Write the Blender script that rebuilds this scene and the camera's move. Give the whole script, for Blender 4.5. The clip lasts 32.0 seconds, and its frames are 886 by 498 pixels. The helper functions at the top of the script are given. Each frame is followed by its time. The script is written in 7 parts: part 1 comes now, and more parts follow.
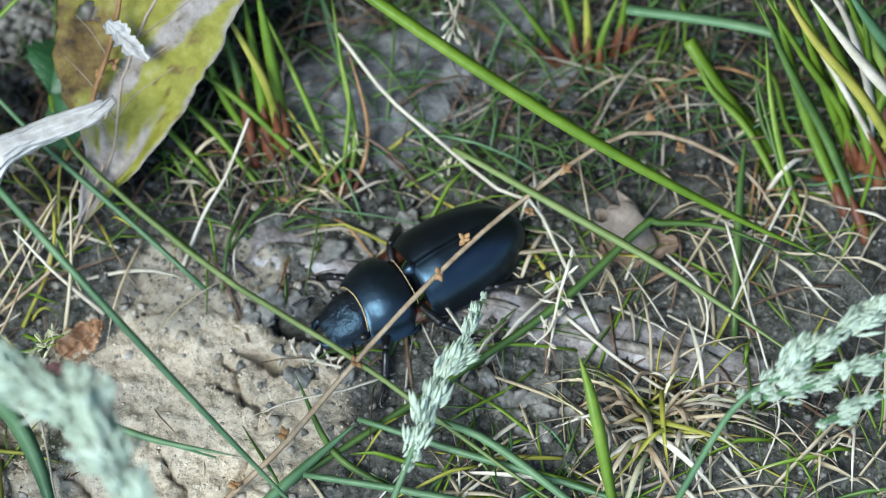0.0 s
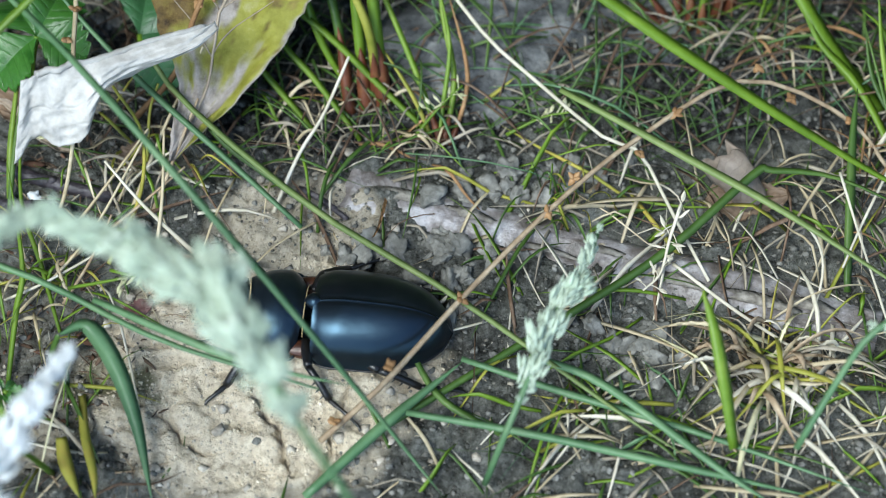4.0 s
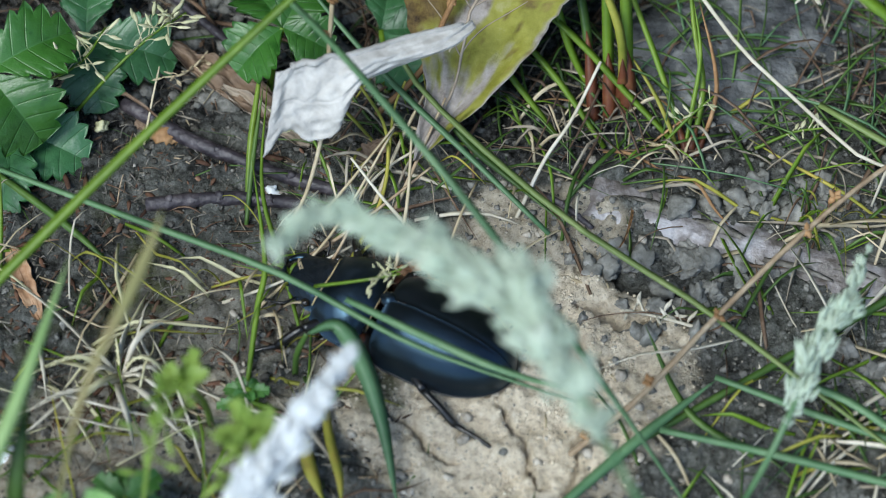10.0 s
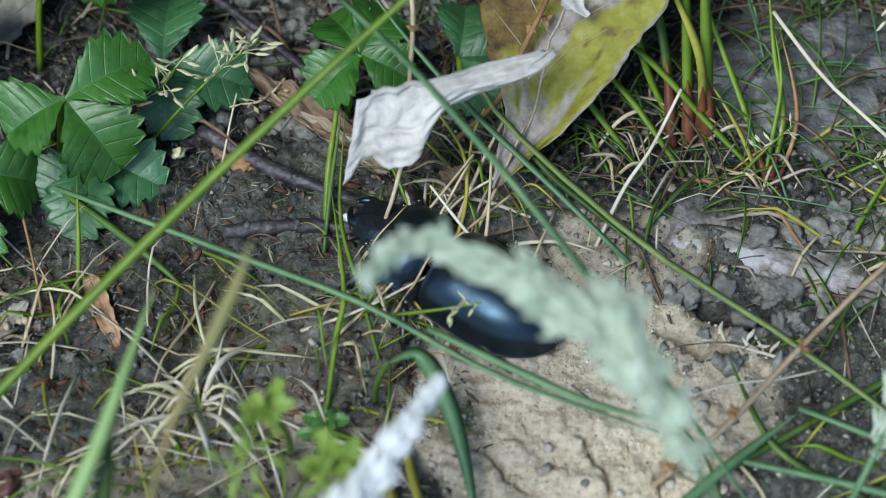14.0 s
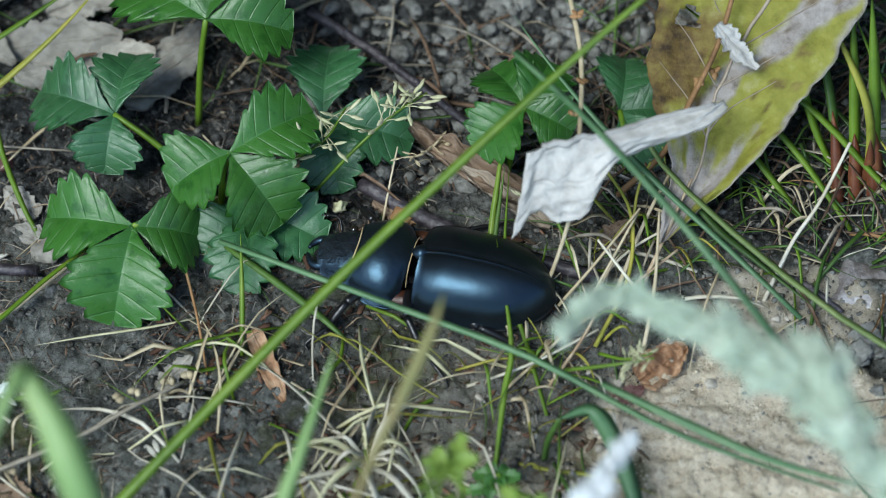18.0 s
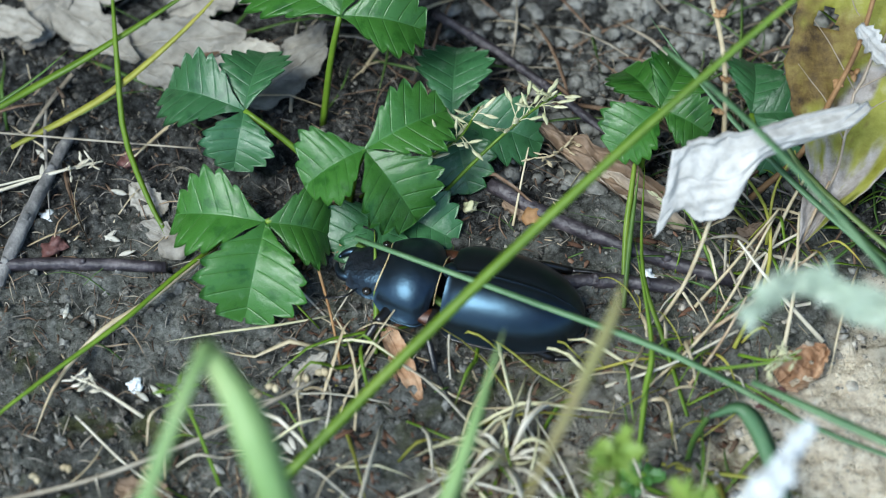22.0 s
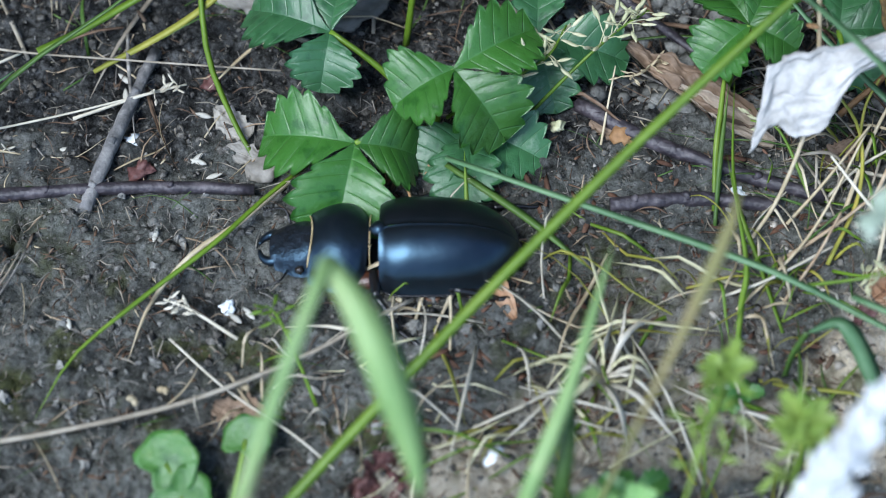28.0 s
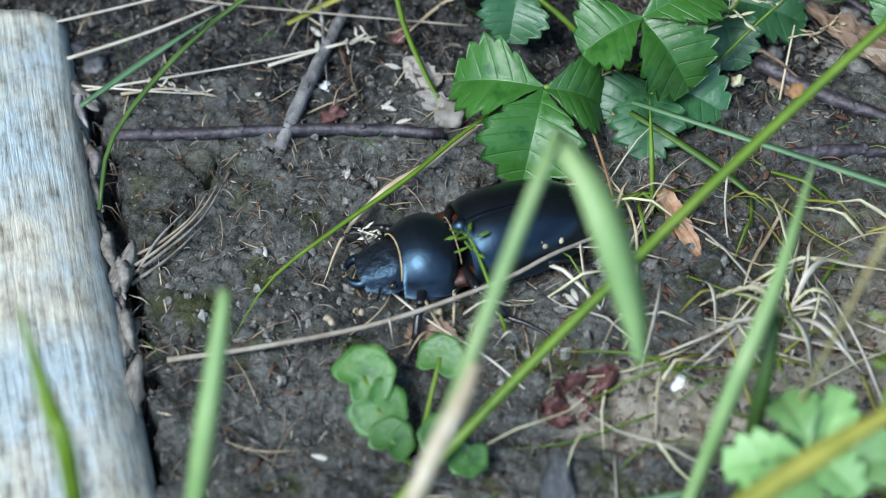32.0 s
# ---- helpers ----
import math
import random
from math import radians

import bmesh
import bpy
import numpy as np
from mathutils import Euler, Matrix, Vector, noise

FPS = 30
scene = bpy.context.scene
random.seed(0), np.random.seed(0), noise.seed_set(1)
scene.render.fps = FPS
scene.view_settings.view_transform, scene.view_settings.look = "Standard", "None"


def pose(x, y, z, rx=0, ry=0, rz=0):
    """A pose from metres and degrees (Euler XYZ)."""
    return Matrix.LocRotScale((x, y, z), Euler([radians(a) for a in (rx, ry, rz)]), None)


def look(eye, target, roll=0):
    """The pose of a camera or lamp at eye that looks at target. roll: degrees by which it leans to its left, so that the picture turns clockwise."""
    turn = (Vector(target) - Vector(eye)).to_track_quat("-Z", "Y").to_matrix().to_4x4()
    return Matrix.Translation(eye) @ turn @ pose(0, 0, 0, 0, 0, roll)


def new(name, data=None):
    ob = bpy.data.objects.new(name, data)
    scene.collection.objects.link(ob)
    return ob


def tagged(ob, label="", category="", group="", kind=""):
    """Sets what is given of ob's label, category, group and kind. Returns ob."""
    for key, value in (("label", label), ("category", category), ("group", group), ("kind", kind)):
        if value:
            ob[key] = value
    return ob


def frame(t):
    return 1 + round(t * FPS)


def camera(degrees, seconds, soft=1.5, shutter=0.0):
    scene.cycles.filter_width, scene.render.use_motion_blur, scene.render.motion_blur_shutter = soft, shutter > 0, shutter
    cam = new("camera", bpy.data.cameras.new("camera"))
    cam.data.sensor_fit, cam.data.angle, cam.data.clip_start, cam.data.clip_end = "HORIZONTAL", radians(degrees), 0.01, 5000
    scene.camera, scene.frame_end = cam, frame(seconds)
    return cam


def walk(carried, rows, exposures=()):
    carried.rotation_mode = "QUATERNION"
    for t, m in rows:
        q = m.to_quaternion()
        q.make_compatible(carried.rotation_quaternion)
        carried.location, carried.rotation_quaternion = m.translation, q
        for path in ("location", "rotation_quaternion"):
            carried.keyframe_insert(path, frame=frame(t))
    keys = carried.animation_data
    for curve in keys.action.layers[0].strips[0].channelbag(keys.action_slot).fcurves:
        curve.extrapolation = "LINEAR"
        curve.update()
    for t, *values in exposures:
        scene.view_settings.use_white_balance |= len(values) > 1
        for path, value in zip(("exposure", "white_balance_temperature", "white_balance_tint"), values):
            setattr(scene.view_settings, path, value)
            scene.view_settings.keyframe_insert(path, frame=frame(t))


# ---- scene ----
cam = camera(25.0, 32.0, soft=1.05)
cam.data.dof.use_dof = True
cam.data.dof.focus_distance = 0.293
cam.data.dof.aperture_fstop = 14
PATH = [
    (0, -0.00304, -0.13647, 0.28250, -64.019, -4.003, -0.081),
    (0.5, -0.00369, -0.13585, 0.28261, -64.117, -3.987, -0.029),
    (1, -0.00429, -0.13596, 0.28243, -64.033, -3.776, -0.075),
    (1.5, -0.00408, -0.13512, 0.28244, -64.005, -3.517, -0.052),
    (2, -0.00773, -0.13618, 0.28113, -64.304, -3.096, -0.100),
    (2.5, -0.01215, -0.14030, 0.27827, -64.268, -2.572, -0.342),
    (4.5, -0.03404, -0.16068, 0.25585, -58.721, 1.025, -4.197),
    (5, -0.03902, -0.15388, 0.25687, -59.889, 1.255, -4.035),
    (5.5, -0.04535, -0.15388, 0.25523, -60.172, 0.713, -2.866),
    (6, -0.05008, -0.15596, 0.25267, -59.681, -0.252, -1.381),
    (6.5, -0.05575, -0.15404, 0.25268, -59.960, -0.796, -0.410),
    (7, -0.05931, -0.15457, 0.25222, -59.800, -0.849, 0.294),
    (7.5, -0.05929, -0.15557, 0.25229, -59.622, -0.391, 0.125),
    (8, -0.05845, -0.15509, 0.25336, -59.318, 0.419, -0.450),
    (8.5, -0.05784, -0.15484, 0.25324, -59.312, 0.609, -0.839),
    (9, -0.05710, -0.15575, 0.25262, -59.021, 0.614, -0.801),
    (9.5, -0.05626, -0.15458, 0.25310, -59.072, 0.897, -1.265),
    (10, -0.05805, -0.15363, 0.25223, -59.411, 1.003, -1.246),
    (10.5, -0.05770, -0.15331, 0.25193, -59.663, 0.977, -1.161),
    (11, -0.05881, -0.15321, 0.25166, -59.541, 0.855, -0.958),
    (11.5, -0.05836, -0.15328, 0.25077, -59.568, 0.619, -0.826),
    (12, -0.06010, -0.15302, 0.25107, -59.607, 0.303, -0.414),
    (12.5, -0.06170, -0.15329, 0.25123, -59.463, -0.119, 0.172),
    (13, -0.06241, -0.15374, 0.25129, -59.071, -0.154, 0.255),
    (13.5, -0.06258, -0.15289, 0.25171, -59.153, -0.306, 0.287),
    (14, -0.06424, -0.15197, 0.25099, -58.760, -0.556, 0.785),
    (14.5, -0.06599, -0.14994, 0.25084, -58.539, -0.884, 1.179),
    (15, -0.07021, -0.14765, 0.25168, -58.492, -0.857, 1.389),
    (15.5, -0.06916, -0.14800, 0.25201, -58.181, -1.657, 2.579),
    (17.5, -0.07331, -0.15068, 0.24960, -57.362, -3.713, 4.287),
    (18, -0.07866, -0.15095, 0.24880, -57.087, -3.380, 4.236),
    (18.5, -0.08311, -0.15139, 0.24871, -56.916, -2.989, 3.593),
    (19, -0.08929, -0.15233, 0.24862, -56.423, -2.599, 3.311),
    (19.5, -0.09023, -0.15338, 0.24852, -55.892, -2.289, 3.166),
    (20, -0.09088, -0.15260, 0.24896, -55.746, -2.106, 3.175),
    (20.5, -0.09377, -0.15126, 0.24804, -55.749, -2.236, 3.136),
    (21, -0.09930, -0.15249, 0.24629, -55.473, -2.054, 3.188),
    (21.5, -0.10159, -0.15314, 0.24521, -55.559, -2.000, 3.309),
    (22, -0.10104, -0.15672, 0.24295, -55.576, -1.763, 3.069),
    (22.5, -0.10069, -0.15434, 0.24396, -56.542, -1.836, 3.406),
    (23, -0.10151, -0.15374, 0.24444, -57.000, -2.102, 3.681),
    (23.5, -0.10316, -0.15440, 0.24266, -57.020, -2.093, 3.734),
    (24, -0.10305, -0.15551, 0.24142, -56.752, -2.309, 3.723),
    (24.5, -0.10060, -0.15434, 0.24213, -56.856, -2.324, 3.505),
    (26.5, -0.10393, -0.15686, 0.24204, -57.013, -2.582, 3.247),
    (27, -0.10887, -0.15906, 0.24095, -56.672, -2.565, 3.086),
    (27.5, -0.11127, -0.15980, 0.24020, -56.796, -2.601, 3.252),
    (28, -0.11310, -0.15911, 0.24071, -57.239, -2.688, 3.511),
    (28.5, -0.11545, -0.16254, 0.23829, -56.554, -3.360, 4.489),
    (29, -0.11788, -0.16289, 0.23842, -56.656, -3.648, 4.776),
    (29.5, -0.12071, -0.16331, 0.23985, -56.609, -3.748, 5.181),
    (30, -0.12176, -0.16293, 0.24044, -56.709, -4.297, 6.028),
    (30.5, -0.12671, -0.16732, 0.23833, -56.370, -4.036, 6.228),
    (31, -0.12791, -0.17154, 0.23543, -56.120, -4.301, 6.957),
    (31.5, -0.12554, -0.17870, 0.23241, -55.425, -4.092, 6.984),
    (32, -0.12960, -0.18704, 0.23291, -53.503, -3.652, 6.486),
]
walk(cam, [(t, pose(x, y, z, 90 + pitch, 0, yaw) @ pose(0, 0, 0, 0, 0, roll)) for t, x, y, z, pitch, roll, yaw in PATH],
     exposures=[(0, 1.06, 5870, 3), (5, 1.04, 5970, 2), (7, 0.88, 5870, 5), (9, 0.74, 5900, 4), (14, 0.70, 5960, 4), (18, 0.70, 5840, 1), (21, 0.97, 5830, 1), (24, 1.06, 5920, 5),
                (27, 1.02, 5570, 8), (30, 1.06, 5570, 8), (32, 1.02, 5720, 7)])

# ---- light: open shade, broad sky behind the viewer, soft sun ----
SUN_UP, SUN_ROUND = 56.0, 222.0
world = bpy.data.worlds.new("sky")
scene.world = world
world.use_nodes = True
wn = world.node_tree.nodes
sky = wn.new("ShaderNodeTexSky")
sky.sky_type = "NISHITA"
sky.sun_disc = False
sky.sun_elevation, sky.sun_rotation = radians(SUN_UP), radians(SUN_ROUND)
world.node_tree.links.new(sky.outputs[0], wn["Background"].inputs[0])
wn["Background"].inputs[1].default_value = 0.13
sun = new("sun", bpy.data.lights.new("sun", "SUN"))
sun.data.energy, sun.data.angle, sun.data.color = 2.3, radians(26), (1.0, 0.97, 0.91)
a_ = radians(SUN_ROUND)
sun.matrix_world = look((math.sin(a_) * 2, math.cos(a_) * 2, 2 * math.tan(radians(SUN_UP))), (0, 0, 0))

# ---- materials ----
def material(name, stops, scale=300.0, rough=0.6, bump=0.3, bump_scale=900.0, spec=0.4, translucent=0.0, metal=0.0, coat=0.0, detail=8.0, island=0.0, bump_dist=0.0004):
    """Colour by noise over a ramp of stops; fine relief; a share of light let through."""
    m = bpy.data.materials.new(name)
    m.use_nodes = True
    nt, n = m.node_tree, m.node_tree.nodes
    b = n["Principled BSDF"]
    co = n.new("ShaderNodeTexCoord")
    tex = n.new("ShaderNodeTexNoise")
    tex.inputs["Scale"].default_value, tex.inputs["Detail"].default_value, tex.inputs["Roughness"].default_value = scale, detail, 0.65
    nt.links.new(co.outputs["Object"], tex.inputs["Vector"])
    ramp = n.new("ShaderNodeValToRGB")
    while len(ramp.color_ramp.elements) < len(stops):
        ramp.color_ramp.elements.new(0.5)
    for e, (p, c) in zip(ramp.color_ramp.elements, stops):
        e.position, e.color = p, (*c, 1)
    nt.links.new(tex.outputs["Fac"], ramp.inputs[0])
    colour = ramp.outputs[0]
    if island:
        info = n.new("ShaderNodeObjectInfo")
        geo = n.new("ShaderNodeNewGeometry")
        add = n.new("ShaderNodeMath")
        add.operation = "ADD"
        nt.links.new(info.outputs["Random"], add.inputs[0])
        nt.links.new(geo.outputs["Random Per Island"], add.inputs[1])
        mr = n.new("ShaderNodeMapRange")
        mr.inputs["From Max"].default_value = 2.0
        mr.inputs["To Min"].default_value, mr.inputs["To Max"].default_value = 1 - island, 1 + island
        nt.links.new(add.outputs[0], mr.inputs["Value"])
        hs = n.new("ShaderNodeHueSaturation")
        nt.links.new(mr.outputs[0], hs.inputs["Value"])
        nt.links.new(colour, hs.inputs["Color"])
        colour = hs.outputs[0]
    nt.links.new(colour, b.inputs["Base Color"])
    b.inputs["Roughness"].default_value, b.inputs["Specular IOR Level"].default_value = rough, spec
    b.inputs["Metallic"].default_value, b.inputs["Coat Weight"].default_value = metal, coat
    if bump:
        t2 = n.new("ShaderNodeTexNoise")
        t2.inputs["Scale"].default_value, t2.inputs["Detail"].default_value = bump_scale, 6
        nt.links.new(co.outputs["Object"], t2.inputs["Vector"])
        bp = n.new("ShaderNodeBump")
        bp.inputs["Strength"].default_value, bp.inputs["Distance"].default_value = bump, bump_dist
        nt.links.new(t2.outputs["Fac"], bp.inputs["Height"])
        nt.links.new(bp.outputs[0], b.inputs["Normal"])
    if translucent:
        tr = n.new("ShaderNodeBsdfTranslucent")
        nt.links.new(colour, tr.inputs["Color"])
        mx = n.new("ShaderNodeMixShader")
        mx.inputs[0].default_value = translucent
        nt.links.new(b.outputs[0], mx.inputs[1])
        nt.links.new(tr.outputs[0], mx.inputs[2])
        nt.links.new(mx.outputs[0], n["Material Output"].inputs[0])
    return m


def soil_material():
    """Dark crumbly loam, its far part darkened as painted shade of the grass, with a patch of pale dried clay; colour
    by place, noise-broken border.
    """
    m = bpy.data.materials.new("soil")
    m.use_nodes = True
    nt, n = m.node_tree, m.node_tree.nodes
    b = n["Principled BSDF"]
    co = n.new("ShaderNodeTexCoord")

    def tex(scale, detail=8, rough=0.65):
        t = n.new("ShaderNodeTexNoise")
        t.inputs["Scale"].default_value, t.inputs["Detail"].default_value, t.inputs["Roughness"].default_value = scale, detail, rough
        nt.links.new(co.outputs["Object"], t.inputs["Vector"])
        return t.outputs["Fac"]

    def ramp(fac, stops):
        r = n.new("ShaderNodeValToRGB")
        while len(r.color_ramp.elements) < len(stops):
            r.color_ramp.elements.new(0.5)
        for e, (p, c) in zip(r.color_ramp.elements, stops):
            e.position, e.color = p, (*c, 1)
        nt.links.new(fac, r.inputs[0])
        return r.outputs[0]

    def mix(fac, a, c):
        x = n.new("ShaderNodeMix")
        x.data_type = "RGBA"
        nt.links.new(fac, x.inputs["Factor"])
        nt.links.new(a, x.inputs["A"])
        nt.links.new(c, x.inputs["B"])
        return x.outputs["Result"]

    dark = ramp(tex(800, 14, 0.86), [(0.39, (0.014, 0.0125, 0.010)), (0.47, (0.070, 0.072, 0.061)), (0.55, (0.148, 0.151, 0.133)), (0.63, (0.335, 0.335, 0.31))])
    # darkest soil tone: random mottling, and painted shade among the far grass
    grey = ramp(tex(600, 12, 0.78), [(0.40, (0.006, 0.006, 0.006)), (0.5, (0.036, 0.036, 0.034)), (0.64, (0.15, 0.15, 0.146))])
    pale = ramp(tex(900, 12, 0.78), [(0.34, (0.28, 0.22, 0.155)), (0.43, (0.68, 0.58, 0.43)), (0.56, (0.84, 0.74, 0.57)), (0.68, (0.90, 0.83, 0.70))])
    at = n.new("ShaderNodeAttribute")
    at.attribute_name = "soil"
    sep = n.new("ShaderNodeSeparateColor")
    nt.links.new(at.outputs["Color"], sep.inputs[0])
    crust = ramp(tex(1100, 10, 0.8), [(0.34, (0.058, 0.059, 0.052)), (0.5, (0.20, 0.205, 0.185)), (0.66, (0.41, 0.412, 0.38))])
    where = ramp(tex(150, 9, 0.72), [(0.43, (0, 0, 0)), (0.58, (0.8, 0.8, 0.8))])
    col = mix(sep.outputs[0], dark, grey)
    # less pale crust where grey, so the painted shade stays dark
    less = n.new("ShaderNodeMath")
    less.operation = "MULTIPLY_ADD"
    nt.links.new(sep.outputs[0], less.inputs[0])
    less.inputs[1].default_value, less.inputs[2].default_value = -0.85, 0.95
    both = n.new("ShaderNodeMath")
    both.operation, both.use_clamp = "MULTIPLY", True
    nt.links.new(where, both.inputs[0])
    nt.links.new(less.outputs[0], both.inputs[1])
    col = mix(both.outputs[0], col, crust)
    col = mix(sep.outputs[1], col, pale)
    moss = ramp(tex(900), [(0.35, (0.035, 0.04, 0.012)), (0.65, (0.11, 0.12, 0.04))])
    col = mix(sep.outputs[2], col, moss)
    nt.links.new(col, b.inputs["Base Color"])
    b.inputs["Roughness"].default_value, b.inputs["Specular IOR Level"].default_value = 0.95, 0.08
    v = n.new("ShaderNodeTexVoronoi")
    v.inputs["Scale"].default_value = 900
    nt.links.new(co.outputs["Object"], v.inputs["Vector"])
    b1 = n.new("ShaderNodeBump")
    b1.inputs["Strength"].default_value, b1.inputs["Distance"].default_value = 1.0, 0.0014
    nt.links.new(tex(480, 12, 0.78), b1.inputs["Height"])
    b2 = n.new("ShaderNodeBump")
    b2.inputs["Strength"].default_value, b2.inputs["Distance"].default_value = 0.5, 0.0004
    b2.invert = True
    nt.links.new(v.outputs["Distance"], b2.inputs["Height"])
    nt.links.new(b1.outputs[0], b2.inputs["Normal"])
    nt.links.new(b2.outputs[0], b.inputs["Normal"])
    return m


SOIL = soil_material()
CLOD = material("clod", [(0.3, (0.062, 0.062, 0.055)), (0.5, (0.155, 0.153, 0.138)), (0.7, (0.29, 0.285, 0.262))], 700, 0.9, 0.8, 1500, 0.2, island=0.25)
GREEN = material("grass green", [(0.3, (0.085, 0.165, 0.010)), (0.55, (0.165, 0.275, 0.022)), (0.75, (0.28, 0.38, 0.055))], 90, 0.42, 0.15, 1500, 0.5, 0.3, island=0.22)
PALEGREEN = material("grass pale green", [(0.3, (0.20, 0.35, 0.11)), (0.55, (0.32, 0.47, 0.18)), (0.75, (0.48, 0.55, 0.26))], 60, 0.45, 0.15, 1500, 0.5, 0.3, island=0.1)
DARKGREEN = material("grass dark green", [(0.3, (0.042, 0.090, 0.016)), (0.55, (0.085, 0.160, 0.030)), (0.75, (0.15, 0.235, 0.05))], 90, 0.42, 0.15, 1500, 0.5, 0.25, island=0.2)
TEAL = material("grass blue green", [(0.3, (0.070, 0.160, 0.068)), (0.55, (0.130, 0.245, 0.112)), (0.75, (0.215, 0.335, 0.165))], 90, 0.42, 0.15, 1500, 0.5, 0.25, island=0.15)
DULLGREEN = material("grass dull green", [(0.3, (0.12, 0.18, 0.05)), (0.55, (0.205, 0.275, 0.085)), (0.75, (0.31, 0.36, 0.14))], 90, 0.45, 0.15, 1500, 0.45, 0.25, island=0.15)
YELLOWGREEN = material("fresh yellow green", [(0.3, (0.20, 0.34, 0.05)), (0.55, (0.34, 0.47, 0.10)), (0.75, (0.46, 0.54, 0.16))], 60, 0.45, 0.15, 1500, 0.4, 0.35, island=0.12)
OLIVE = material("olive blade", [(0.3, (0.26, 0.29, 0.09)), (0.5, (0.38, 0.35, 0.15)), (0.72, (0.48, 0.34, 0.19))], 60, 0.5, 0.15, 1500, 0.4, 0.4)
YELLOW = material("grass yellowing", [(0.3, (0.22, 0.26, 0.03)), (0.55, (0.42, 0.40, 0.07)), (0.75, (0.50, 0.36, 0.08))], 120, 0.5, 0.15, 1500, 0.4, 0.3, island=0.2)
STRAW = material("dry straw", [(0.3, (0.30, 0.23, 0.13)), (0.5, (0.50, 0.42, 0.27)), (0.72, (0.68, 0.61, 0.45))], 160, 0.6, 0.25, 1200, 0.35, 0.15, island=0.25)
PALESTRAW = material("bleached straw", [(0.3, (0.42, 0.375, 0.28)), (0.5, (0.58, 0.535, 0.42)), (0.72, (0.74, 0.70, 0.60))], 160, 0.55, 0.2, 1200, 0.35, 0.12, island=0.12)
CREAMY = material("cream straw", [(0.3, (0.42, 0.39, 0.22)), (0.5, (0.58, 0.55, 0.34)), (0.72, (0.72, 0.69, 0.48))], 160, 0.55, 0.2, 1200, 0.35, 0.15, island=0.15)
DULLSTRAW = material("dull straw", [(0.3, (0.17, 0.14, 0.10)), (0.5, (0.31, 0.27, 0.205)), (0.72, (0.46, 0.42, 0.34))], 250, 0.65, 0.4, 900, 0.3, 0.1, island=0.2)
BROWN = material("brown dry", [(0.3, (0.16, 0.085, 0.035)), (0.5, (0.30, 0.17, 0.075)), (0.72, (0.45, 0.29, 0.15))], 250, 0.65, 0.4, 900, 0.3, 0.1, island=0.2)
RUST = material("rust orange", [(0.3, (0.15, 0.075, 0.038)), (0.5, (0.37, 0.215, 0.12)), (0.72, (0.54, 0.385, 0.255))], 300, 0.7, 0.5, 900, 0.3, 0.1)
TAN = material("tan husk", [(0.3, (0.22, 0.15, 0.09)), (0.5, (0.37, 0.28, 0.18)), (0.72, (0.54, 0.45, 0.32))], 350, 0.65, 0.4, 900, 0.3, 0.1, island=0.2)
REDSHEATH = material("red sheath", [(0.3, (0.055, 0.018, 0.008)), (0.5, (0.13, 0.042, 0.018)), (0.72, (0.22, 0.12, 0.04))], 150, 0.5, 0.2, 900, 0.4, 0.1, island=0.2)
HEADGREEN = material("seed head", [(0.3, (0.40, 0.50, 0.38)), (0.55, (0.58, 0.67, 0.54)), (0.75, (0.74, 0.78, 0.68))], 200, 0.6, 0.2, 900, 0.3, 0.3, island=0.15)
WHITE = material("white bloom", [(0.3, (0.72, 0.74, 0.74)), (0.6, (0.86, 0.88, 0.88))], 200, 0.6, 0.2, 900, 0.3, 0.25, island=0.06)
TWIG = material("twig bark", [(0.3, (0.013, 0.011, 0.014)), (0.5, (0.036, 0.030, 0.036)), (0.7, (0.11, 0.095, 0.10))], 500, 0.5, 0.7, 1200, 0.5)
GREYBARK = material("grey bark", [(0.3, (0.07, 0.062, 0.052)), (0.5, (0.19, 0.175, 0.15)), (0.7, (0.36, 0.34, 0.30))], 500, 0.8, 0.8, 1100, 0.3)
GREYTWIG = material("grey twig", [(0.3, (0.06, 0.06, 0.058)), (0.5, (0.16, 0.155, 0.15)), (0.7, (0.30, 0.29, 0.27))], 500, 0.75, 0.7, 1200, 0.3)
STONE = material("grey stone", [(0.34, (0.03, 0.032, 0.034)), (0.5, (0.09, 0.094, 0.096)), (0.66, (0.22, 0.225, 0.222))], 180, 0.85, 0.9, 260, 0.2, bump_dist=0.003, detail=12)
REDBIT = material("red husk", [(0.3, (0.05, 0.022, 0.020)), (0.5, (0.105, 0.046, 0.040)), (0.7, (0.19, 0.105, 0.095))], 500, 0.6, 0.5, 900, 0.35)
CHIP = material("pale chip", [(0.3, (0.62, 0.66, 0.68)), (0.6, (0.80, 0.84, 0.86))], 400, 0.4, 0.3, 900, 0.5)
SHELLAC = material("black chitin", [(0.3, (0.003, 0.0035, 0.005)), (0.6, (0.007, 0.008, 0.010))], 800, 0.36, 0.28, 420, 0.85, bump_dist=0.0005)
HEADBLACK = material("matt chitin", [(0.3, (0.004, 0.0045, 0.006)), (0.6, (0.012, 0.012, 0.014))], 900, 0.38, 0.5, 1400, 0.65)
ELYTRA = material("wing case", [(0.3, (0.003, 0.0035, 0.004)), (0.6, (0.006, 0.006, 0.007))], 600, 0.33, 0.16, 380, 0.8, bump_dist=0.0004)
# blue of the reflected sky put into the black chitin's highlights as a tint
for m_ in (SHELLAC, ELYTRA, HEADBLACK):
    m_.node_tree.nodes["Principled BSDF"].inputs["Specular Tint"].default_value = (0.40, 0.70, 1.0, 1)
FRINGE = material("golden hair", [(0.3, (0.34, 0.24, 0.10)), (0.6, (0.62, 0.49, 0.26))], 900, 0.6, 0.3, 3000, 0.4)
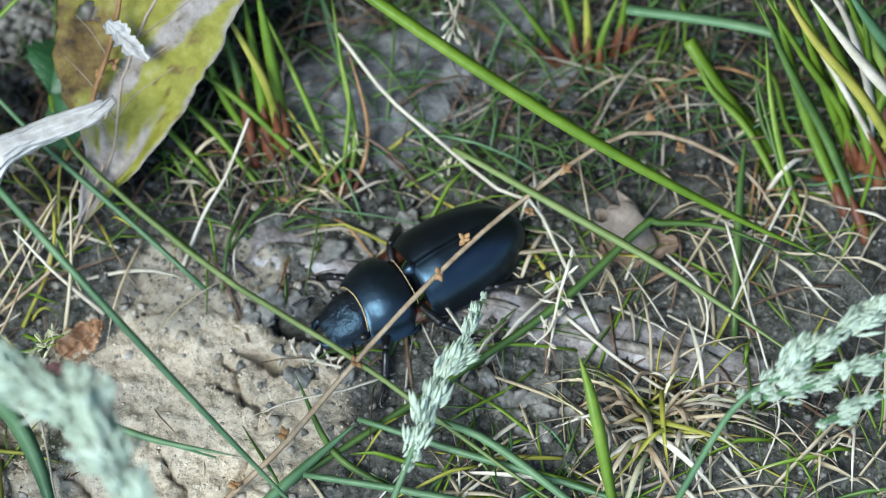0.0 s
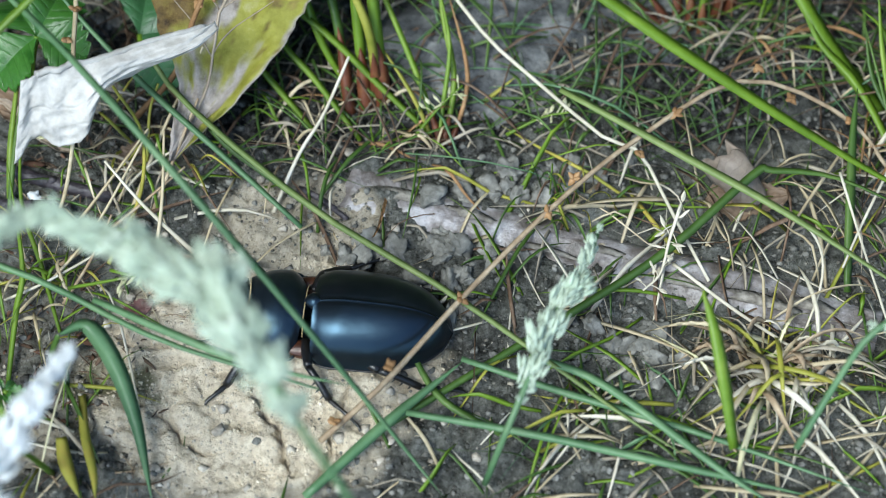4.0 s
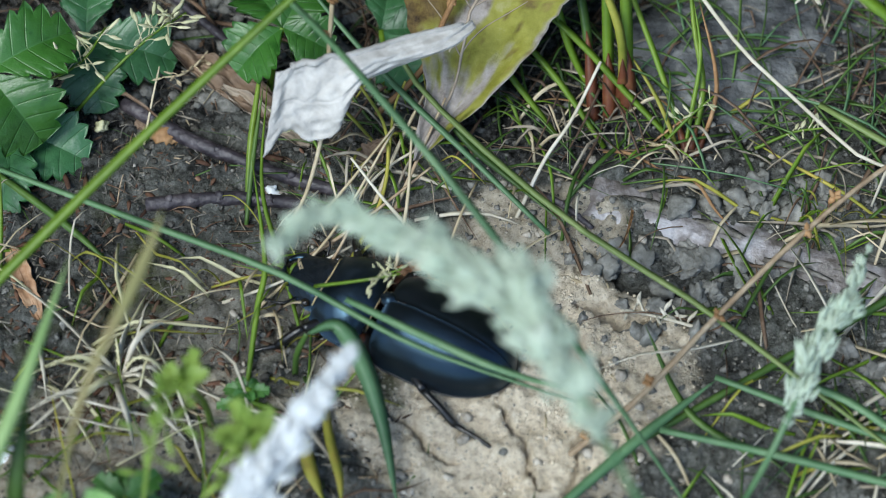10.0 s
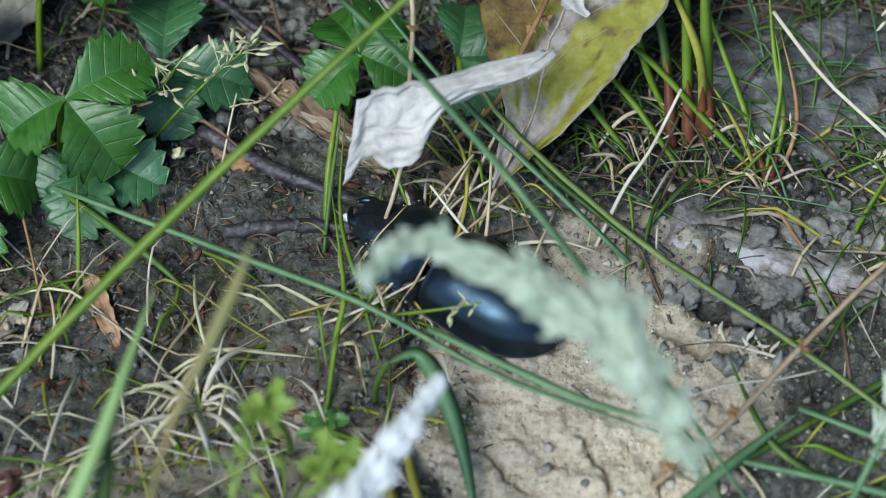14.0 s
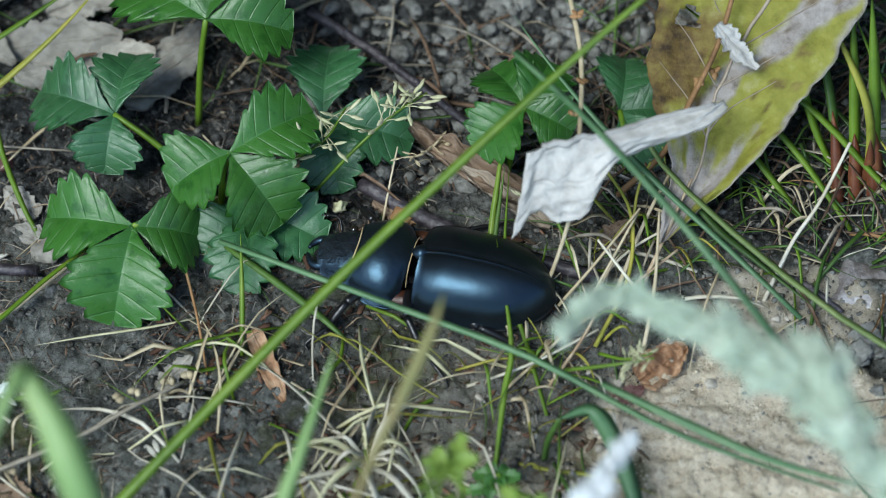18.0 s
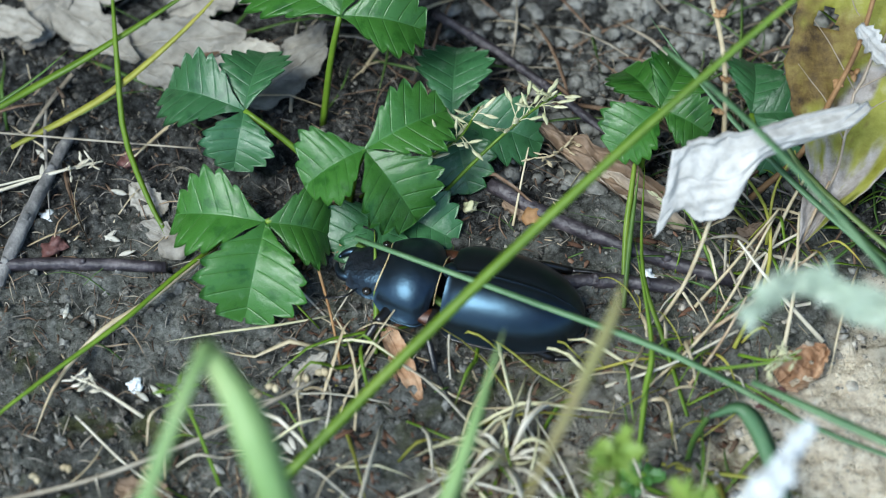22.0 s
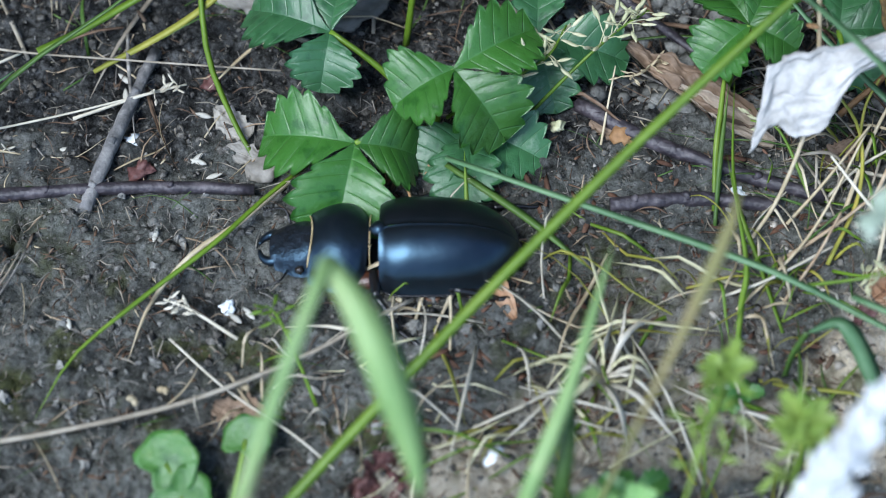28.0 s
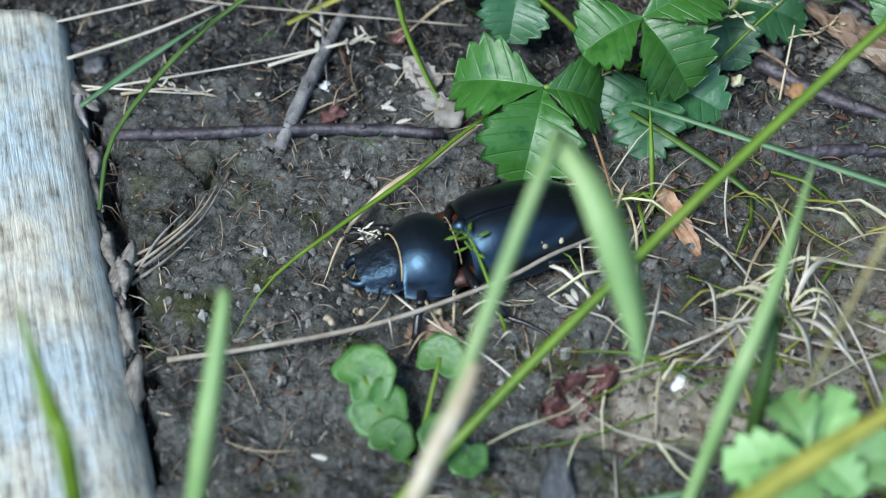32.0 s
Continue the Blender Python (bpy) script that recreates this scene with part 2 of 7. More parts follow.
BRIGHT = material("orange patch", [(0.3, (0.55, 0.22, 0.02)), (0.6, (0.72, 0.36, 0.05))], 900, 0.5, 0.2, 2000, 0.4)
LEG = material("leg chitin", [(0.3, (0.004, 0.004, 0.0045)), (0.6, (0.010, 0.009, 0.009))], 900, 0.32, 0.15, 2500, 0.55)
CHESTNUT = material("chestnut chitin", [(0.3, (0.03, 0.011, 0.006)), (0.6, (0.075, 0.028, 0.014))], 700, 0.35, 0.3, 1500, 0.5)
EYE = material("eye", [(0.3, (0.01, 0.008, 0.006)), (0.6, (0.02, 0.016, 0.012))], 900, 0.12, 0.0, 2000, 0.6)


def wood_material(name, stops, rough=0.75):
    """Weathered wood: grain drawn out along the length, dark checks, lichen-grey blotches."""
    m = bpy.data.materials.new(name)
    m.use_nodes = True
    nt, n = m.node_tree, m.node_tree.nodes
    b = n["Principled BSDF"]
    co = n.new("ShaderNodeTexCoord")

    def tex(scale, stretch, detail=10):
        mp = n.new("ShaderNodeMapping")
        mp.inputs["Scale"].default_value = stretch
        nt.links.new(co.outputs["UV"], mp.inputs["Vector"])
        t = n.new("ShaderNodeTexNoise")
        t.inputs["Scale"].default_value, t.inputs["Detail"].default_value, t.inputs["Roughness"].default_value = scale, detail, 0.7
        nt.links.new(mp.outputs[0], t.inputs["Vector"])
        return t.outputs["Fac"]

    grain = tex(4.0, (0.7, 9.0, 1.0), 14)
    blot = tex(9.0, (1.0, 1.6, 1.0), 14)
    add = n.new("ShaderNodeMath")
    add.operation = "ADD"
    nt.links.new(grain, add.inputs[0])
    nt.links.new(blot, add.inputs[1])
    half = n.new("ShaderNodeMath")
    half.operation = "MULTIPLY"
    half.inputs[1].default_value = 0.5
    nt.links.new(add.outputs[0], half.inputs[0])
    r = n.new("ShaderNodeValToRGB")
    while len(r.color_ramp.elements) < len(stops):
        r.color_ramp.elements.new(0.5)
    for e, (p, c) in zip(r.color_ramp.elements, stops):
        e.position, e.color = p, (*c, 1)
    nt.links.new(half.outputs[0], r.inputs[0])
    lichen = n.new("ShaderNodeValToRGB")
    for e, (p, c) in zip(lichen.color_ramp.elements, ((0.42, (0.78, 0.90, 0.95)), (0.58, (1.0, 0.95, 0.80)))):
        e.position, e.color = p, (*c, 1)
    nt.links.new(tex(1.6, (1.0, 1.0, 1.0)), lichen.inputs[0])
    tint = n.new("ShaderNodeMix")
    tint.data_type, tint.blend_type = "RGBA", "MULTIPLY"
    tint.inputs["Factor"].default_value = 1.0
    nt.links.new(r.outputs[0], tint.inputs["A"])
    nt.links.new(lichen.outputs[0], tint.inputs["B"])
    nt.links.new(tint.outputs["Result"], b.inputs["Base Color"])
    b.inputs["Roughness"].default_value, b.inputs["Specular IOR Level"].default_value = rough, 0.3
    bp = n.new("ShaderNodeBump")
    bp.inputs["Strength"].default_value, bp.inputs["Distance"].default_value = 0.9, 0.0015
    nt.links.new(grain, bp.inputs["Height"])
    nt.links.new(bp.outputs[0], b.inputs["Normal"])
    return m


def leaf_material(name, low, high, vein, rough=0.45, through_=0.22, freq=8.0, spots=None, noise_scale=220, dry=0.0):
    """A leaf blade with midrib and side veins drawn along its own length and width."""
    m = bpy.data.materials.new(name)
    m.use_nodes = True
    nt, n = m.node_tree, m.node_tree.nodes
    b = n["Principled BSDF"]
    uv = n.new("ShaderNodeTexCoord")
    sep = n.new("ShaderNodeSeparateXYZ")
    nt.links.new(uv.outputs["UV"], sep.inputs[0])

    def mth(op, a, c=None):
        x = n.new("ShaderNodeMath")
        x.operation = op
        for k, v in enumerate((a, c)):
            if v is None:
                continue
            if isinstance(v, (int, float)):
                x.inputs[k].default_value = v
            else:
                nt.links.new(v, x.inputs[k])
        return x.outputs[0]

    across = mth("ABSOLUTE", mth("SUBTRACT", sep.outputs[1], 0.5))
    phase = mth("SUBTRACT", mth("MULTIPLY", sep.outputs[0], freq), mth("MULTIPLY", across, 0.66 * freq))
    side = mth("SUBTRACT", 1.0, mth("MULTIPLY", mth("ABSOLUTE", mth("SUBTRACT", mth("FRACT", phase), 0.5)), 17.0))
    mid = mth("MULTIPLY", mth("SUBTRACT", 1.0, mth("MULTIPLY", across, 30.0)), 0.7)
    veins = mth("MAXIMUM", mth("MAXIMUM", mth("MULTIPLY", side, 0.6), mid), 0.0)
    tex = n.new("ShaderNodeTexNoise")
    tex.inputs["Scale"].default_value, tex.inputs["Detail"].default_value = noise_scale, 12
    tex.inputs["Roughness"].default_value = 0.68
    nt.links.new(uv.outputs["Object"], tex.inputs["Vector"])
    r = n.new("ShaderNodeValToRGB")
    els = [(0.36, low), (0.47, high), (0.58, high), (0.68, spots)] if spots else [(0.32, low), (0.68, high)]
    while len(r.color_ramp.elements) < len(els):
        r.color_ramp.elements.new(0.5)
    for e, (p, c) in zip(r.color_ramp.elements, els):
        e.position, e.color = p, (*c, 1)
    nt.links.new(mth("ADD", tex.outputs["Fac"], mth("MULTIPLY", mth("SUBTRACT", 0.27, sep.outputs[0]), dry)), r.inputs[0])
    cells = n.new("ShaderNodeTexVoronoi")
    cells.feature = "DISTANCE_TO_EDGE"
    cells.inputs["Scale"].default_value = 1300
    nt.links.new(uv.outputs["Object"], cells.inputs["Vector"])
    net = mth("MAXIMUM", mth("SUBTRACT", 0.5, mth("MULTIPLY", cells.outputs["Distance"], 5.0)), 0.0)
    groove = n.new("ShaderNodeMix")
    groove.data_type = "RGBA"
    nt.links.new(mth("MAXIMUM", mth("MAXIMUM", mth("MULTIPLY", side, 0.3), mth("MULTIPLY", net, 0.35)), 0.0), groove.inputs["Factor"])
    nt.links.new(r.outputs[0], groove.inputs["A"])
    groove.inputs["B"].default_value = (*[0.35 * a_ + 0.65 * b_ for a_, b_ in zip(low, vein)], 1)
    mx = n.new("ShaderNodeMix")
    mx.data_type = "RGBA"
    nt.links.new(mth("MAXIMUM", mid, 0.0), mx.inputs["Factor"])
    nt.links.new(groove.outputs["Result"], mx.inputs["A"])
    mx.inputs["B"].default_value = (*vein, 1)
    info = n.new("ShaderNodeObjectInfo")
    mr = n.new("ShaderNodeMapRange")
    mr.inputs["To Min"].default_value, mr.inputs["To Max"].default_value = 0.82, 1.18
    nt.links.new(info.outputs["Random"], mr.inputs["Value"])
    hs = n.new("ShaderNodeHueSaturation")
    nt.links.new(mr.outputs[0], hs.inputs["Value"])
    nt.links.new(mx.outputs["Result"], hs.inputs["Color"])
    col = hs.outputs[0]
    nt.links.new(col, b.inputs["Base Color"])
    b.inputs["Roughness"].default_value, b.inputs["Specular IOR Level"].default_value = rough, 0.62
    bp = n.new("ShaderNodeBump")
    bp.inputs["Strength"].default_value, bp.inputs["Distance"].default_value = 0.4, 0.0004
    bp.invert = True
    nt.links.new(veins, bp.inputs["Height"])
    b3 = n.new("ShaderNodeBump")
    b3.inputs["Strength"].default_value, b3.inputs["Distance"].default_value = 0.45, 0.0006
    nt.links.new(tex.outputs["Fac"], b3.inputs["Height"])
    nt.links.new(bp.outputs[0], b3.inputs["Normal"])
    nt.links.new(b3.outputs[0], b.inputs["Normal"])
    tr = n.new("ShaderNodeBsdfTranslucent")
    nt.links.new(col, tr.inputs["Color"])
    ms = n.new("ShaderNodeMixShader")
    ms.inputs[0].default_value = through_
    nt.links.new(b.outputs[0], ms.inputs[1])
    nt.links.new(tr.outputs[0], ms.inputs[2])
    nt.links.new(ms.outputs[0], n["Material Output"].inputs[0])
    return m


LOG = wood_material("weathered wood", [(0.36, (0.10, 0.09, 0.075)), (0.43, (0.42, 0.405, 0.36)), (0.50, (0.68, 0.68, 0.635)), (0.58, (0.84, 0.85, 0.82))])
BURIED = material("buried wood", [(0.34, (0.04, 0.033, 0.028)), (0.45, (0.11, 0.095, 0.086)), (0.54, (0.23, 0.212, 0.21)), (0.64, (0.42, 0.41, 0.425))], 130, 0.38, 0.8, 420, 0.5, bump_dist=0.0012, detail=12)
LEAF = leaf_material("strawberry leaf", (0.021, 0.086, 0.010), (0.048, 0.145, 0.022), (0.06, 0.165, 0.034), 0.29, 0.2, 6.0, (0.085, 0.185, 0.06), 330)
BLUELEAF = leaf_material("older strawberry leaf", (0.021, 0.075, 0.026), (0.044, 0.128, 0.047), (0.058, 0.145, 0.06), 0.34, 0.12, 6.0, (0.13, 0.21, 0.13), 330)
PALEWEED = leaf_material("pale weed leaf", (0.16, 0.33, 0.09), (0.26, 0.45, 0.15), (0.34, 0.50, 0.22), freq=4.0)
CLOVER = leaf_material("round leaf", (0.030, 0.105, 0.018), (0.075, 0.19, 0.035), (0.12, 0.24, 0.07), 0.36, 0.2, 3.0, (0.15, 0.25, 0.06), 300)
TANLEAF = leaf_material("tan dry leaf", (0.20, 0.155, 0.11), (0.42, 0.355, 0.275), (0.36, 0.30, 0.23), 0.75, 0.1, 6.0)
BROWNLEAF = leaf_material("brown leaf", (0.10, 0.065, 0.04), (0.24, 0.165, 0.105), (0.30, 0.22, 0.15), 0.7, 0.1, 6.0)
ROLLLEAF = leaf_material("rolled brown-grey leaf", (0.12, 0.092, 0.07), (0.29, 0.24, 0.195), (0.26, 0.21, 0.17), 0.7, 0.08, 6.0)
GREYLEAF = leaf_material("grey dead leaf", (0.15, 0.135, 0.11), (0.37, 0.345, 0.295), (0.27, 0.25, 0.21), 0.75, 0.08, 6.0)
PALELEAF = leaf_material("bleached leaf", (0.33, 0.315, 0.29), (0.56, 0.545, 0.515), (0.50, 0.48, 0.45), 0.75, 0.12, 2.0, noise_scale=330)

# ---- building helpers (all lengths in millimetres) ----
MM = 0.001


def power(b, e):
    return max(0.0, b) ** e


def mesh(name, verts, faces, mat, smooth=True, uvs=None):
    me = bpy.data.meshes.new(name)
    me.from_pydata([tuple(c * MM for c in v) for v in verts], [], faces)
    me.materials.append(mat)
    if smooth:
        me.polygons.foreach_set("use_smooth", [True] * len(me.polygons))
    if uvs is not None:
        lay = me.uv_layers.new(name="UVMap")
        idx = np.empty(len(me.loops), dtype=np.int32)
        me.loops.foreach_get("vertex_index", idx)
        lay.data.foreach_set("uv", np.asarray(uvs, dtype=np.float32)[idx].ravel())
    return me


def put(name, me, parent=None, label=""):
    ob = new(name, me)
    if parent is not None:
        ob.parent = parent
    return tagged(ob, label)


def thing(name, label, category, at=(0, 0, 0), group="", kind=""):
    """An Empty at the base of a thing; parts are given in its space."""
    ob = new(name)
    ob.empty_display_size = 0.005
    ob.location = [c * MM for c in at]
    return tagged(ob, label, category, group, kind)


def single(name, me, label, category, at=(0, 0, 0), group="", kind=""):
    ob = new(name, me)
    ob.location = [c * MM for c in at]
    return tagged(ob, label, category, group, kind)


def curve_points(pts, n):
    """Catmull-Rom through pts."""
    p = np.array(pts, float)
    p = np.vstack([2 * p[0] - p[1], p, 2 * p[-1] - p[-2]])
    out = []
    segs = len(p) - 3
    for k in range(n + 1):
        s = min(k / n * segs, segs - 1e-9)
        i, u = int(s), s - int(s)
        a, b, c, d = p[i : i + 4]
        out.append(0.5 * (2 * b + (c - a) * u + (2 * a - 5 * b + 4 * c - d) * u * u + (3 * b - a - 3 * c + d) * u**3))
    return np.array(out)


def frames_along(q, up=(0, 0, 1)):
    t = np.gradient(q, axis=0)
    t /= np.linalg.norm(t, axis=1)[:, None] + 1e-9
    s = np.cross(t, np.array(up, float))
    s /= np.linalg.norm(s, axis=1)[:, None] + 1e-9
    return t, s, np.cross(s, t)


def blade_data(pts, width, n=10, twist=0.0, tip=0.04, base=0.75, fold=0.16, thick=0.06, blunt=False, grow=3.0):
    """Verts and faces of a grass blade: a folded, tapering leaf with a lens-shaped section."""
    q = curve_points(pts, n)
    t, s, u = frames_along(q, (0.15, -0.35, 1))
    verts, faces = [], []
    for k in range(n + 1):
        f = k / n
        w = width * (base + (1 - base) * min(1, f * grow)) * (1 if blunt else (1 - max(0, (f - 0.45) / 0.55) ** 1.8 * (1 - tip)))
        a = twist * f
        S, U = s[k] * math.cos(a) + u[k] * math.sin(a), u[k] * math.cos(a) - s[k] * math.sin(a)
        verts += [q[k] - S * w / 2 + U * w * fold, q[k] - U * w * thick, q[k] + S * w / 2 + U * w * fold, q[k] + U * w * thick]
    for k in range(n):
        for j in range(4):
            a, b = k * 4 + j, k * 4 + (j + 1) % 4
            faces.append((a, b, b + 4, a + 4))
    faces += [(3, 2, 1, 0), tuple(n * 4 + j for j in range(4))]
    return [tuple(v) for v in verts], faces


def tube_data(pts, r0, r1, n=10, sides=6, wobble=0.0, rnd=None):
    q = curve_points(pts, n)
    t, s, u = frames_along(q, (0.2, -0.3, 1))
    verts, faces = [], []
    for k in range(n + 1):
        r = r0 + (r1 - r0) * k / n
        for j in range(sides):
            a = 2 * math.pi * j / sides
            rr = r * (1 + (wobble * (rnd.random() - 0.5) * 2 if rnd else 0))
            verts.append(tuple(q[k] + s[k] * math.cos(a) * rr + u[k] * math.sin(a) * rr))
    for k in range(n):
        for j in range(sides):
            a, b = k * sides + j, k * sides + (j + 1) % sides
            faces.append((a, b, b + sides, a + sides))
    faces += [tuple(range(sides - 1, -1, -1)), tuple(n * sides + j for j in range(sides))]
    return verts, faces


def joined(parts):
    verts, faces = [], []
    for v, f in parts:
        o = len(verts)
        verts += v
        faces += [tuple(i + o for i in g) for g in f]
    return verts, faces


def grains_data(centre, axis, length, width, sides=6, rings=5):
    """A spindle-shaped grain or floret."""
    a = np.array(axis, float)
    a /= np.linalg.norm(a)
    s = np.cross(a, (0.3, 0.2, 1))
    s /= np.linalg.norm(s)
    u = np.cross(a, s)
    verts, faces = [], []
    for k in range(rings):
        f = k / (rings - 1)
        r = width / 2 * max(0.08, math.sin(math.pi * (0.06 + 0.88 * f ** 0.85)))
        for j in range(sides):
            g = 2 * math.pi * j / sides
            verts.append(tuple(np.array(centre) + a * length * (f - 0.5) + s * r * math.cos(g) + u * r * 0.7 * math.sin(g)))
    for k in range(rings - 1):
        for j in range(sides):
            p, q = k * sides + j, k * sides + (j + 1) % sides
            faces.append((p, q, q + sides, p + sides))
    faces += [tuple(range(sides - 1, -1, -1)), tuple((rings - 1) * sides + j for j in range(sides))]
    return verts, faces


def rock_data(r, rnd, flat=0.7, sub=2, rough=0.25):
    bm = bmesh.new()
    bmesh.ops.create_icosphere(bm, subdivisions=sub, radius=1)
    off = Vector((rnd.random() * 50, rnd.random() * 50, rnd.random() * 50))
    for v in bm.verts:
        d = 1 + rough * (noise.noise(v.co * 1.3 + off) + 0.6 * noise.noise(v.co * 3.1 + off))
        v.co = Vector((v.co.x * d, v.co.y * d, v.co.z * d * flat)) * r
    bm.verts.index_update()
    out = [tuple(v.co) for v in bm.verts], [tuple(v.index for v in f.verts) for f in bm.faces]
    bm.free()
    return out


def grass_blade(label, pts, width, mat=None, name="long_grass", group="long grass", **k):
    """A single leaf of grass as a thing of its own, its origin at its base: blade and raised midrib."""
    o = np.array(pts[0], float)
    rel = [np.array(p) - o for p in pts]
    n = k.pop("n", 14)
    t = thing(name, label, "grass", o, group)
    blade = put("blade", mesh("blade", *blade_data(rel, width, n, **k), mat or GREEN), t)
    q = curve_points(rel, n)
    _, _, u = frames_along(q, (0.15, -0.35, 1))
    put("midrib", mesh("midrib", *tube_data(list((q - u * width * 0.1)[: n]), width * 0.09, width * 0.04, n, 5), mat or GREEN), blade)
    return t


def stalk(label, pts, r0, r1, mat, name="dry_stalk", group="stalks", n=14):
    o = np.array(pts[0], float)
    return single(name, mesh(name, *tube_data([np.array(p) - o for p in pts], r0 * 0.66, r1 * 0.6, n), mat), label, "stalk", o, group)


# ---- ground ----
GRIDS = {}


def value_noise(x, y, seed):
    if seed not in GRIDS:
        GRIDS[seed] = np.random.RandomState(seed).rand(256, 256)
    g = GRIDS[seed]
    xi, yi = np.floor(x).astype(int), np.floor(y).astype(int)
    u, v = x - xi, y - yi
    u, v = u * u * (3 - 2 * u), v * v * (3 - 2 * v)
    a, b = g[xi % 256, yi % 256], g[(xi + 1) % 256, yi % 256]
    c, d = g[xi % 256, (yi + 1) % 256], g[(xi + 1) % 256, (yi + 1) % 256]
    return (a * (1 - u) + b * u) * (1 - v) + (c * (1 - u) + d * u) * v - 0.5


def ellipse(x, y, cx, cy, rx, ry, turn, seed, wob=0.35):
    c, s = math.cos(radians(turn)), math.sin(radians(turn))
    dx, dy = x - cx, y - cy
    r = np.hypot((dx * c + dy * s) / rx, (-dx * s + dy * c) / ry)
    r = r + wob * value_noise(x / 9, y / 9, seed) + wob * 0.6 * value_noise(x / 2.5, y / 2.5, seed + 1)
    return np.clip((1.12 - r) / 0.24, 0, 1)


def crack(x, y, a, b, wide, seed):
    """Depth of a ragged crack from a to b."""
    ax, ay, bx, by = *a, *b
    L = math.hypot(bx - ax, by - ay)
    ux, uy = (bx - ax) / L, (by - ay) / L
    s = (x - ax) * ux + (y - ay) * uy
    d = -(x - ax) * uy + (y - ay) * ux + 2.4 * value_noise(s / 3.5, s * 0 + seed, seed) + 1.0 * value_noise(s / 1.2, s * 0 + seed, seed + 7)
    w = wide * np.clip(np.minimum(s + 1, L + 1 - s) / 5, 0, 1)
    return np.clip(1 - np.abs(d) / np.maximum(w, 0.01), 0, 1) ** 0.6


def height(x, y):
    z = 2.4 * value_noise(x / 40, y / 40, 3) + 1.8 * value_noise(x / 12, y / 12, 4) + 1.7 * value_noise(x / 4.2, y / 4.2, 5)
    z = z + 2.7 * np.abs(value_noise(x / 2.0, y / 2.0, 6)) - 0.5 + 0.9 * np.abs(value_noise(x / 1.1 + 0.4 * y, y / 1.1, 8))
    z = z + 1.7 * np.maximum(value_noise(x / 3.1 + 0.3 * y, y / 2.7, 9), -0.1) + 0.7 * np.abs(value_noise(x / 0.8, y / 0.8 + 0.3 * x, 10))
    pale = ellipse(x, y, -46, -27, 24, 20, 0, 21)
    z = z * (1 - 0.3 * pale) + pale * 0.7
    z = z - 5.0 * crack(x, y, (-36, -14), (-24, -19), 1.5, 31) - 2.4 * crack(x, y, (-40, -47), (-33, -30), 0.6, 32)
    z = z - 2.5 * crack(x, y, (-62, -33), (-54, -40), 0.6, 33) - 2.5 * crack(x, y, (-78, -17), (-60, -22), 1.2, 34)
    xr, yr = 0.81 * x + 0.59 * y, 0.81 * y - 0.59 * x
    z = z + pale * (1.2 * np.maximum(value_noise(xr / 2.3 + 0.2 * np.sin(y), yr / 1.9, 51), -0.05) + 0.7 * np.abs(value_noise(xr / 1.3 + 0.35 * np.sin(y / 1.7), yr / 1.1, 52)))
    for k, (a, b, w) in enumerate(((((-24.5, -11.4, 0.0)), ((-17.7, -16.6, 0.0)), 2.2), (((-31.4, -8.0, 0.0)), ((-24.5, -12.3, 0.0)), 1.0), (((-36.8, -15.2, 0.0)), ((-32.7, -26.6, 0.0)), 0.7), (((-30.7, -9.5, 0.0)), ((-20.4, -13.3, 0.0)), 1.3), (((-47.6, -29.5, 0.0)), ((-41.7, -43.2, 0.0)), 0.6), (((-41.6, -16.9, 0.0)), ((-30.7, -24.2, 0.0)), 0.6))):
        z = z - (5.5 if w > 0.9 else 3.0) * crack(x, y, a[:2], b[:2], w, 61 + k)
    return z - 8 * crack(x, y, ((-206.5, 11.4, 0.0))[:2], ((-194.2, -18.9, 0.0))[:2], 2.3, 35) - 8 * crack(x, y, ((-194.9, -16.0, 0.0))[:2], ((-186.0, -56.9, 0.0))[:2], 1.7, 36) - 3 * crack(x, y, ((-193.5, -21.7, 0.0))[:2], ((-182.5, 0.4, 0.0))[:2], 0.9, 37) - 2 * crack(x, y, ((-184.5, -9.8, 0.0))[:2], ((-177.2, -8.6, 0.0))[:2], 0.6, 38)


def ground_at(x, y):
    return float(height(np.array([float(x)]), np.array([float(y)]))[0])


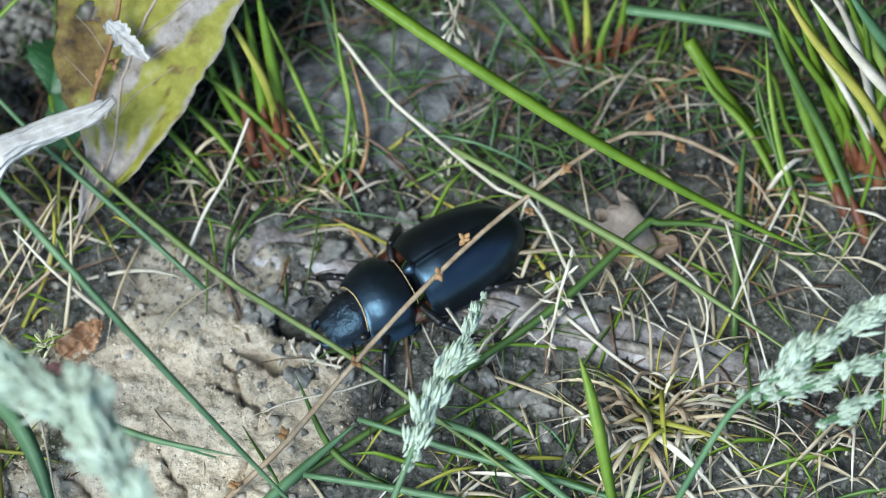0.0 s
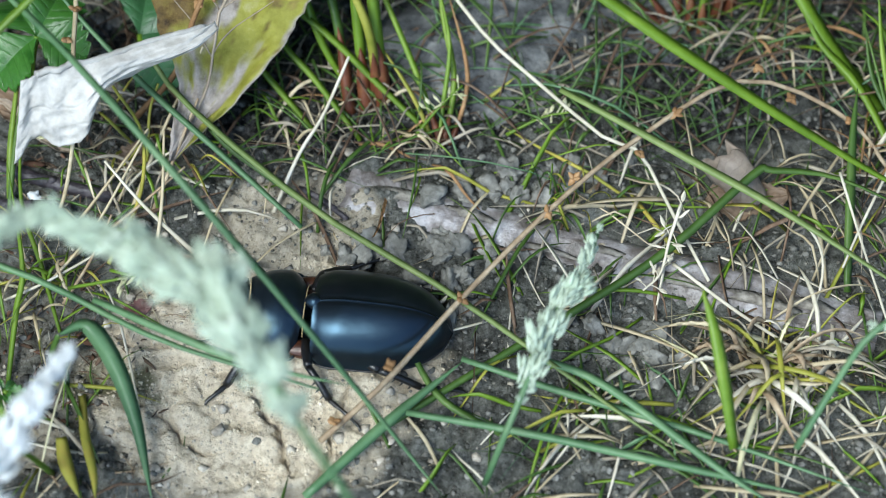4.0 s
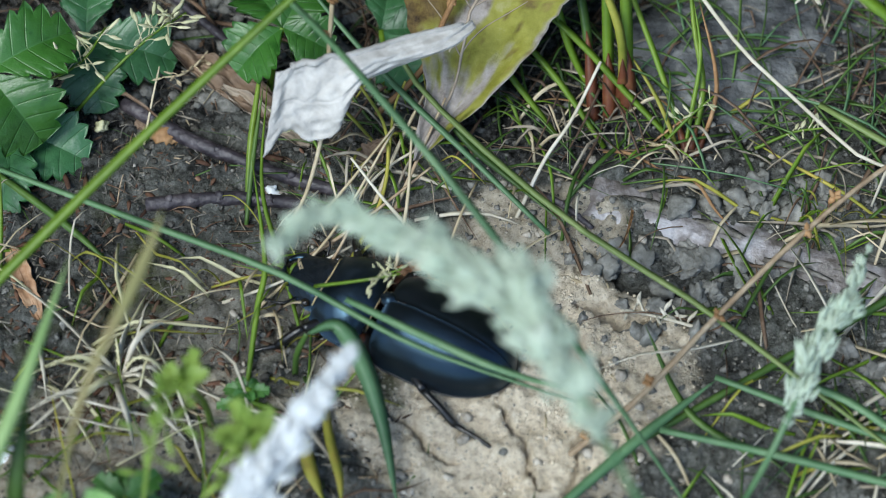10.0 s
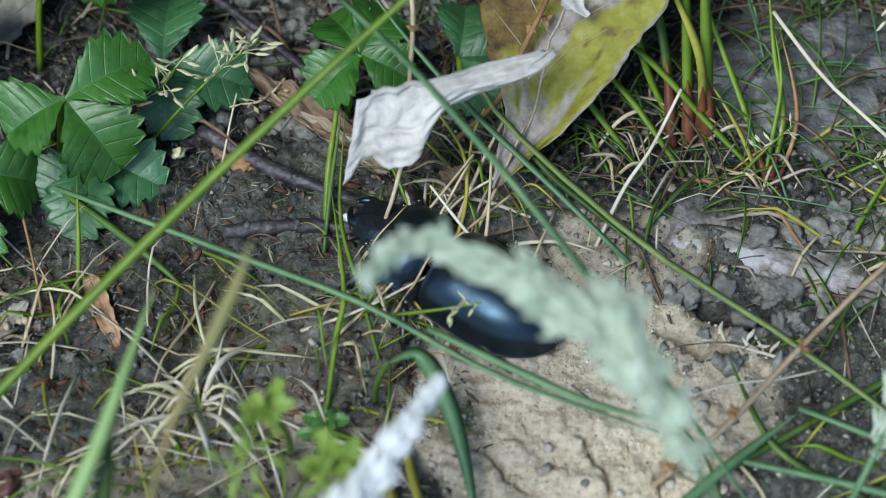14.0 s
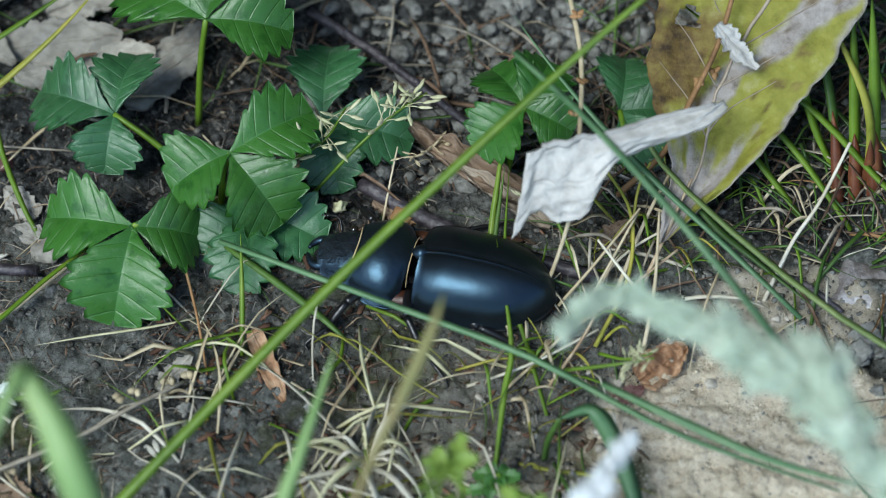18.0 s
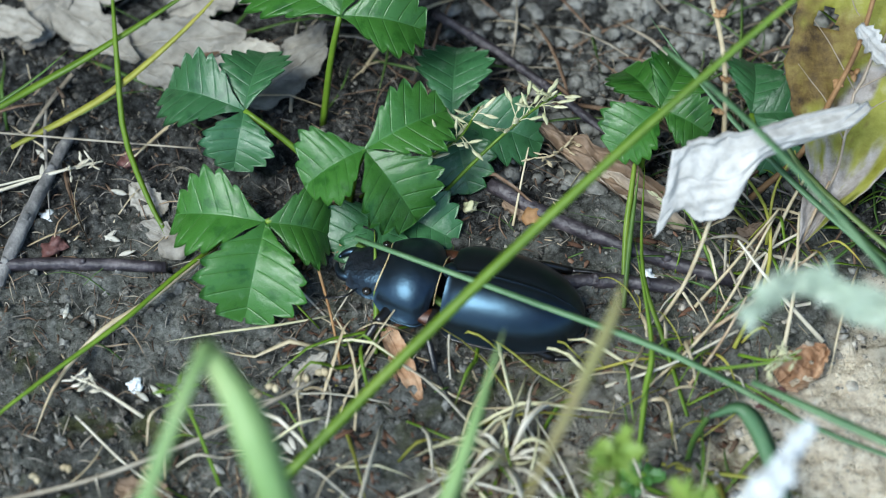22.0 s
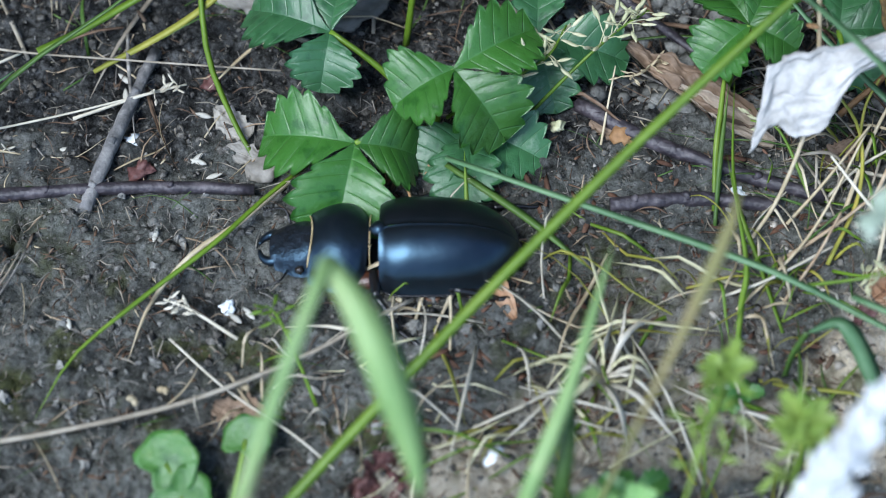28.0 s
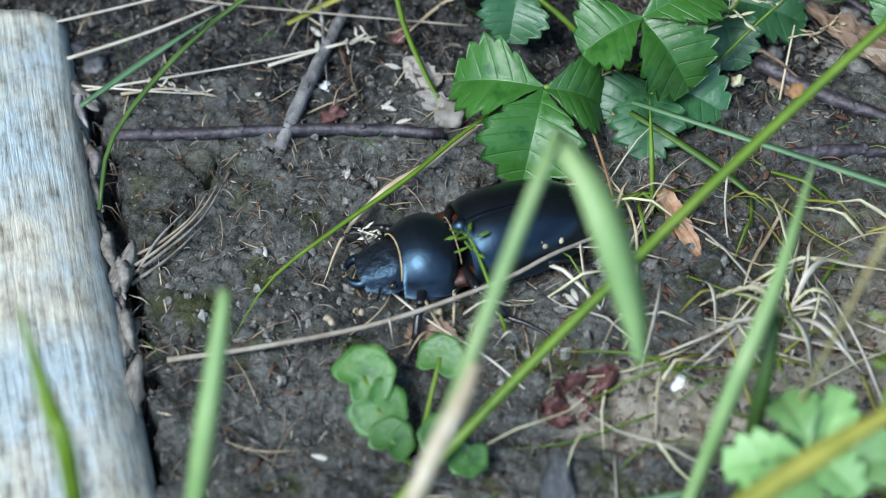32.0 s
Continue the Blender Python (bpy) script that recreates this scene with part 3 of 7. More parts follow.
def build_ground():
    def axis(lo, hi, step):
        mid = list(np.arange(lo, hi + step, step))
        far = [step * 1.6**k for k in range(1, 25)]
        return np.array([lo - sum(far[:k]) for k in range(24, 0, -1)] + mid + [mid[-1] + sum(far[:k]) for k in range(1, 25)])

    xs, ys = axis(-245, 90, 0.5), axis(-75, 85, 0.5)
    X, Y = np.meshgrid(xs, ys, indexing="ij")
    Z = height(X, Y)
    away = np.clip(1 - np.maximum(np.maximum(-260 - X, X - 110), np.maximum(-95 - Y, Y - 110)) / 200, 0, 1)
    Z = Z * away
    nx, ny = X.shape
    i = np.arange(nx * ny).reshape(nx, ny)
    faces = np.stack([i[:-1, :-1], i[1:, :-1], i[1:, 1:], i[:-1, 1:]], -1).reshape(-1, 4)
    me = bpy.data.meshes.new("ground")
    me.vertices.add(nx * ny)
    me.vertices.foreach_set("co", (np.stack([X, Y, Z], -1).reshape(-1, 3) * MM).ravel())
    me.loops.add(faces.size)
    me.loops.foreach_set("vertex_index", faces.ravel())
    me.polygons.add(len(faces))
    me.polygons.foreach_set("loop_start", np.arange(0, faces.size, 4))
    me.update(calc_edges=True)
    # shade among the far grass put into colour from y = 6 on, plus mottling
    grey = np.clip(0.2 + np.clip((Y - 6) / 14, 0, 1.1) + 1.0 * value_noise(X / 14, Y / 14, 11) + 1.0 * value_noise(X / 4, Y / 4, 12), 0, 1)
    pale = np.maximum(ellipse(X, Y, -46, -27, 24, 20, 0, 21), 0.55 * ellipse(X, Y, -40, -2, 14, 8, 0, 23))
    pale = np.maximum(pale, 0.5 * ellipse(X, Y, -118, -42, 14, 7, 0, 25))
    pale = np.maximum(pale, 1.0 * ellipse(X, Y, *((-59.6, -22.5, 0.0))[:2], 11, 9, 0, 27))
    pale = np.maximum(pale, 0.4 * ellipse(X, Y, *((-92.0, -32.0, 0.0))[:2], 20, 9, 0, 29))
    pale = np.maximum(pale, 0.12 * ellipse(X, Y, *((-87.6, -16.3, 0.0))[:2], 15, 10, 0, 41))
    moss = 0.8 * np.clip(value_noise(X / 7, Y / 7, 14) + 0.5 * value_noise(X / 1.6, Y / 1.6, 15) - 0.16, 0, 0.3) / 0.3 * (X < -60) * np.clip((8 - Y) / 20, 0, 1)
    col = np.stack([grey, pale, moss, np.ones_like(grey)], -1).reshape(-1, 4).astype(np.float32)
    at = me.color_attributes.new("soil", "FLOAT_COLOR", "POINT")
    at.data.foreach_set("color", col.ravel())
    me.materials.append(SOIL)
    me.polygons.foreach_set("use_smooth", [True] * len(me.polygons))
    tagged(new("ground", me), "crumbly dark soil with a patch of pale dried clay", "ground", kind="structure")


build_ground()


# ---- beetle ----
def shell_data(nx, ny, fn):
    """A closed dome: fn(u, v) for u in 0..1 along, v in -1..1 across; plus a flat underside."""
    verts, faces = [], []
    for i in range(nx + 1):
        for j in range(ny + 1):
            verts.append(tuple(fn(i / nx, -1 + 2 * j / ny)))
    w = ny + 1
    for i in range(nx):
        for j in range(ny):
            faces.append((i * w + j, i * w + j + 1, (i + 1) * w + j + 1, (i + 1) * w + j))
    ring = [j for j in range(w)] + [i * w + ny for i in range(1, nx + 1)] + [nx * w + j for j in range(ny - 1, -1, -1)] + [i * w for i in range(nx - 1, 0, -1)]
    faces.append(tuple(ring))
    return verts, faces


def beetle():
    """A large black beetle, 38 mm long, heading along +x; origin under its middle on the soil."""
    b = thing("stag_beetle", "large glossy black stag beetle walking over the soil", "beetle")
    # wing cases, from x = 2 to -19.5, 14.5 wide
    def half(side):
        def fn(u, v):
            x = 0.5 - 19.9 * u
            w = 7.6 * power(1 - max(0, (u - 0.32) / 0.68) ** 2.4, 0.58) * (0.84 + 0.16 * power(min(1, u * 9), 0.5))
            a = (v + 1) / 2
            y = side * w * a
            h = 7.0 * power(1 - max(0, (u - 0.35) / 0.65) ** 2.6, 0.5) * (0.86 + 0.14 * min(1, u * 5))
            z = 2.6 + h * math.sqrt(max(0, 1 - a ** 2.3)) * (1 if a > 0.03 else 0.985)
            return x, y + side * 0.04, z
        v, f = shell_data(22, 14, fn)
        return v, (f if side < 0 else [tuple(reversed(g)) for g in f])
    for side in (1, -1):
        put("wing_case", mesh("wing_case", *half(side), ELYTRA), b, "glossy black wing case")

    def under(u, v):
        x = 3 - 22 * u
        w = 6.6 * power(1 - max(0, (u - 0.4) / 0.6) ** 2.4, 0.6)
        return x, w * v, 3.4 - 1.7 * math.sqrt(max(0, 1 - v * v)) * (1 - u ** 4)
    v, f = shell_data(12, 10, under)
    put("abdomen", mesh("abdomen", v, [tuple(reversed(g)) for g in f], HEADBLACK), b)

    def pron(u, v):
        w = 7.2 * (0.64 + 0.36 * math.sin(math.pi * min(1, 0.07 + u * 0.62)) ** 0.8) * power(1 - max(0, (u - 0.66) / 0.34) ** 2.5 * 0.42, 0.6)
        d = power(1 - abs(v) ** 2.2, 0.5)
        x = 9.9 - 7.9 * u + 0.8 * v * v * (1 - u) + 0.6 * u * v * v
        return x, w * v, 2.4 + (3.7 + 2.1 * math.sin(math.pi * min(1, 0.14 + u * 0.74))) * d
    v, f = shell_data(14, 18, pron)
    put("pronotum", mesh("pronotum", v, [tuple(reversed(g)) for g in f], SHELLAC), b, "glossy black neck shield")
    for x0, w, h in ((9.9, 4.75, 4.75), (1.85, 4.8, 5.0)):
        pts = [(x0 + 0.9 * s * s * (1 if x0 > 5 else 0), w * s, 2.6 + h * math.sqrt(max(0, 1 - abs(s) ** 2.4))) for s in np.linspace(-0.9, 0.9, 13)]
        put("hair_fringe", mesh("hair_fringe", *tube_data(pts, 0.10 if x0 > 5 else 0.06, 0.10 if x0 > 5 else 0.06, 24, 5), FRINGE), b, "thin golden hair fringe")
    for s in (1, -1):
        rim = [half(s)[0][i * 15 + 14] for i in range(0, 23)]
        put("wing_rim", mesh("wing_rim", *tube_data([(x, y + s * 0.05, z + 0.12) for x, y, z in rim], 0.2, 0.12, 34, 6), LEG), b, "thin raised rim of a wing case")
        side_ = [(9.5 - 7.4 * g, s * 7.2 * (0.66 + 0.34 * math.sin(math.pi * min(1, 0.07 + g * 0.62)) ** 0.8) * power(1 - max(0, (g - 0.66) / 0.34) ** 2.5 * 0.42, 0.6), 2.7) for g in np.linspace(0.04, 0.97, 9)]
        put("shield_rim", mesh("shield_rim", *tube_data(side_, 0.22, 0.22, 20, 6), SHELLAC), b, "raised glossy rim of the neck shield")
        put("side_plate", mesh("side_plate", *grains_data((1.6, s * 5.2, 3.0), (1, s * 0.15, 0.1), 6.0, 3.2, 8, 7), CHESTNUT), b, "dark red-brown chest plate")
    put("scutellum", mesh("scutellum", *grains_data((0.6, 0, 8.2), (1, 0, 0), 2.6, 2.6, 8, 6), SHELLAC), b)
    def hd(u, v):
        x = 6.9 - 7.6 * u
        w = 4.4 * (0.74 + 0.26 * min(1, u * 2.2)) * (1 - 0.14 * max(0, (u - 0.6) / 0.4))
        return x - 0.9 * abs(v) ** 3 * (1 - u), w * v, 2.3 + (1.7 + 2.0 * min(1, u * 1.5) + 0.35 * noise.noise(Vector((u * 6, v * 4, 3.0)))) * math.sqrt(max(0, 1 - abs(v) ** 3))
    v, f = shell_data(12, 12, hd)
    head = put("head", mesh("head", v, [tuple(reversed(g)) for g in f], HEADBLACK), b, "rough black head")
    head.location = (9.4 * MM, 0, 0)
    for s in (1, -1):
        put("eye", mesh("eye", *[[(x, y + s * 4.2, z + 4.0) for x, y, z in d] if k == 0 else d for k, d in enumerate(rock_data(0.75, random.Random(1), 0.9, 1, 0.0))], EYE), head).location = (2.4 * MM, 0, 0)
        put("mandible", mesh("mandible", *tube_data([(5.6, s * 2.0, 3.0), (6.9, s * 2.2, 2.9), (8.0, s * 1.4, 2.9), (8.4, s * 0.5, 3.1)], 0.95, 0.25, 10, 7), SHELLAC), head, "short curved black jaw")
        ant = tube_data([(4.2, s * 3.9, 3.2), (5.0, s * 5.9, 3.9), (6.8, s * 6.5, 3.4)], 0.2, 0.17, 8, 5)
        put("antenna", mesh("antenna", *joined([ant] + [grains_data((6.9 + k * 0.45, s * (6.5 + 0.05 * k), 3.4 - 0.15 * k), (0.5, s, -0.1), 0.9, 0.42) for k in range(4)]), LEG), head, "elbowed antenna with a comb tip")
        put("cheek_patch", mesh("cheek_patch", *grains_data((6.5, s * 1.7, 3.3), (0.4, s, -0.3), 1.1, 0.6), BRIGHT), head, "small orange hair patch")
    legs = []
    # hip, knee and foot of each leg
    for s in (1, -1):
        for k, (hx, kx, ky, kz, tx, ty, fx, fy) in enumerate(((7.5, 9.8, 8.0, 3.7, 12.0, 11.2, 14.6, 14.0), (1.5, 0.4, 8.6, 3.8, -3.0, 12.0, -7.4, 15.2), (-3.5, -9.6, 7.6, 3.4, -15.6, 8.4, -21.8, 8.2))):
            near = 1.0 if s > 0 else 0.82
            ky, ty, fy = ky * near, ty * near, fy * near
            hip = np.array((hx, s * 4.2, 3.2))
            femur = tube_data([(0, 0, 0), ((kx - hx) * 0.5, s * (ky - 4.2) * 0.5, (kz - 3.2) * 0.62), (kx - hx, s * (ky - 4.2), kz - 3.2)], 0.95, 0.62, 8, 8)
            fe = put("leg", mesh("femur", *femur, LEG), b)
            fe.location = hip * MM
            knee, ank, foot = np.array((kx, s * ky, kz)) - hip, np.array((tx, s * ty, 1.0)) - hip, np.array((fx, s * fy, 0.35)) - hip
            spikes = [grains_data(knee + (ank - knee) * g + np.array((0.45, s * 0.25, -0.15)), (0.7, s * 0.7, -0.4), 1.3, 0.35, 4, 4) for g in (0.45, 0.65, 0.85)]
            put("shin", mesh("shin", *joined([tube_data([knee, (knee + ank) / 2 + np.array((0, 0, 0.3)), ank], 0.55, 0.7 if k == 0 else 0.55, 6, 7)] + spikes), LEG), fe, "toothed black shin")
            tip = foot + np.array((-0.6, s * 0.9, -0.25))
            put("foot", mesh("foot", *tube_data([ank, ank + (foot - ank) * 0.5 + np.array((0, 0, 0.25)), foot, tip], 0.42, 0.16, 16, 6, 0.22, random.Random(k)), LEG), fe, "thin segmented foot with a hooked claw")
            legs.append((fe, hip, s, k))
    return b, head, legs


BEETLE, BEETLE_HEAD, BEETLE_LEGS = beetle()
BEETLE_ROWS = [
    (0, -7.5, -5.7, -152.7),
    (1, -10.8, -6.4, -157.9),
    (2, -18.0, -12.9, -163.9),
    (2.5, -21.5, -14.0, -176.0),
    (4.5, -44.2, -20.7, 170.4),
    (5, -51.0, -17.7, 169.8),
    (6, -58.6, -18.4, 156.4),
    (7, -60.7, -18.6, 152.4),
    (8, -61.7, -17.6, 153.3),
    (9, -62.0, -17.5, 152.0),
    (10, -62.0, -18.2, 151.8),
    (11, -62.1, -17.9, 151.6),
    (12, -63.5, -16.2, 156.6),
    (13, -62.2, -15.6, 148.8),
    (14, -65.5, -5.6, 142.0),
    (15, -72.4, -4.9, 154.5),
    (15.5, -73.9, -4.0, 153.7),
    (17.5, -87.8, 2.2, 166.4),
    (18, -92.7, 3.3, 166.5),
    (19, -95.0, -1.0, 165.6),
    (20, -98.0, 3.3, 158.1),
    (21, -106.7, 1.6, 169.4),
    (22, -107.9, -0.3, 164.4),
    (23, -112.6, -0.6, 161.7),
    (24, -113.1, 0.2, 167.9),
    (24.5, -112.4, -1.6, 163.1),
    (26.5, -123.6, -7.7, 176.7),
    (27, -124.3, -7.7, 176.6),
    (28, -130.7, -6.8, -179.5),
    (29, -137.0, -11.0, -169.3),
    (30, -145.5, -17.2, -164.8),
    (31, -145.3, -18.1, -164.1),
    (31.5, -145.4, -18.3, -162.8),
    (32, -145.6, -17.8, -158.9),
]


def motions():
    """The beetle walks along its way; its legs swing in two tripods as it goes."""
    rows, total, last = [], 0.0, None
    for t, x, y, a in BEETLE_ROWS:
        rows.append((t, pose(x * MM, y * MM, 0.6 * MM, 0, 0, a)))
    walk(BEETLE, rows)
    tt = [r[0] for r in BEETLE_ROWS]
    turns = np.degrees(np.unwrap(np.radians([r[3] for r in BEETLE_ROWS]))).tolist()
    for fe, hip, s, k in BEETLE_LEGS:
        out, going, phase = [], 0.0, (0 if (k + (s > 0)) % 2 else math.pi)
        for step in range(0, 129):
            t = step * 0.25
            x, y, a = [float(np.interp(t, tt, v)) for v in ([r[1] for r in BEETLE_ROWS], [r[2] for r in BEETLE_ROWS], turns)]
            if last is not None and step:
                going += math.hypot(x - last[0], y - last[1]) + abs(a - last[2]) * 0.12
            last = (x, y, a)
            g = going * 2 * math.pi / 11 + phase
            out.append((t, pose(*(hip * MM), 0, 0, 13 * s * -math.sin(g)) @ pose(0, 0, 0, s * 5 * max(0, math.cos(g)), 0, 0)))
        walk(fe, out)
        last = None
    walk(BEETLE_HEAD, [(t, pose(9.4 * MM, 0, 0, 0, 3 * math.sin(t * 1.7), 5 * math.sin(t * 1.1 + 0.5))) for t in np.arange(0, 32.5, 1.0).tolist()])


# ---- strawberry plants ----
def leaflet_data(base, tip, width, up, teeth=6, cup=0.52, droop=0.16):
    """A toothed leaflet folded along its midrib: the grid runs along the side veins, each ending in a tooth; also its uv."""
    base, tip = np.array(base, float), np.array(tip, float)
    ax = tip - base
    L = np.linalg.norm(ax)
    ax /= L
    s = np.cross(ax, np.array(up, float))
    s /= np.linalg.norm(s)
    n = np.cross(s, ax)
    nu, nv = teeth * 8, 9
    verts, faces, uvs = [], [], []
    ph = width * 1.7
    for i in range(nu + 1):
        g = i / nu
        f = (g * teeth) % 1.0 if i < nu else 1.0
        tooth = power(1 - abs(2 * f - 1), 0.66) * min(1, max(0.0, g - 0.10) * 5)
        e = g + 0.15 * math.sin(math.pi * min(1, g * 1.05)) * g
        e = min(1.0, e)
        wide = power(math.sin(math.pi * (0.015 + 0.985 * power(e, 1.5))), 0.72) if e < 1 else 0.0
        m = 0.93 * g ** 1.25
        for j in range(-nv, nv + 1):
            v = abs(j) / nv
            sg = 1 if j >= 0 else -1
            a = m + (e - m) * v ** 1.15
            b = width / 2 * wide * v
            d = np.array((e - m, wide * width / 2 / L))
            d /= np.linalg.norm(d) + 1e-6
            out = 0.122 * L * (tooth - 0.38) * v ** 3.5 * min(1, wide * 2.5 + 0.35)
            x, y = a * L + out * max(0.25, d[0]), b + out * d[1]
            rib = (1 - abs(2 * f - 1)) ** 2
            z = cup * y * (1 - 0.42 * v) - 0.010 * width * rib * math.sin(math.pi * min(1, v * 0.95)) * min(1, wide * 1.4)
            z += -droop * L * (x / L) ** 2 + 0.10 * L * math.sin(math.pi * min(1, x / L)) + 0.02 * width * math.sin(ph + g * 9 + sg) * v
            verts.append(tuple(base + ax * x + s * sg * y + n * z))
            uvs.append((g + 0.33 * v, 0.5 + sg * v / 2))
    W = 2 * nv + 1
    for i in range(nu):
        for j in range(W - 1):
            faces.append((i * W + j, i * W + j + 1, (i + 1) * W + j + 1, (i + 1) * W + j))
    # underside, a hair below, closes the blade
    o = len(verts)
    verts += [tuple(np.array(p) - n * 0.18) for p in verts]
    uvs += uvs
    faces += [tuple(reversed([k + o for k in f])) for f in faces]
    rim = [j for j in range(W)] + [i * W + W - 1 for i in range(1, nu + 1)] + [nu * W + j for j in range(W - 2, -1, -1)] + [i * W for i in range(nu - 1, 0, -1)]
    faces += [(a, rim[(k + 1) % len(rim)], rim[(k + 1) % len(rim)] + o, a + o) for k, a in enumerate(rim)]
    return verts, faces, uvs


def strawberry_leaf(root, centre, tips, widths, label, mat=None, lean=(0.0, -0.35, 1)):
    """A three-parted toothed leaf on a thin stalk."""
    t = thing("strawberry_leaf", label, "plant", root, "strawberry leaves")
    r = np.array(root, float)
    c = np.array(centre, float) - r
    put("leaf_stalk", mesh("leaf_stalk", *tube_data([(0, 0, 0), c * 0.5 + np.array((0, 0, 2.0)), c], 0.55, 0.45, 8), GREEN), t)
    for k, (p, w) in enumerate(zip(tips, widths)):
        p = np.array(p, float) - r
        v, f, uv = leaflet_data(c, p, w * 1.14, (lean[0] + 0.2 * math.sin(k * 2.1 + w), lean[1], lean[2]))
        put("leaflet", mesh("leaflet", v, f, mat or LEAF, True, uv), t)
    return t


S_GREEN = "fresh green three-parted strawberry leaf with toothed edges"
S_DULL = "dull blue-green strawberry leaf spotted with dust"
strawberry_leaf((-124.3, 16.6, 0.0), (-135.2, 7.6, 9.0), ((-149.5, 10.3, 8.0), (-138.0, -5.5, 2.5), (-125.6, 9.4, 4.0)), (10.5, 13, 10.5), S_GREEN)
strawberry_leaf((-124.3, 16.6, 0.0), (-121.1, 16.4, 15.0), ((-130.0, 11.7, 13.0), (-113.0, 8.7, 8.0), (-109.1, 23.9, 16.0)), (10.5, 11, 9.5), S_GREEN)
strawberry_leaf((-124.4, 17.6, 0.0), (-139.5, 25.6, 12.0), ((-152.7, 31.5, 11.0), (-137.3, 37.4, 13.0), (-140.9, 17.5, 8.0)), (10, 8.5, 9), S_DULL, BLUELEAF)
strawberry_leaf((-129.1, 32.4, 0.0), (-125.5, 36.4, 21.0), ((-139.4, 47.0, 20.0), (-112.5, 36.2, 19.0), (-122.1, 50.3, 24.0)), (11, 9.5, 13), S_GREEN)
strawberry_leaf((-81.5, 21.2, 0.0), (-78.5, 25.3, 14.0), ((-83.8, 33.7, 14.0), (-85.7, 19.5, 11.0), (-71.1, 22.5, 12.0), (-74.5, 34.0, 15.0)), (8, 8.5, 7, 8), S_GREEN)
strawberry_leaf((-109.4, 28.3, 0.0), (-109.1, 29.4, 6.0), ((-108.7, 42.9, 8.0), (-95.2, 26.1, 5.0), (-106.3, 18.0, 3.0)), (9.5, 8.5, 8), S_DULL, BLUELEAF)
strawberry_leaf((-63.2, 23.5, 0.0), (-64.1, 30.7, 6.0), ((-62.7, 41.1, 7.0), (-53.7, 31.8, 5.0), (-59.2, 22.3, 3.0)), (8, 8, 7), S_DULL, BLUELEAF)
strawberry_leaf((-119.9, 9.4, 0.0), (-118.4, 14.2, 3.0), ((-107.9, 9.4, 3.0), (-120.1, 0.9, 2.0), (-126.0, 7.3, 3.0)), (9, 9, 8), S_DULL, BLUELEAF)


# ---- large dead leaves ----
def dead_leaf(name, label, base, tip, width, mat, curl=0.3, roll_=0.0, seed=1, up=(0, -0.3, 1), ragged=0.12, shape=0.8, wave=0.08, fray=3):
    base, tip = np.array(base, float), np.array(tip, float)
    ax = tip - base
    L = np.linalg.norm(ax)
    ax /= L
    s = np.cross(ax, np.array(up, float))
    s /= np.linalg.norm(s)
    n = np.cross(s, ax)
    nu, nv = 36, 20
    rs = np.random.RandomState(seed)
    e1, e2 = rs.rand(nu + 1), rs.rand(nu + 1)
    e1, e2 = np.convolve(e1, np.ones(fray) / fray, "same"), np.convolve(e2, np.ones(fray) / fray, "same")
    verts, uvs, faces = [], [], []
    for i in range(nu + 1):
        u = i / nu
        w = max(0.03, math.sin(math.pi * (0.05 + 0.93 * u ** shape))) ** 0.6
        for j in range(nv + 1):
            v = -1 + 2 * j / nv
            hw = width / 2 * w * (1 - ragged * (e1[i] if v < 0 else e2[i]) * 2 * abs(v))
            a = v * hw
            k = curl / (width / 2)
            if abs(k) > 1e-6:
                y, z = math.sin(a * k) / k, (1 - math.cos(a * k)) / k
            else:
                y, z = a, 0
            z += wave * width * (noise.noise(Vector((u * 4, v * 2, seed))) + 0.5 * noise.noise(Vector((u * 11, v * 5, seed)))) + roll_ * L * (u - 0.5) ** 2
            verts.append(tuple(ax * L * u + s * y + n * z))
            uvs.append((u, 0.5 + v / 2))
    W = nv + 1
    for i in range(nu):
        for j in range(nv):
            faces.append((i * W + j, i * W + j + 1, (i + 1) * W + j + 1, (i + 1) * W + j))
    o = len(verts)
    verts += [tuple(np.array(p) - n * 0.25) for p in verts]
    uvs += uvs
    faces += [tuple(reversed([k + o for k in f])) for f in faces]
    rim = [j for j in range(W)] + [i * W + nv for i in range(1, nu + 1)] + [nu * W + j for j in range(nv - 1, -1, -1)] + [i * W for i in range(nu - 1, 0, -1)]
    faces += [(a, rim[(k + 1) % len(rim)], rim[(k + 1) % len(rim)] + o, a + o) for k, a in enumerate(rim)]
    t = thing(name, label, "leaf", base, "fallen leaves")
    put("leaf_blade", mesh("leaf_blade", verts, faces, mat, True, uvs), t)
    rib = [np.array(verts[i * W + nv // 2]) + n * 0.05 for i in range(0, nu, 3)]
    put("midrib", mesh("midrib", *tube_data(rib, width * 0.022, width * 0.008, 22, 5), mat), t)
    return t


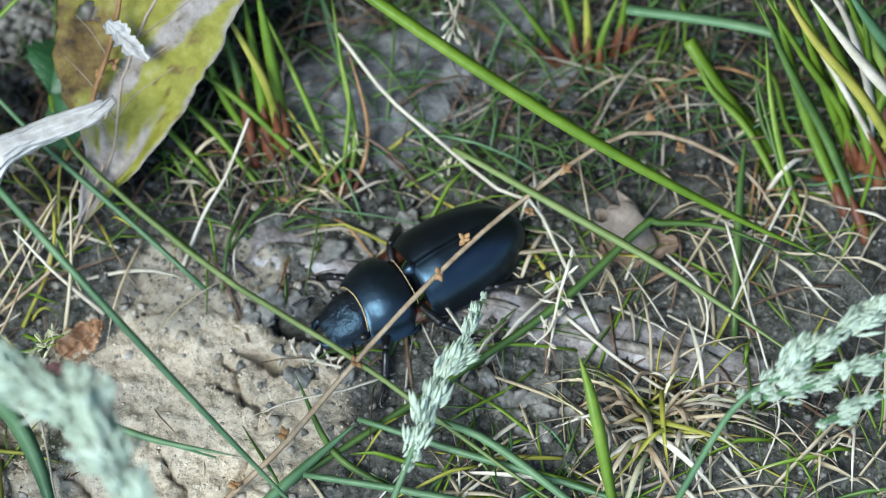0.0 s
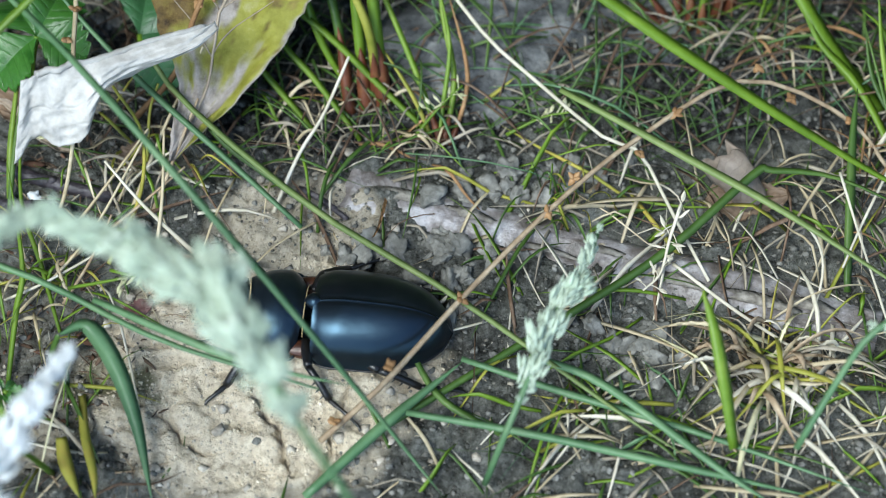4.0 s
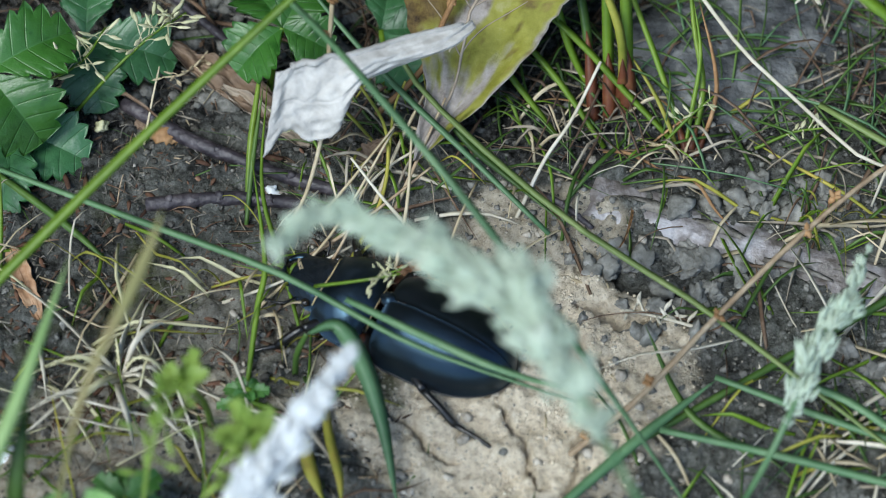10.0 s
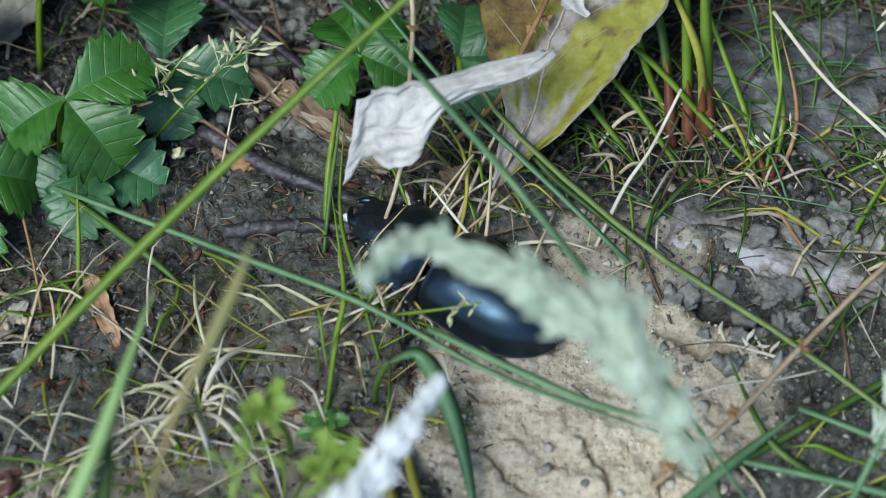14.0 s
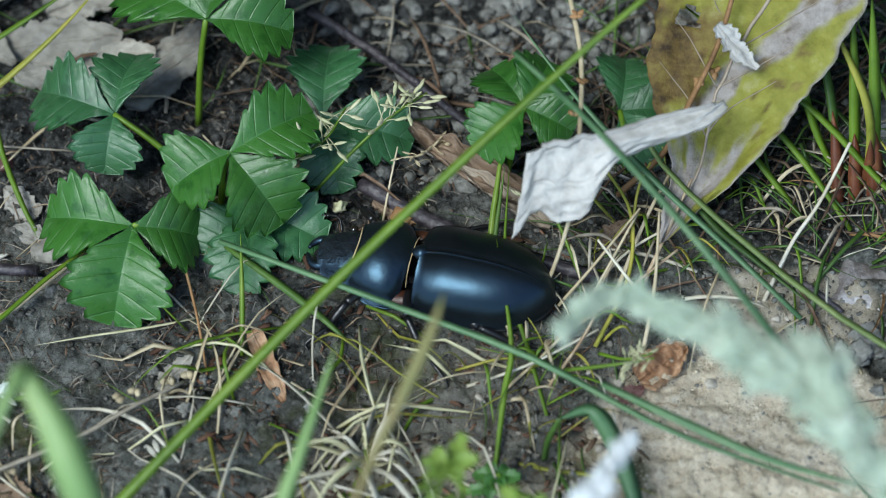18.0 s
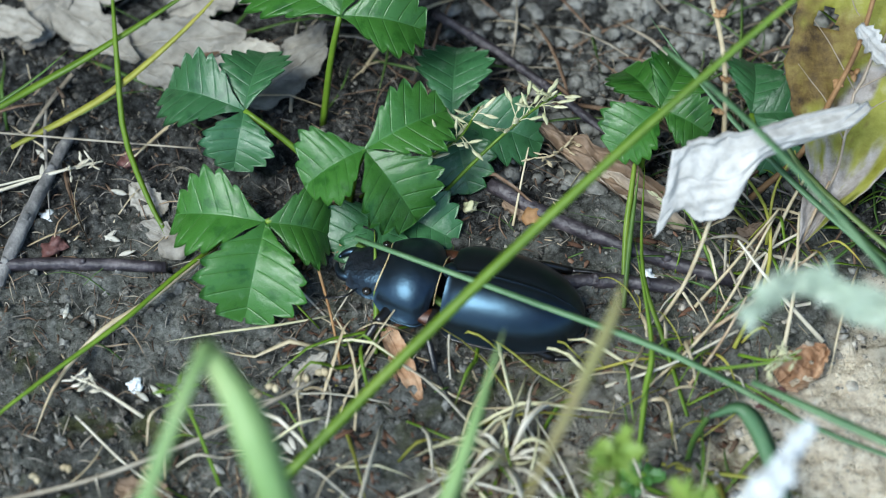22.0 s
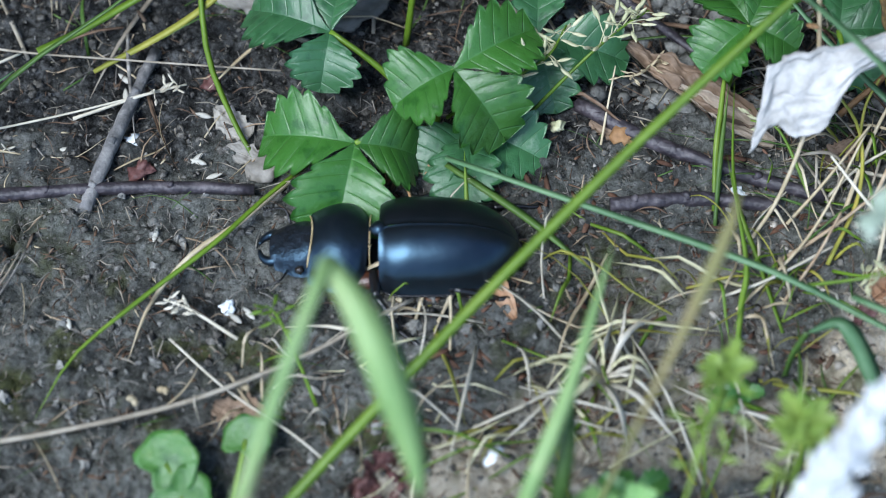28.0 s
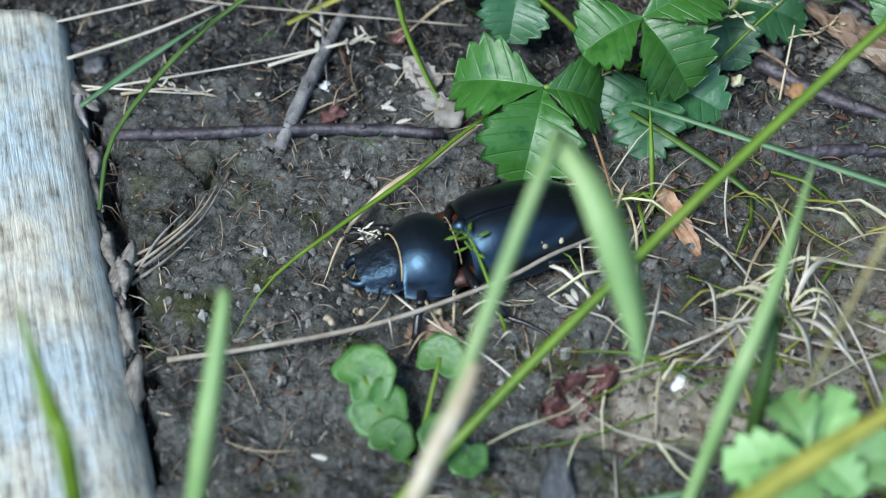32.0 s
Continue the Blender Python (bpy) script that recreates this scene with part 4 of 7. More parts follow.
def zone_leaf_material():
    """A dying leaf: yellow blade, papery grey-lilac dry parts, dark brown rot; zones by attribute, borders broken by noise."""
    m = bpy.data.materials.new("dying leaf")
    m.use_nodes = True
    nt, n = m.node_tree, m.node_tree.nodes
    b = n["Principled BSDF"]
    co = n.new("ShaderNodeTexCoord")

    def tex(scale, detail=10):
        t = n.new("ShaderNodeTexNoise")
        t.inputs["Scale"].default_value, t.inputs["Detail"].default_value, t.inputs["Roughness"].default_value = scale, detail, 0.66
        nt.links.new(co.outputs["Object"], t.inputs["Vector"])
        return t.outputs["Fac"]

    def ramp(fac, stops):
        r = n.new("ShaderNodeValToRGB")
        while len(r.color_ramp.elements) < len(stops):
            r.color_ramp.elements.new(0.5)
        for e, (p, c) in zip(r.color_ramp.elements, stops):
            e.position, e.color = p, (*c, 1)
        nt.links.new(fac, r.inputs[0])
        return r.outputs[0]

    def mix(fac, a, c):
        x = n.new("ShaderNodeMix")
        x.data_type = "RGBA"
        nt.links.new(fac, x.inputs["Factor"])
        nt.links.new(a, x.inputs["A"])
        nt.links.new(c, x.inputs["B"])
        return x.outputs["Result"]

    at = n.new("ShaderNodeAttribute")
    at.attribute_name = "zones"
    sep = n.new("ShaderNodeSeparateColor")
    nt.links.new(at.outputs["Color"], sep.inputs[0])
    yellow = ramp(tex(260), [(0.30, (0.12, 0.11, 0.015)), (0.42, (0.21, 0.205, 0.026)), (0.58, (0.275, 0.27, 0.045)), (0.70, (0.35, 0.33, 0.13))])
    dry = ramp(tex(420), [(0.32, (0.14, 0.115, 0.10)), (0.45, (0.265, 0.235, 0.21)), (0.62, (0.38, 0.345, 0.32))])
    rot = ramp(tex(300), [(0.34, (0.035, 0.02, 0.008)), (0.5, (0.13, 0.085, 0.022)), (0.66, (0.22, 0.17, 0.045))])
    col = mix(sep.outputs[1], mix(sep.outputs[0], yellow, dry), rot)
    nt.links.new(col, b.inputs["Base Color"])
    b.inputs["Roughness"].default_value, b.inputs["Specular IOR Level"].default_value = 0.6, 0.3
    bp = n.new("ShaderNodeBump")
    bp.inputs["Strength"].default_value, bp.inputs["Distance"].default_value = 0.6, 0.0008
    nt.links.new(tex(380), bp.inputs["Height"])
    nt.links.new(bp.outputs[0], b.inputs["Normal"])
    tr = n.new("ShaderNodeBsdfTranslucent")
    nt.links.new(col, tr.inputs["Color"])
    ms = n.new("ShaderNodeMixShader")
    ms.inputs[0].default_value = 0.18
    nt.links.new(b.outputs[0], ms.inputs[1])
    nt.links.new(tr.outputs[0], ms.inputs[2])
    nt.links.new(ms.outputs[0], n["Material Output"].inputs[0])
    return m


def lofted_leaf(name, label, lefts, rights, mat, bulge, wave, ragged, seed, zones=None, hole=None, nu=72, nv=36):
    """A large dead leaf between two edge lines: bulge(u) lifts its middle, its edges are torn, hole(u, v) leaves gaps."""
    o = np.array(lefts[0], float)
    A, B = curve_points(lefts, nu) - o, curve_points(rights, nu) - o
    verts, uvs, cols, faces = [], [], [], []
    n = np.cross(B[nu // 2] - A[nu // 2], A[-1] - A[0])
    n /= np.linalg.norm(n)
    n = n if n[2] > 0 else -n
    for i in range(nu + 1):
        u = i / nu
        e = [ragged * (noise.noise(Vector((u * 9, q, seed))) + 0.6 * noise.noise(Vector((u * 31, q, seed + 3)))) for q in (0.3, 7.7)]
        for j in range(nv + 1):
            v = j / nv
            k = v + e[0] * (1 - v) ** 3 + e[1] * v ** 3
            p = A[i] + (B[i] - A[i]) * k
            z = bulge(u) * math.sin(math.pi * v) + wave * (noise.noise(Vector((u * 5, v * 3, seed))) + 0.5 * noise.noise(Vector((u * 14, v * 8, seed))) + 0.08 * noise.noise(Vector((u * 40, v * 20, seed))))
            verts.append(tuple(p + n * z))
            uvs.append((u, v))
            if zones:
                cols.append((*zones(u, v), 0.0, 1.0))
    W = nv + 1
    keep_ = [(i, j) for i in range(nu) for j in range(nv) if not (hole and hole((i + 0.5) / nu, (j + 0.5) / nv))]
    top = [(i * W + j, i * W + j + 1, (i + 1) * W + j + 1, (i + 1) * W + j) for i, j in keep_]
    c = len(verts)
    verts += [tuple(np.array(p) - n * 0.22) for p in verts]
    uvs, cols = uvs * 2, cols * 2
    count = {}
    for f in top:
        for a, b in zip(f, f[1:] + f[:1]):
            count[(a, b)] = 1
    faces = top + [tuple(reversed([k + c for k in f])) for f in top] + [(b, a, a + c, b + c) for a, b in count if (b, a) not in count]
    t = thing(name, label, "leaf", o, "fallen leaves")
    me = mesh("leaf_blade", verts, faces, mat, True, uvs)
    if zones:
        me.color_attributes.new("zones", "FLOAT_COLOR", "POINT").data.foreach_set("color", np.array(cols, dtype=np.float32).ravel())
    put("leaf_blade", me, t)
    if not zones:
        roll = [np.array(verts[i * W]) - n * 0.1 for i in range(10, nu - 2, 3)]
        put("rolled_edge", mesh("rolled_edge", *tube_data(roll, 0.55, 0.4, 30, 8, 0.25, random.Random(3)), mat), t, "rolled papery edge")
    if zones:
        rib = [np.array(verts[i * W + int(nv * (0.35 + 0.25 * i / nu))]) + n * 0.1 for i in range(4, nu - 1, 3)]
        put("midrib", mesh("midrib", *tube_data(rib, 0.16, 0.32, 24, 6), TANLEAF), t, "raised pale tan midrib")
        for k in range(5):
            i0, v0 = 26 + 9 * k, 0.35 + 0.25 * (26 + 9 * k) / nu
            for sg in (1, -1):
                vein = [np.array(verts[min(nu, i0 + 3 * q) * W + int(nv * min(0.97, max(0.03, v0 + sg * 0.085 * q)))]) + n * 0.04 for q in range(5)]
                put("side_vein", mesh("side_vein", *tube_data(vein, 0.13, 0.06, 12, 5), TANLEAF), t)
    return t


def soft(a, b, x):
    return min(1.0, max(0.0, (x - a) / (b - a)))


def yellow_zones(u, v):
    w_ = 0.10 * noise.noise(Vector((u * 9, v * 6, 2.0))) + 0.06 * noise.noise(Vector((u * 26, v * 18, 5.0)))
    tip = soft(0.34, 0.29, u + w_) * soft(0.80, 0.72, v + w_ - 0.5 * max(0, 0.16 - u))
    band = soft(0.11, 0.06, abs(v - 0.36 - (u - 0.40) * 1.35) + w_) * soft(0.36, 0.40, u) * soft(0.92, 0.8, u)
    edge = soft(0.965, 0.99, v + w_ * 0.3)
    rot = soft(0.40, 0.32, v + w_ * 1.4) * soft(0.36, 0.42, u + w_) * soft(0.74, 0.66, u + w_)
    spot = soft(0.30, 0.36, noise.noise(Vector((u * 22, v * 13, 8.0)))) * soft(0.3, 0.4, u)
    return max(tip, band, edge), max(rot, 0.8 * spot * (1 - tip))


lofted_leaf("yellow_leaf", "large dying leaf, yellow with papery grey tip and brown rotten edge",
    [(-59.2, 6.5, 6.5), (-58.5, 11.5, 8.5), (-57.4, 17.5, 12.0), (-60.2, 25.0, 17.0), (-60.5, 31.5, 21.0), (-58.5, 38.0, 25.0), (-54.0, 47.0, 29.0), (-42.0, 60.0, 33.0)],
    [(-57.8, 6.8, 7.0), (-52.5, 11.5, 9.0), (-46.5, 15.5, 11.5), (-40.4, 21.8, 16.0), (-35.5, 26.5, 21.0), (-31.0, 32.0, 26.0), (-27.0, 40.0, 30.0), (-27.0, 54.0, 33.0)],
    zone_leaf_material(), lambda u: -1.6 * math.sin(math.pi * min(1, u * 1.2)), 1.3, 0.045, 3, yellow_zones,
    lambda u, v: ((u - 0.66) / 0.028) ** 2 + ((v - 0.17) / 0.075) ** 2 + 0.5 * noise.noise(Vector((u * 60, v * 25, 1.0))) < 1)
lofted_leaf("bleached_leaf", "bleached papery leaf remnant, torn and partly rolled",
    [(-78.2, 9.2, 25.0), (-76.0, 9.8, 25.5), (-73.5, 10.3, 26.0), (-70.5, 10.9, 26.0), (-66.5, 11.9, 26.0), (-61.5, 13.8, 26.0), (-54.3, 17.0, 25.0), (-50.7, 19.1, 24.0)],
    [(-80.3, 1.2, 16.0), (-77.2, 4.6, 17.5), (-73.5, 3.2, 17.0), (-70.0, 4.0, 17.5), (-67.3, 9.5, 20.5), (-62.0, 11.8, 22.0), (-54.6, 15.2, 22.5), (-50.4, 18.3, 23.0)],
    PALELEAF, lambda u: 0.5 + 2.2 * soft(0.34, 0.55, u) * soft(1.05, 0.8, u), 1.1, 0.06, 5)
dead_leaf("brown_leaf", "crumpled brown dead leaf under the strawberry plant", (-77.1, 16.0, 2.0), (-95.7, 27.5, 6.0), 9, BROWNLEAF, 1.7, 0.25, 7, wave=0.3, ragged=0.3)
dead_leaf("brown_leaf", "folded tan dead leaf edge under the strawberry plant", (-74.5, 12.5, 1.5), (-88.0, 21.5, 4.0), 6, TANLEAF, 2.0, 0.2, 8, wave=0.3, ragged=0.3)
for k, (a, b, w, sd) in enumerate((((-178.5, 58.1, 3.0), (-158.0, 41.2, 4.0), 8, 11), ((-161.4, 45.4, 3.0), (-141.6, 46.2, 5.0), 9, 12), ((-149.5, 41.8, 2.0), (-136.0, 42.9, 5.0), 8, 13), ((-141.0, 35.2, 2.0), (-129.0, 44.0, 5.0), 8, 14), ((-155.0, 52.4, 3.0), (-141.8, 58.7, 4.0), 8, 15), ((-177.8, 46.0, 2.0), (-170.5, 54.9, 4.0), 6, 16), ((-172.5, 54.6, 3.0), (-158.6, 56.8, 6.0), 7, 17), ((-169.7, 46.1, 2.0), (-162.4, 49.5, 5.0), 5, 18), ((-158.4, 41.7, 2.0), (-148.7, 35.7, 4.0), 5, 19), ((-151.2, 59.2, 2.0), (-133.3, 54.4, 5.0), 7, 20), ((-136.1, 40.8, 2.0), (-129.3, 48.6, 5.0), 6, 51), ((-186.1, 52.9, 2.0), (-173.6, 45.9, 5.0), 7, 52), ((-176.5, 62.6, 2.0), (-163.5, 66.1, 5.0), 8, 53), ((-151.8, 14.1, 1.2), (-157.2, 19.5, 1.6), 5, 54), ((-149.0, 9.6, 1.0), (-155.0, 12.4, 1.4), 4, 55))):
    dead_leaf("grey_leaf", "grey weathered leaf litter lying flat on the soil", a, b, w * 1.25, GREYLEAF, 0.22, 0.08, sd, ragged=0.3, wave=0.09, fray=4)


# ---- wood ----
def log(name, label, a, b, radius, mat, seed, squash=1.0, sides=40, n=60, rough=0.10):
    a, b = np.array(a, float), np.array(b, float)
    ax = b - a
    L = np.linalg.norm(ax)
    ax /= L
    s = np.cross(ax, (0, 0, 1))
    s /= np.linalg.norm(s)
    u = np.cross(s, ax)
    verts, faces = [], []
    for i in range(n + 1):
        for j in range(sides):
            g = 2 * math.pi * j / sides
            d = 1 + rough * (noise.noise(Vector((math.cos(g) * 2, math.sin(g) * 2, i * L / n / radius * 0.25 + seed))) + 0.5 * noise.noise(Vector((math.cos(g) * 7, math.sin(g) * 7, i * L / n / radius * 0.4 + seed))))
            verts.append(tuple(ax * L * i / n + (s * math.cos(g) + u * math.sin(g) * squash) * radius * d))
    for i in range(n):
        for j in range(sides):
            p, q = i * sides + j, i * sides + (j + 1) % sides
            faces.append((p, q, q + sides, p + sides))
    faces += [tuple(range(sides - 1, -1, -1)), tuple(n * sides + j for j in range(sides))]
    uvs = [(i * L / n / 40, j / sides * radius / 7) for i in range(n + 1) for j in range(sides)]
    return single(name, mesh(name, verts, faces, mat, True, uvs), label, "log", a, "dead wood")


LOG_OB = log("log", "bleached weathered log half sunk in the soil", ((-230.8, 17.9, 0.0)), ((-197.8, -88.2, 0.0)), 21.5, LOG, 3, 0.5, rough=0.07)
STICK_OB = log("buried_stick", "thick grey stick half buried in the soil", ((-32.8, 4.6, -2.3)), ((44.0, -24.8, -1.8)), 4.8, BURIED, 9, 0.85, 24, 60, 0.3)
r_ = random.Random(17)
for k in range(7):
    g_ = 0.06 + 0.13 * k
    ends = [np.array(e_) - np.array(((-32.8, 4.6, -2.2))) for e_ in (((-32.8, 4.6, -2.2)), ((44.0, -24.8, -1.2)))]
    p0, p1 = ends[1] * g_, ends[1] * (g_ + r_.uniform(0.08, 0.15))
    off = np.array((0, r_.uniform(-3.0, 1.0), 3.6))
    put("bark_strip", mesh("bark_strip", *blade_data([p0 + off, (p0 + p1) / 2 + off + np.array((0, 0, 0.7)), p1 + off], r_.uniform(1.0, 2.0), 10, 0.2, 0.4), GREYBARK), STICK_OB, "peeling strip of grey bark")


for k, (p, g, q) in enumerate((((-206.6, 10.1, 3.0), 2.6, 0.9), ((-210.2, 13.5, 3.0), 2.8, 0.2), ((-202.2, -2.8, 0.8), 2.2, 0.1), ((-194.9, -23.3, 1.6), 3.0, -0.3), ((-192.2, -33.7, 1.4), 2.6, 0.15), ((-190.2, -44.9, 1.8), 3.4, 0.0))):
    f_ = put("bark_flake", mesh("bark_flake", *rock_data(g, random.Random(70 + k), 0.45, 3, 0.8), GREYBARK, True), LOG_OB)
    f_.matrix_basis = Matrix.LocRotScale([c * MM - o_ for c, o_ in zip(p, LOG_OB.location)], Euler((0.15 * math.sin(k * 3), 0.35, q)), (0.55, 1.5, 0.6))
r_ = random.Random(23)
EDGE = [np.array(p_) for p_ in ((-207.1, 9.9, 2.5), (-198.3, -15.2, 1.5), (-193.0, -32.0, 1.5), (-188.2, -56.1, 1.5))]
for k in range(22):
    g_ = k / 22 * 2.9
    i_ = int(g_)
    p0 = EDGE[i_] + (EDGE[i_ + 1] - EDGE[i_]) * (g_ - i_)
    d_ = (EDGE[i_ + 1] - EDGE[i_]) / np.linalg.norm(EDGE[i_ + 1] - EDGE[i_]) * r_.uniform(3, 8)
    p0 = p0 + np.array((r_.uniform(-1.6, 0.9), 0, r_.uniform(-1.0, 1.2))) - np.array([c / MM for c in LOG_OB.location])
    bend_ = np.array((r_.uniform(-0.8, 0.8), 0, r_.uniform(-0.3, 1.0)))
    put("bark_flake", mesh("bark_flake", *blade_data([p0, p0 + d_ * 0.5 + bend_, p0 + d_], r_.uniform(0.8, 2.2), 8, r_.uniform(-0.9, 0.9), 0.3, 0.6, 0.1, 0.16), GREYBARK if k % 3 else BURIED), LOG_OB)


def twig(label, pts, r0, r1, mat=TWIG, seed=1):
    o = np.array(pts[0], float)
    rnd = random.Random(seed)
    t = single("twig", mesh("twig", *tube_data([np.array(p) - o for p in pts], r0, r1, 16, 8, 0.14, rnd), mat), label, "twig", o, "twigs")
    q = curve_points([np.array(p) - o for p in pts], 20)
    for k in (3, 9, 15):
        v, f = rock_data(r0 * 0.62, rnd, 1.0, 2, 0.5)
        put("knot", mesh("knot", [tuple(np.array(c) + q[k] + np.array((0, 0, r0 * 0.62))) for c in v], f, mat), t, "small raised bud knot")
    return t


twig("dark thin twig lying flat on the soil", [(-199.8, 3.0, 1.2), (-187.4, 3.7, 1.3), (-166.8, 5.0, 1.5), (-150.2, 4.6, 1.6)], 1.05, 0.95, TWIG, 1)
twig("grey twig lying across another", [(-174.9, 1.3, 1.0), (-171.3, 13.5, 2.6), (-167.3, 30.3, 1.2)], 1.1, 0.95, GREYTWIG, 2)
twig("dark purple-brown twig on the soil", [(-103.2, 20.3, 1.5), (-92.5, 13.5, 1.6), (-80.4, 8.0, 1.6), (-67.7, 3.6, 1.5)], 1.2, 1.0, TWIG, 3)
twig("dark twig end lying on the soil", [(-98.6, 2.3, 1.5), (-86.4, 3.3, 1.5), (-74.3, 2.1, 1.5)], 1.15, 1.05, TWIG, 4)
twig("reddish brown twig behind the strawberry leaves", [(-112.3, 51.0, 5.0), (-99.6, 40.8, 5.0), (-87.4, 29.3, 5.0), (-79.7, 23.9, 3.0)], 0.8, 0.6, TWIG, 5)
twig("thin dark twig on the soil", [(-40.1, 3.9, 1.5), (-36.8, 1.8, 1.6), (-32.8, -1.8, 1.2)], 0.6, 0.4, TWIG, 6)

# ---- large grass blades ----
grass_blade("long bright green grass blade slanting over the beetle", [(-26.0, 31.6, 49.0), (-12.0, 21.8, 43.6), (-0.5, 14.0, 38.7), (13.9, 5.8, 31.6), (28.2, -0.6, 23.7), (42.6, -5.3, 14.8), (57.0, -8.3, 5.0)], 1.9, GREEN, base=1)
grass_blade("blurred green blade arching low over the soil", [(-0.3, 11.4, 14.0), (15.9, -0.8, 14.0), (31.5, -12.9, 14.0), (51.5, -30.3, 13.0)], 1.3, DULLGREEN)
grass_blade("green blade bent sharply in the middle", [(-30.2, -37.8, 2.0), (-2.4, -22.0, 4.0), (13.7, -12.6, 6.0), (27.5, -2.0, 9.0), (30.6, -1.4, 9.0), (40.5, -2.7, 8.0), (53.8, -8.9, 5.0)], 1.3, DARKGREEN, n=24)
grass_blade("long slender green blade leaning across", [(-80.0, 17.0, 37.5), (-72.0, 7.4, 37.9), (-64.2, -2.8, 37.7), (-54.4, -14.7, 34.6), (-44.6, -25.5, 28.4), (-34.8, -35.3, 19.0), (-25.0, -44.0, 6.4), (-21.0, -47.5, 1.0)], 1.1, TEAL, n=20)
grass_blade("long green stem crossing the dry stalk", [(-62.0, 21.8, 14.0), (-56.1, 13.7, 11.0), (-37.4, -4.1, 8.0), (-17.3, -19.4, 7.0), (5.1, -39.1, 6.0), (14.5, -46.2, 5.0)], 1.0, DULLGREEN)
grass_blade("thick dark green blade lying low", [(-40.2, -47.4, 3.0), (-28.0, -36.9, 4.0), (-17.1, -28.6, 5.0)], 1.6, TEAL)
grass_blade("blue-green blade fanning out low", [(-17.3, -28.2, 5.0), (-3.2, -34.3, 5.0), (15.8, -41.9, 5.0), (37.8, -52.1, 5.0)], 1.1, TEAL)
grass_blade("blue-green blade fanning out low", [(-25.6, -36.7, 6.0), (-7.9, -41.1, 6.0), (14.8, -47.9, 6.0), (30.0, -52.1, 5.0)], 1.2, TEAL)
grass_blade("blue-green blade fanning out low", [(-7.6, -28.8, 6.0), (2.2, -34.3, 7.0), (17.0, -48.1, 7.0), (23.4, -53.0, 6.0)], 1.3, TEAL)
grass_blade("thin blue-green blade hanging over the beetle's way", [(-122.2, 4.4, 10.0), (-98.5, -6.4, 11.5), (-77.5, -15.7, 12.0), (-59.0, -26.8, 12.0), (-37.5, -35.4, 12.0)], 1.0, TEAL, tip=0.3)
grass_blade("thin green blade beside the strawberry", [(-122.3, 7.5, 4.0), (-110.1, -2.3, 4.0), (-101.8, -9.7, 3.0)], 1.2, DARKGREEN)
grass_blade("long bright green blade slanting across the soil", [(-157.0, -64.5, 2.0), (-147.0, -55.2, 7.0), (-136.0, -44.6, 13.0), (-127.0, -36.1, 17.5), (-115.0, -24.8, 23.2), (-100.0, -11.6, 30.5), (-85.0, 0.6, 37.9), (-70.0, 11.8, 45.6), (-55.0, 22.0, 53.3), (-43.0, 30.0, 59.0)], 1.5, GREEN, base=1, n=26)
grass_blade("bent pale green blade close to the viewer, out of focus", [(-154.0, -81.3, 4.0), (-146.6, -75.3, 34.0), (-141.5, -69.1, 50.0), (-136.5, -59.0, 60.0), (-133.4, -51.2, 64.0), (-131.9, -46.7, 64.0)], 1.7, PALEGREEN, base=1, tip=0.8)
grass_blade("drooping tip of a bent blade, yellowing, out of focus", [(-132.6, -46.7, 64.0), (-128.4, -52.7, 62.0), (-125.5, -58.5, 58.0), (-123.2, -63.3, 52.0), (-122.3, -67.0, 48.0)], 4.2, PALEGREEN, base=0.5)
grass_blade("upright pale green blade, out of focus", [(-117.9, -67.9, 2.0), (-111.4, -59.4, 30.0), (-105.9, -47.4, 38.0), (-100.8, -30.5, 42.0)], 2.2, PALEGREEN)
grass_blade("upright green blade, out of focus", [(-108.7, -62.6, 4.0), (-107.4, -57.4, 26.0), (-106.2, -52.1, 33.0), (-105.5, -46.4, 35.0)], 2.2, DARKGREEN)
grass_blade("brown-tipped blade standing in front, out of focus", [(-107.5, -60.3, 6.0), (-97.2, -52.9, 46.0), (-92.2, -44.5, 53.0), (-89.1, -38.2, 56.0), (-87.5, -33.5, 58.0)], 2.0, OLIVE, base=0.1, grow=1.4)
grass_blade("pale upright blade end, out of focus", [(-178.4, -84.9, 3.0), (-171.5, -75.2, 38.0), (-169.8, -66.8, 46.0), (-169.1, -59.1, 50.0)], 2.4, PALEGREEN, tip=0.6)
grass_blade("dark green blade at the log, out of focus", [(-186.9, -84.4, 10.0), (-184.2, -79.7, 46.0), (-186.7, -74.4, 50.0), (-191.4, -63.7, 54.0)], 2.2, GREEN)
grass_blade("arched broad green blade", [(-73.5, -24.4, 11.0), (-69.3, -24.7, 13.5), (-65.9, -28.9, 10.0), (-63.2, -36.4, 6.0), (-61.2, -46.8, 3.0)], 2.7, TEAL, n=30, fold=0.05, thick=0.03, base=0.15)
grass_blade("narrow foot of an arched green blade", [(-75.7, -26.1, 2.0), (-75.2, -25.6, 7.0), (-73.7, -24.5, 11.0)], 0.9, DARKGREEN, base=1, tip=0.8)
grass_blade("yellowing blade lying by the stem", [(-74.1, -36.6, 3.0), (-73.2, -40.9, 3.0), (-71.2, -45.9, 3.0)], 2.0, YELLOW)

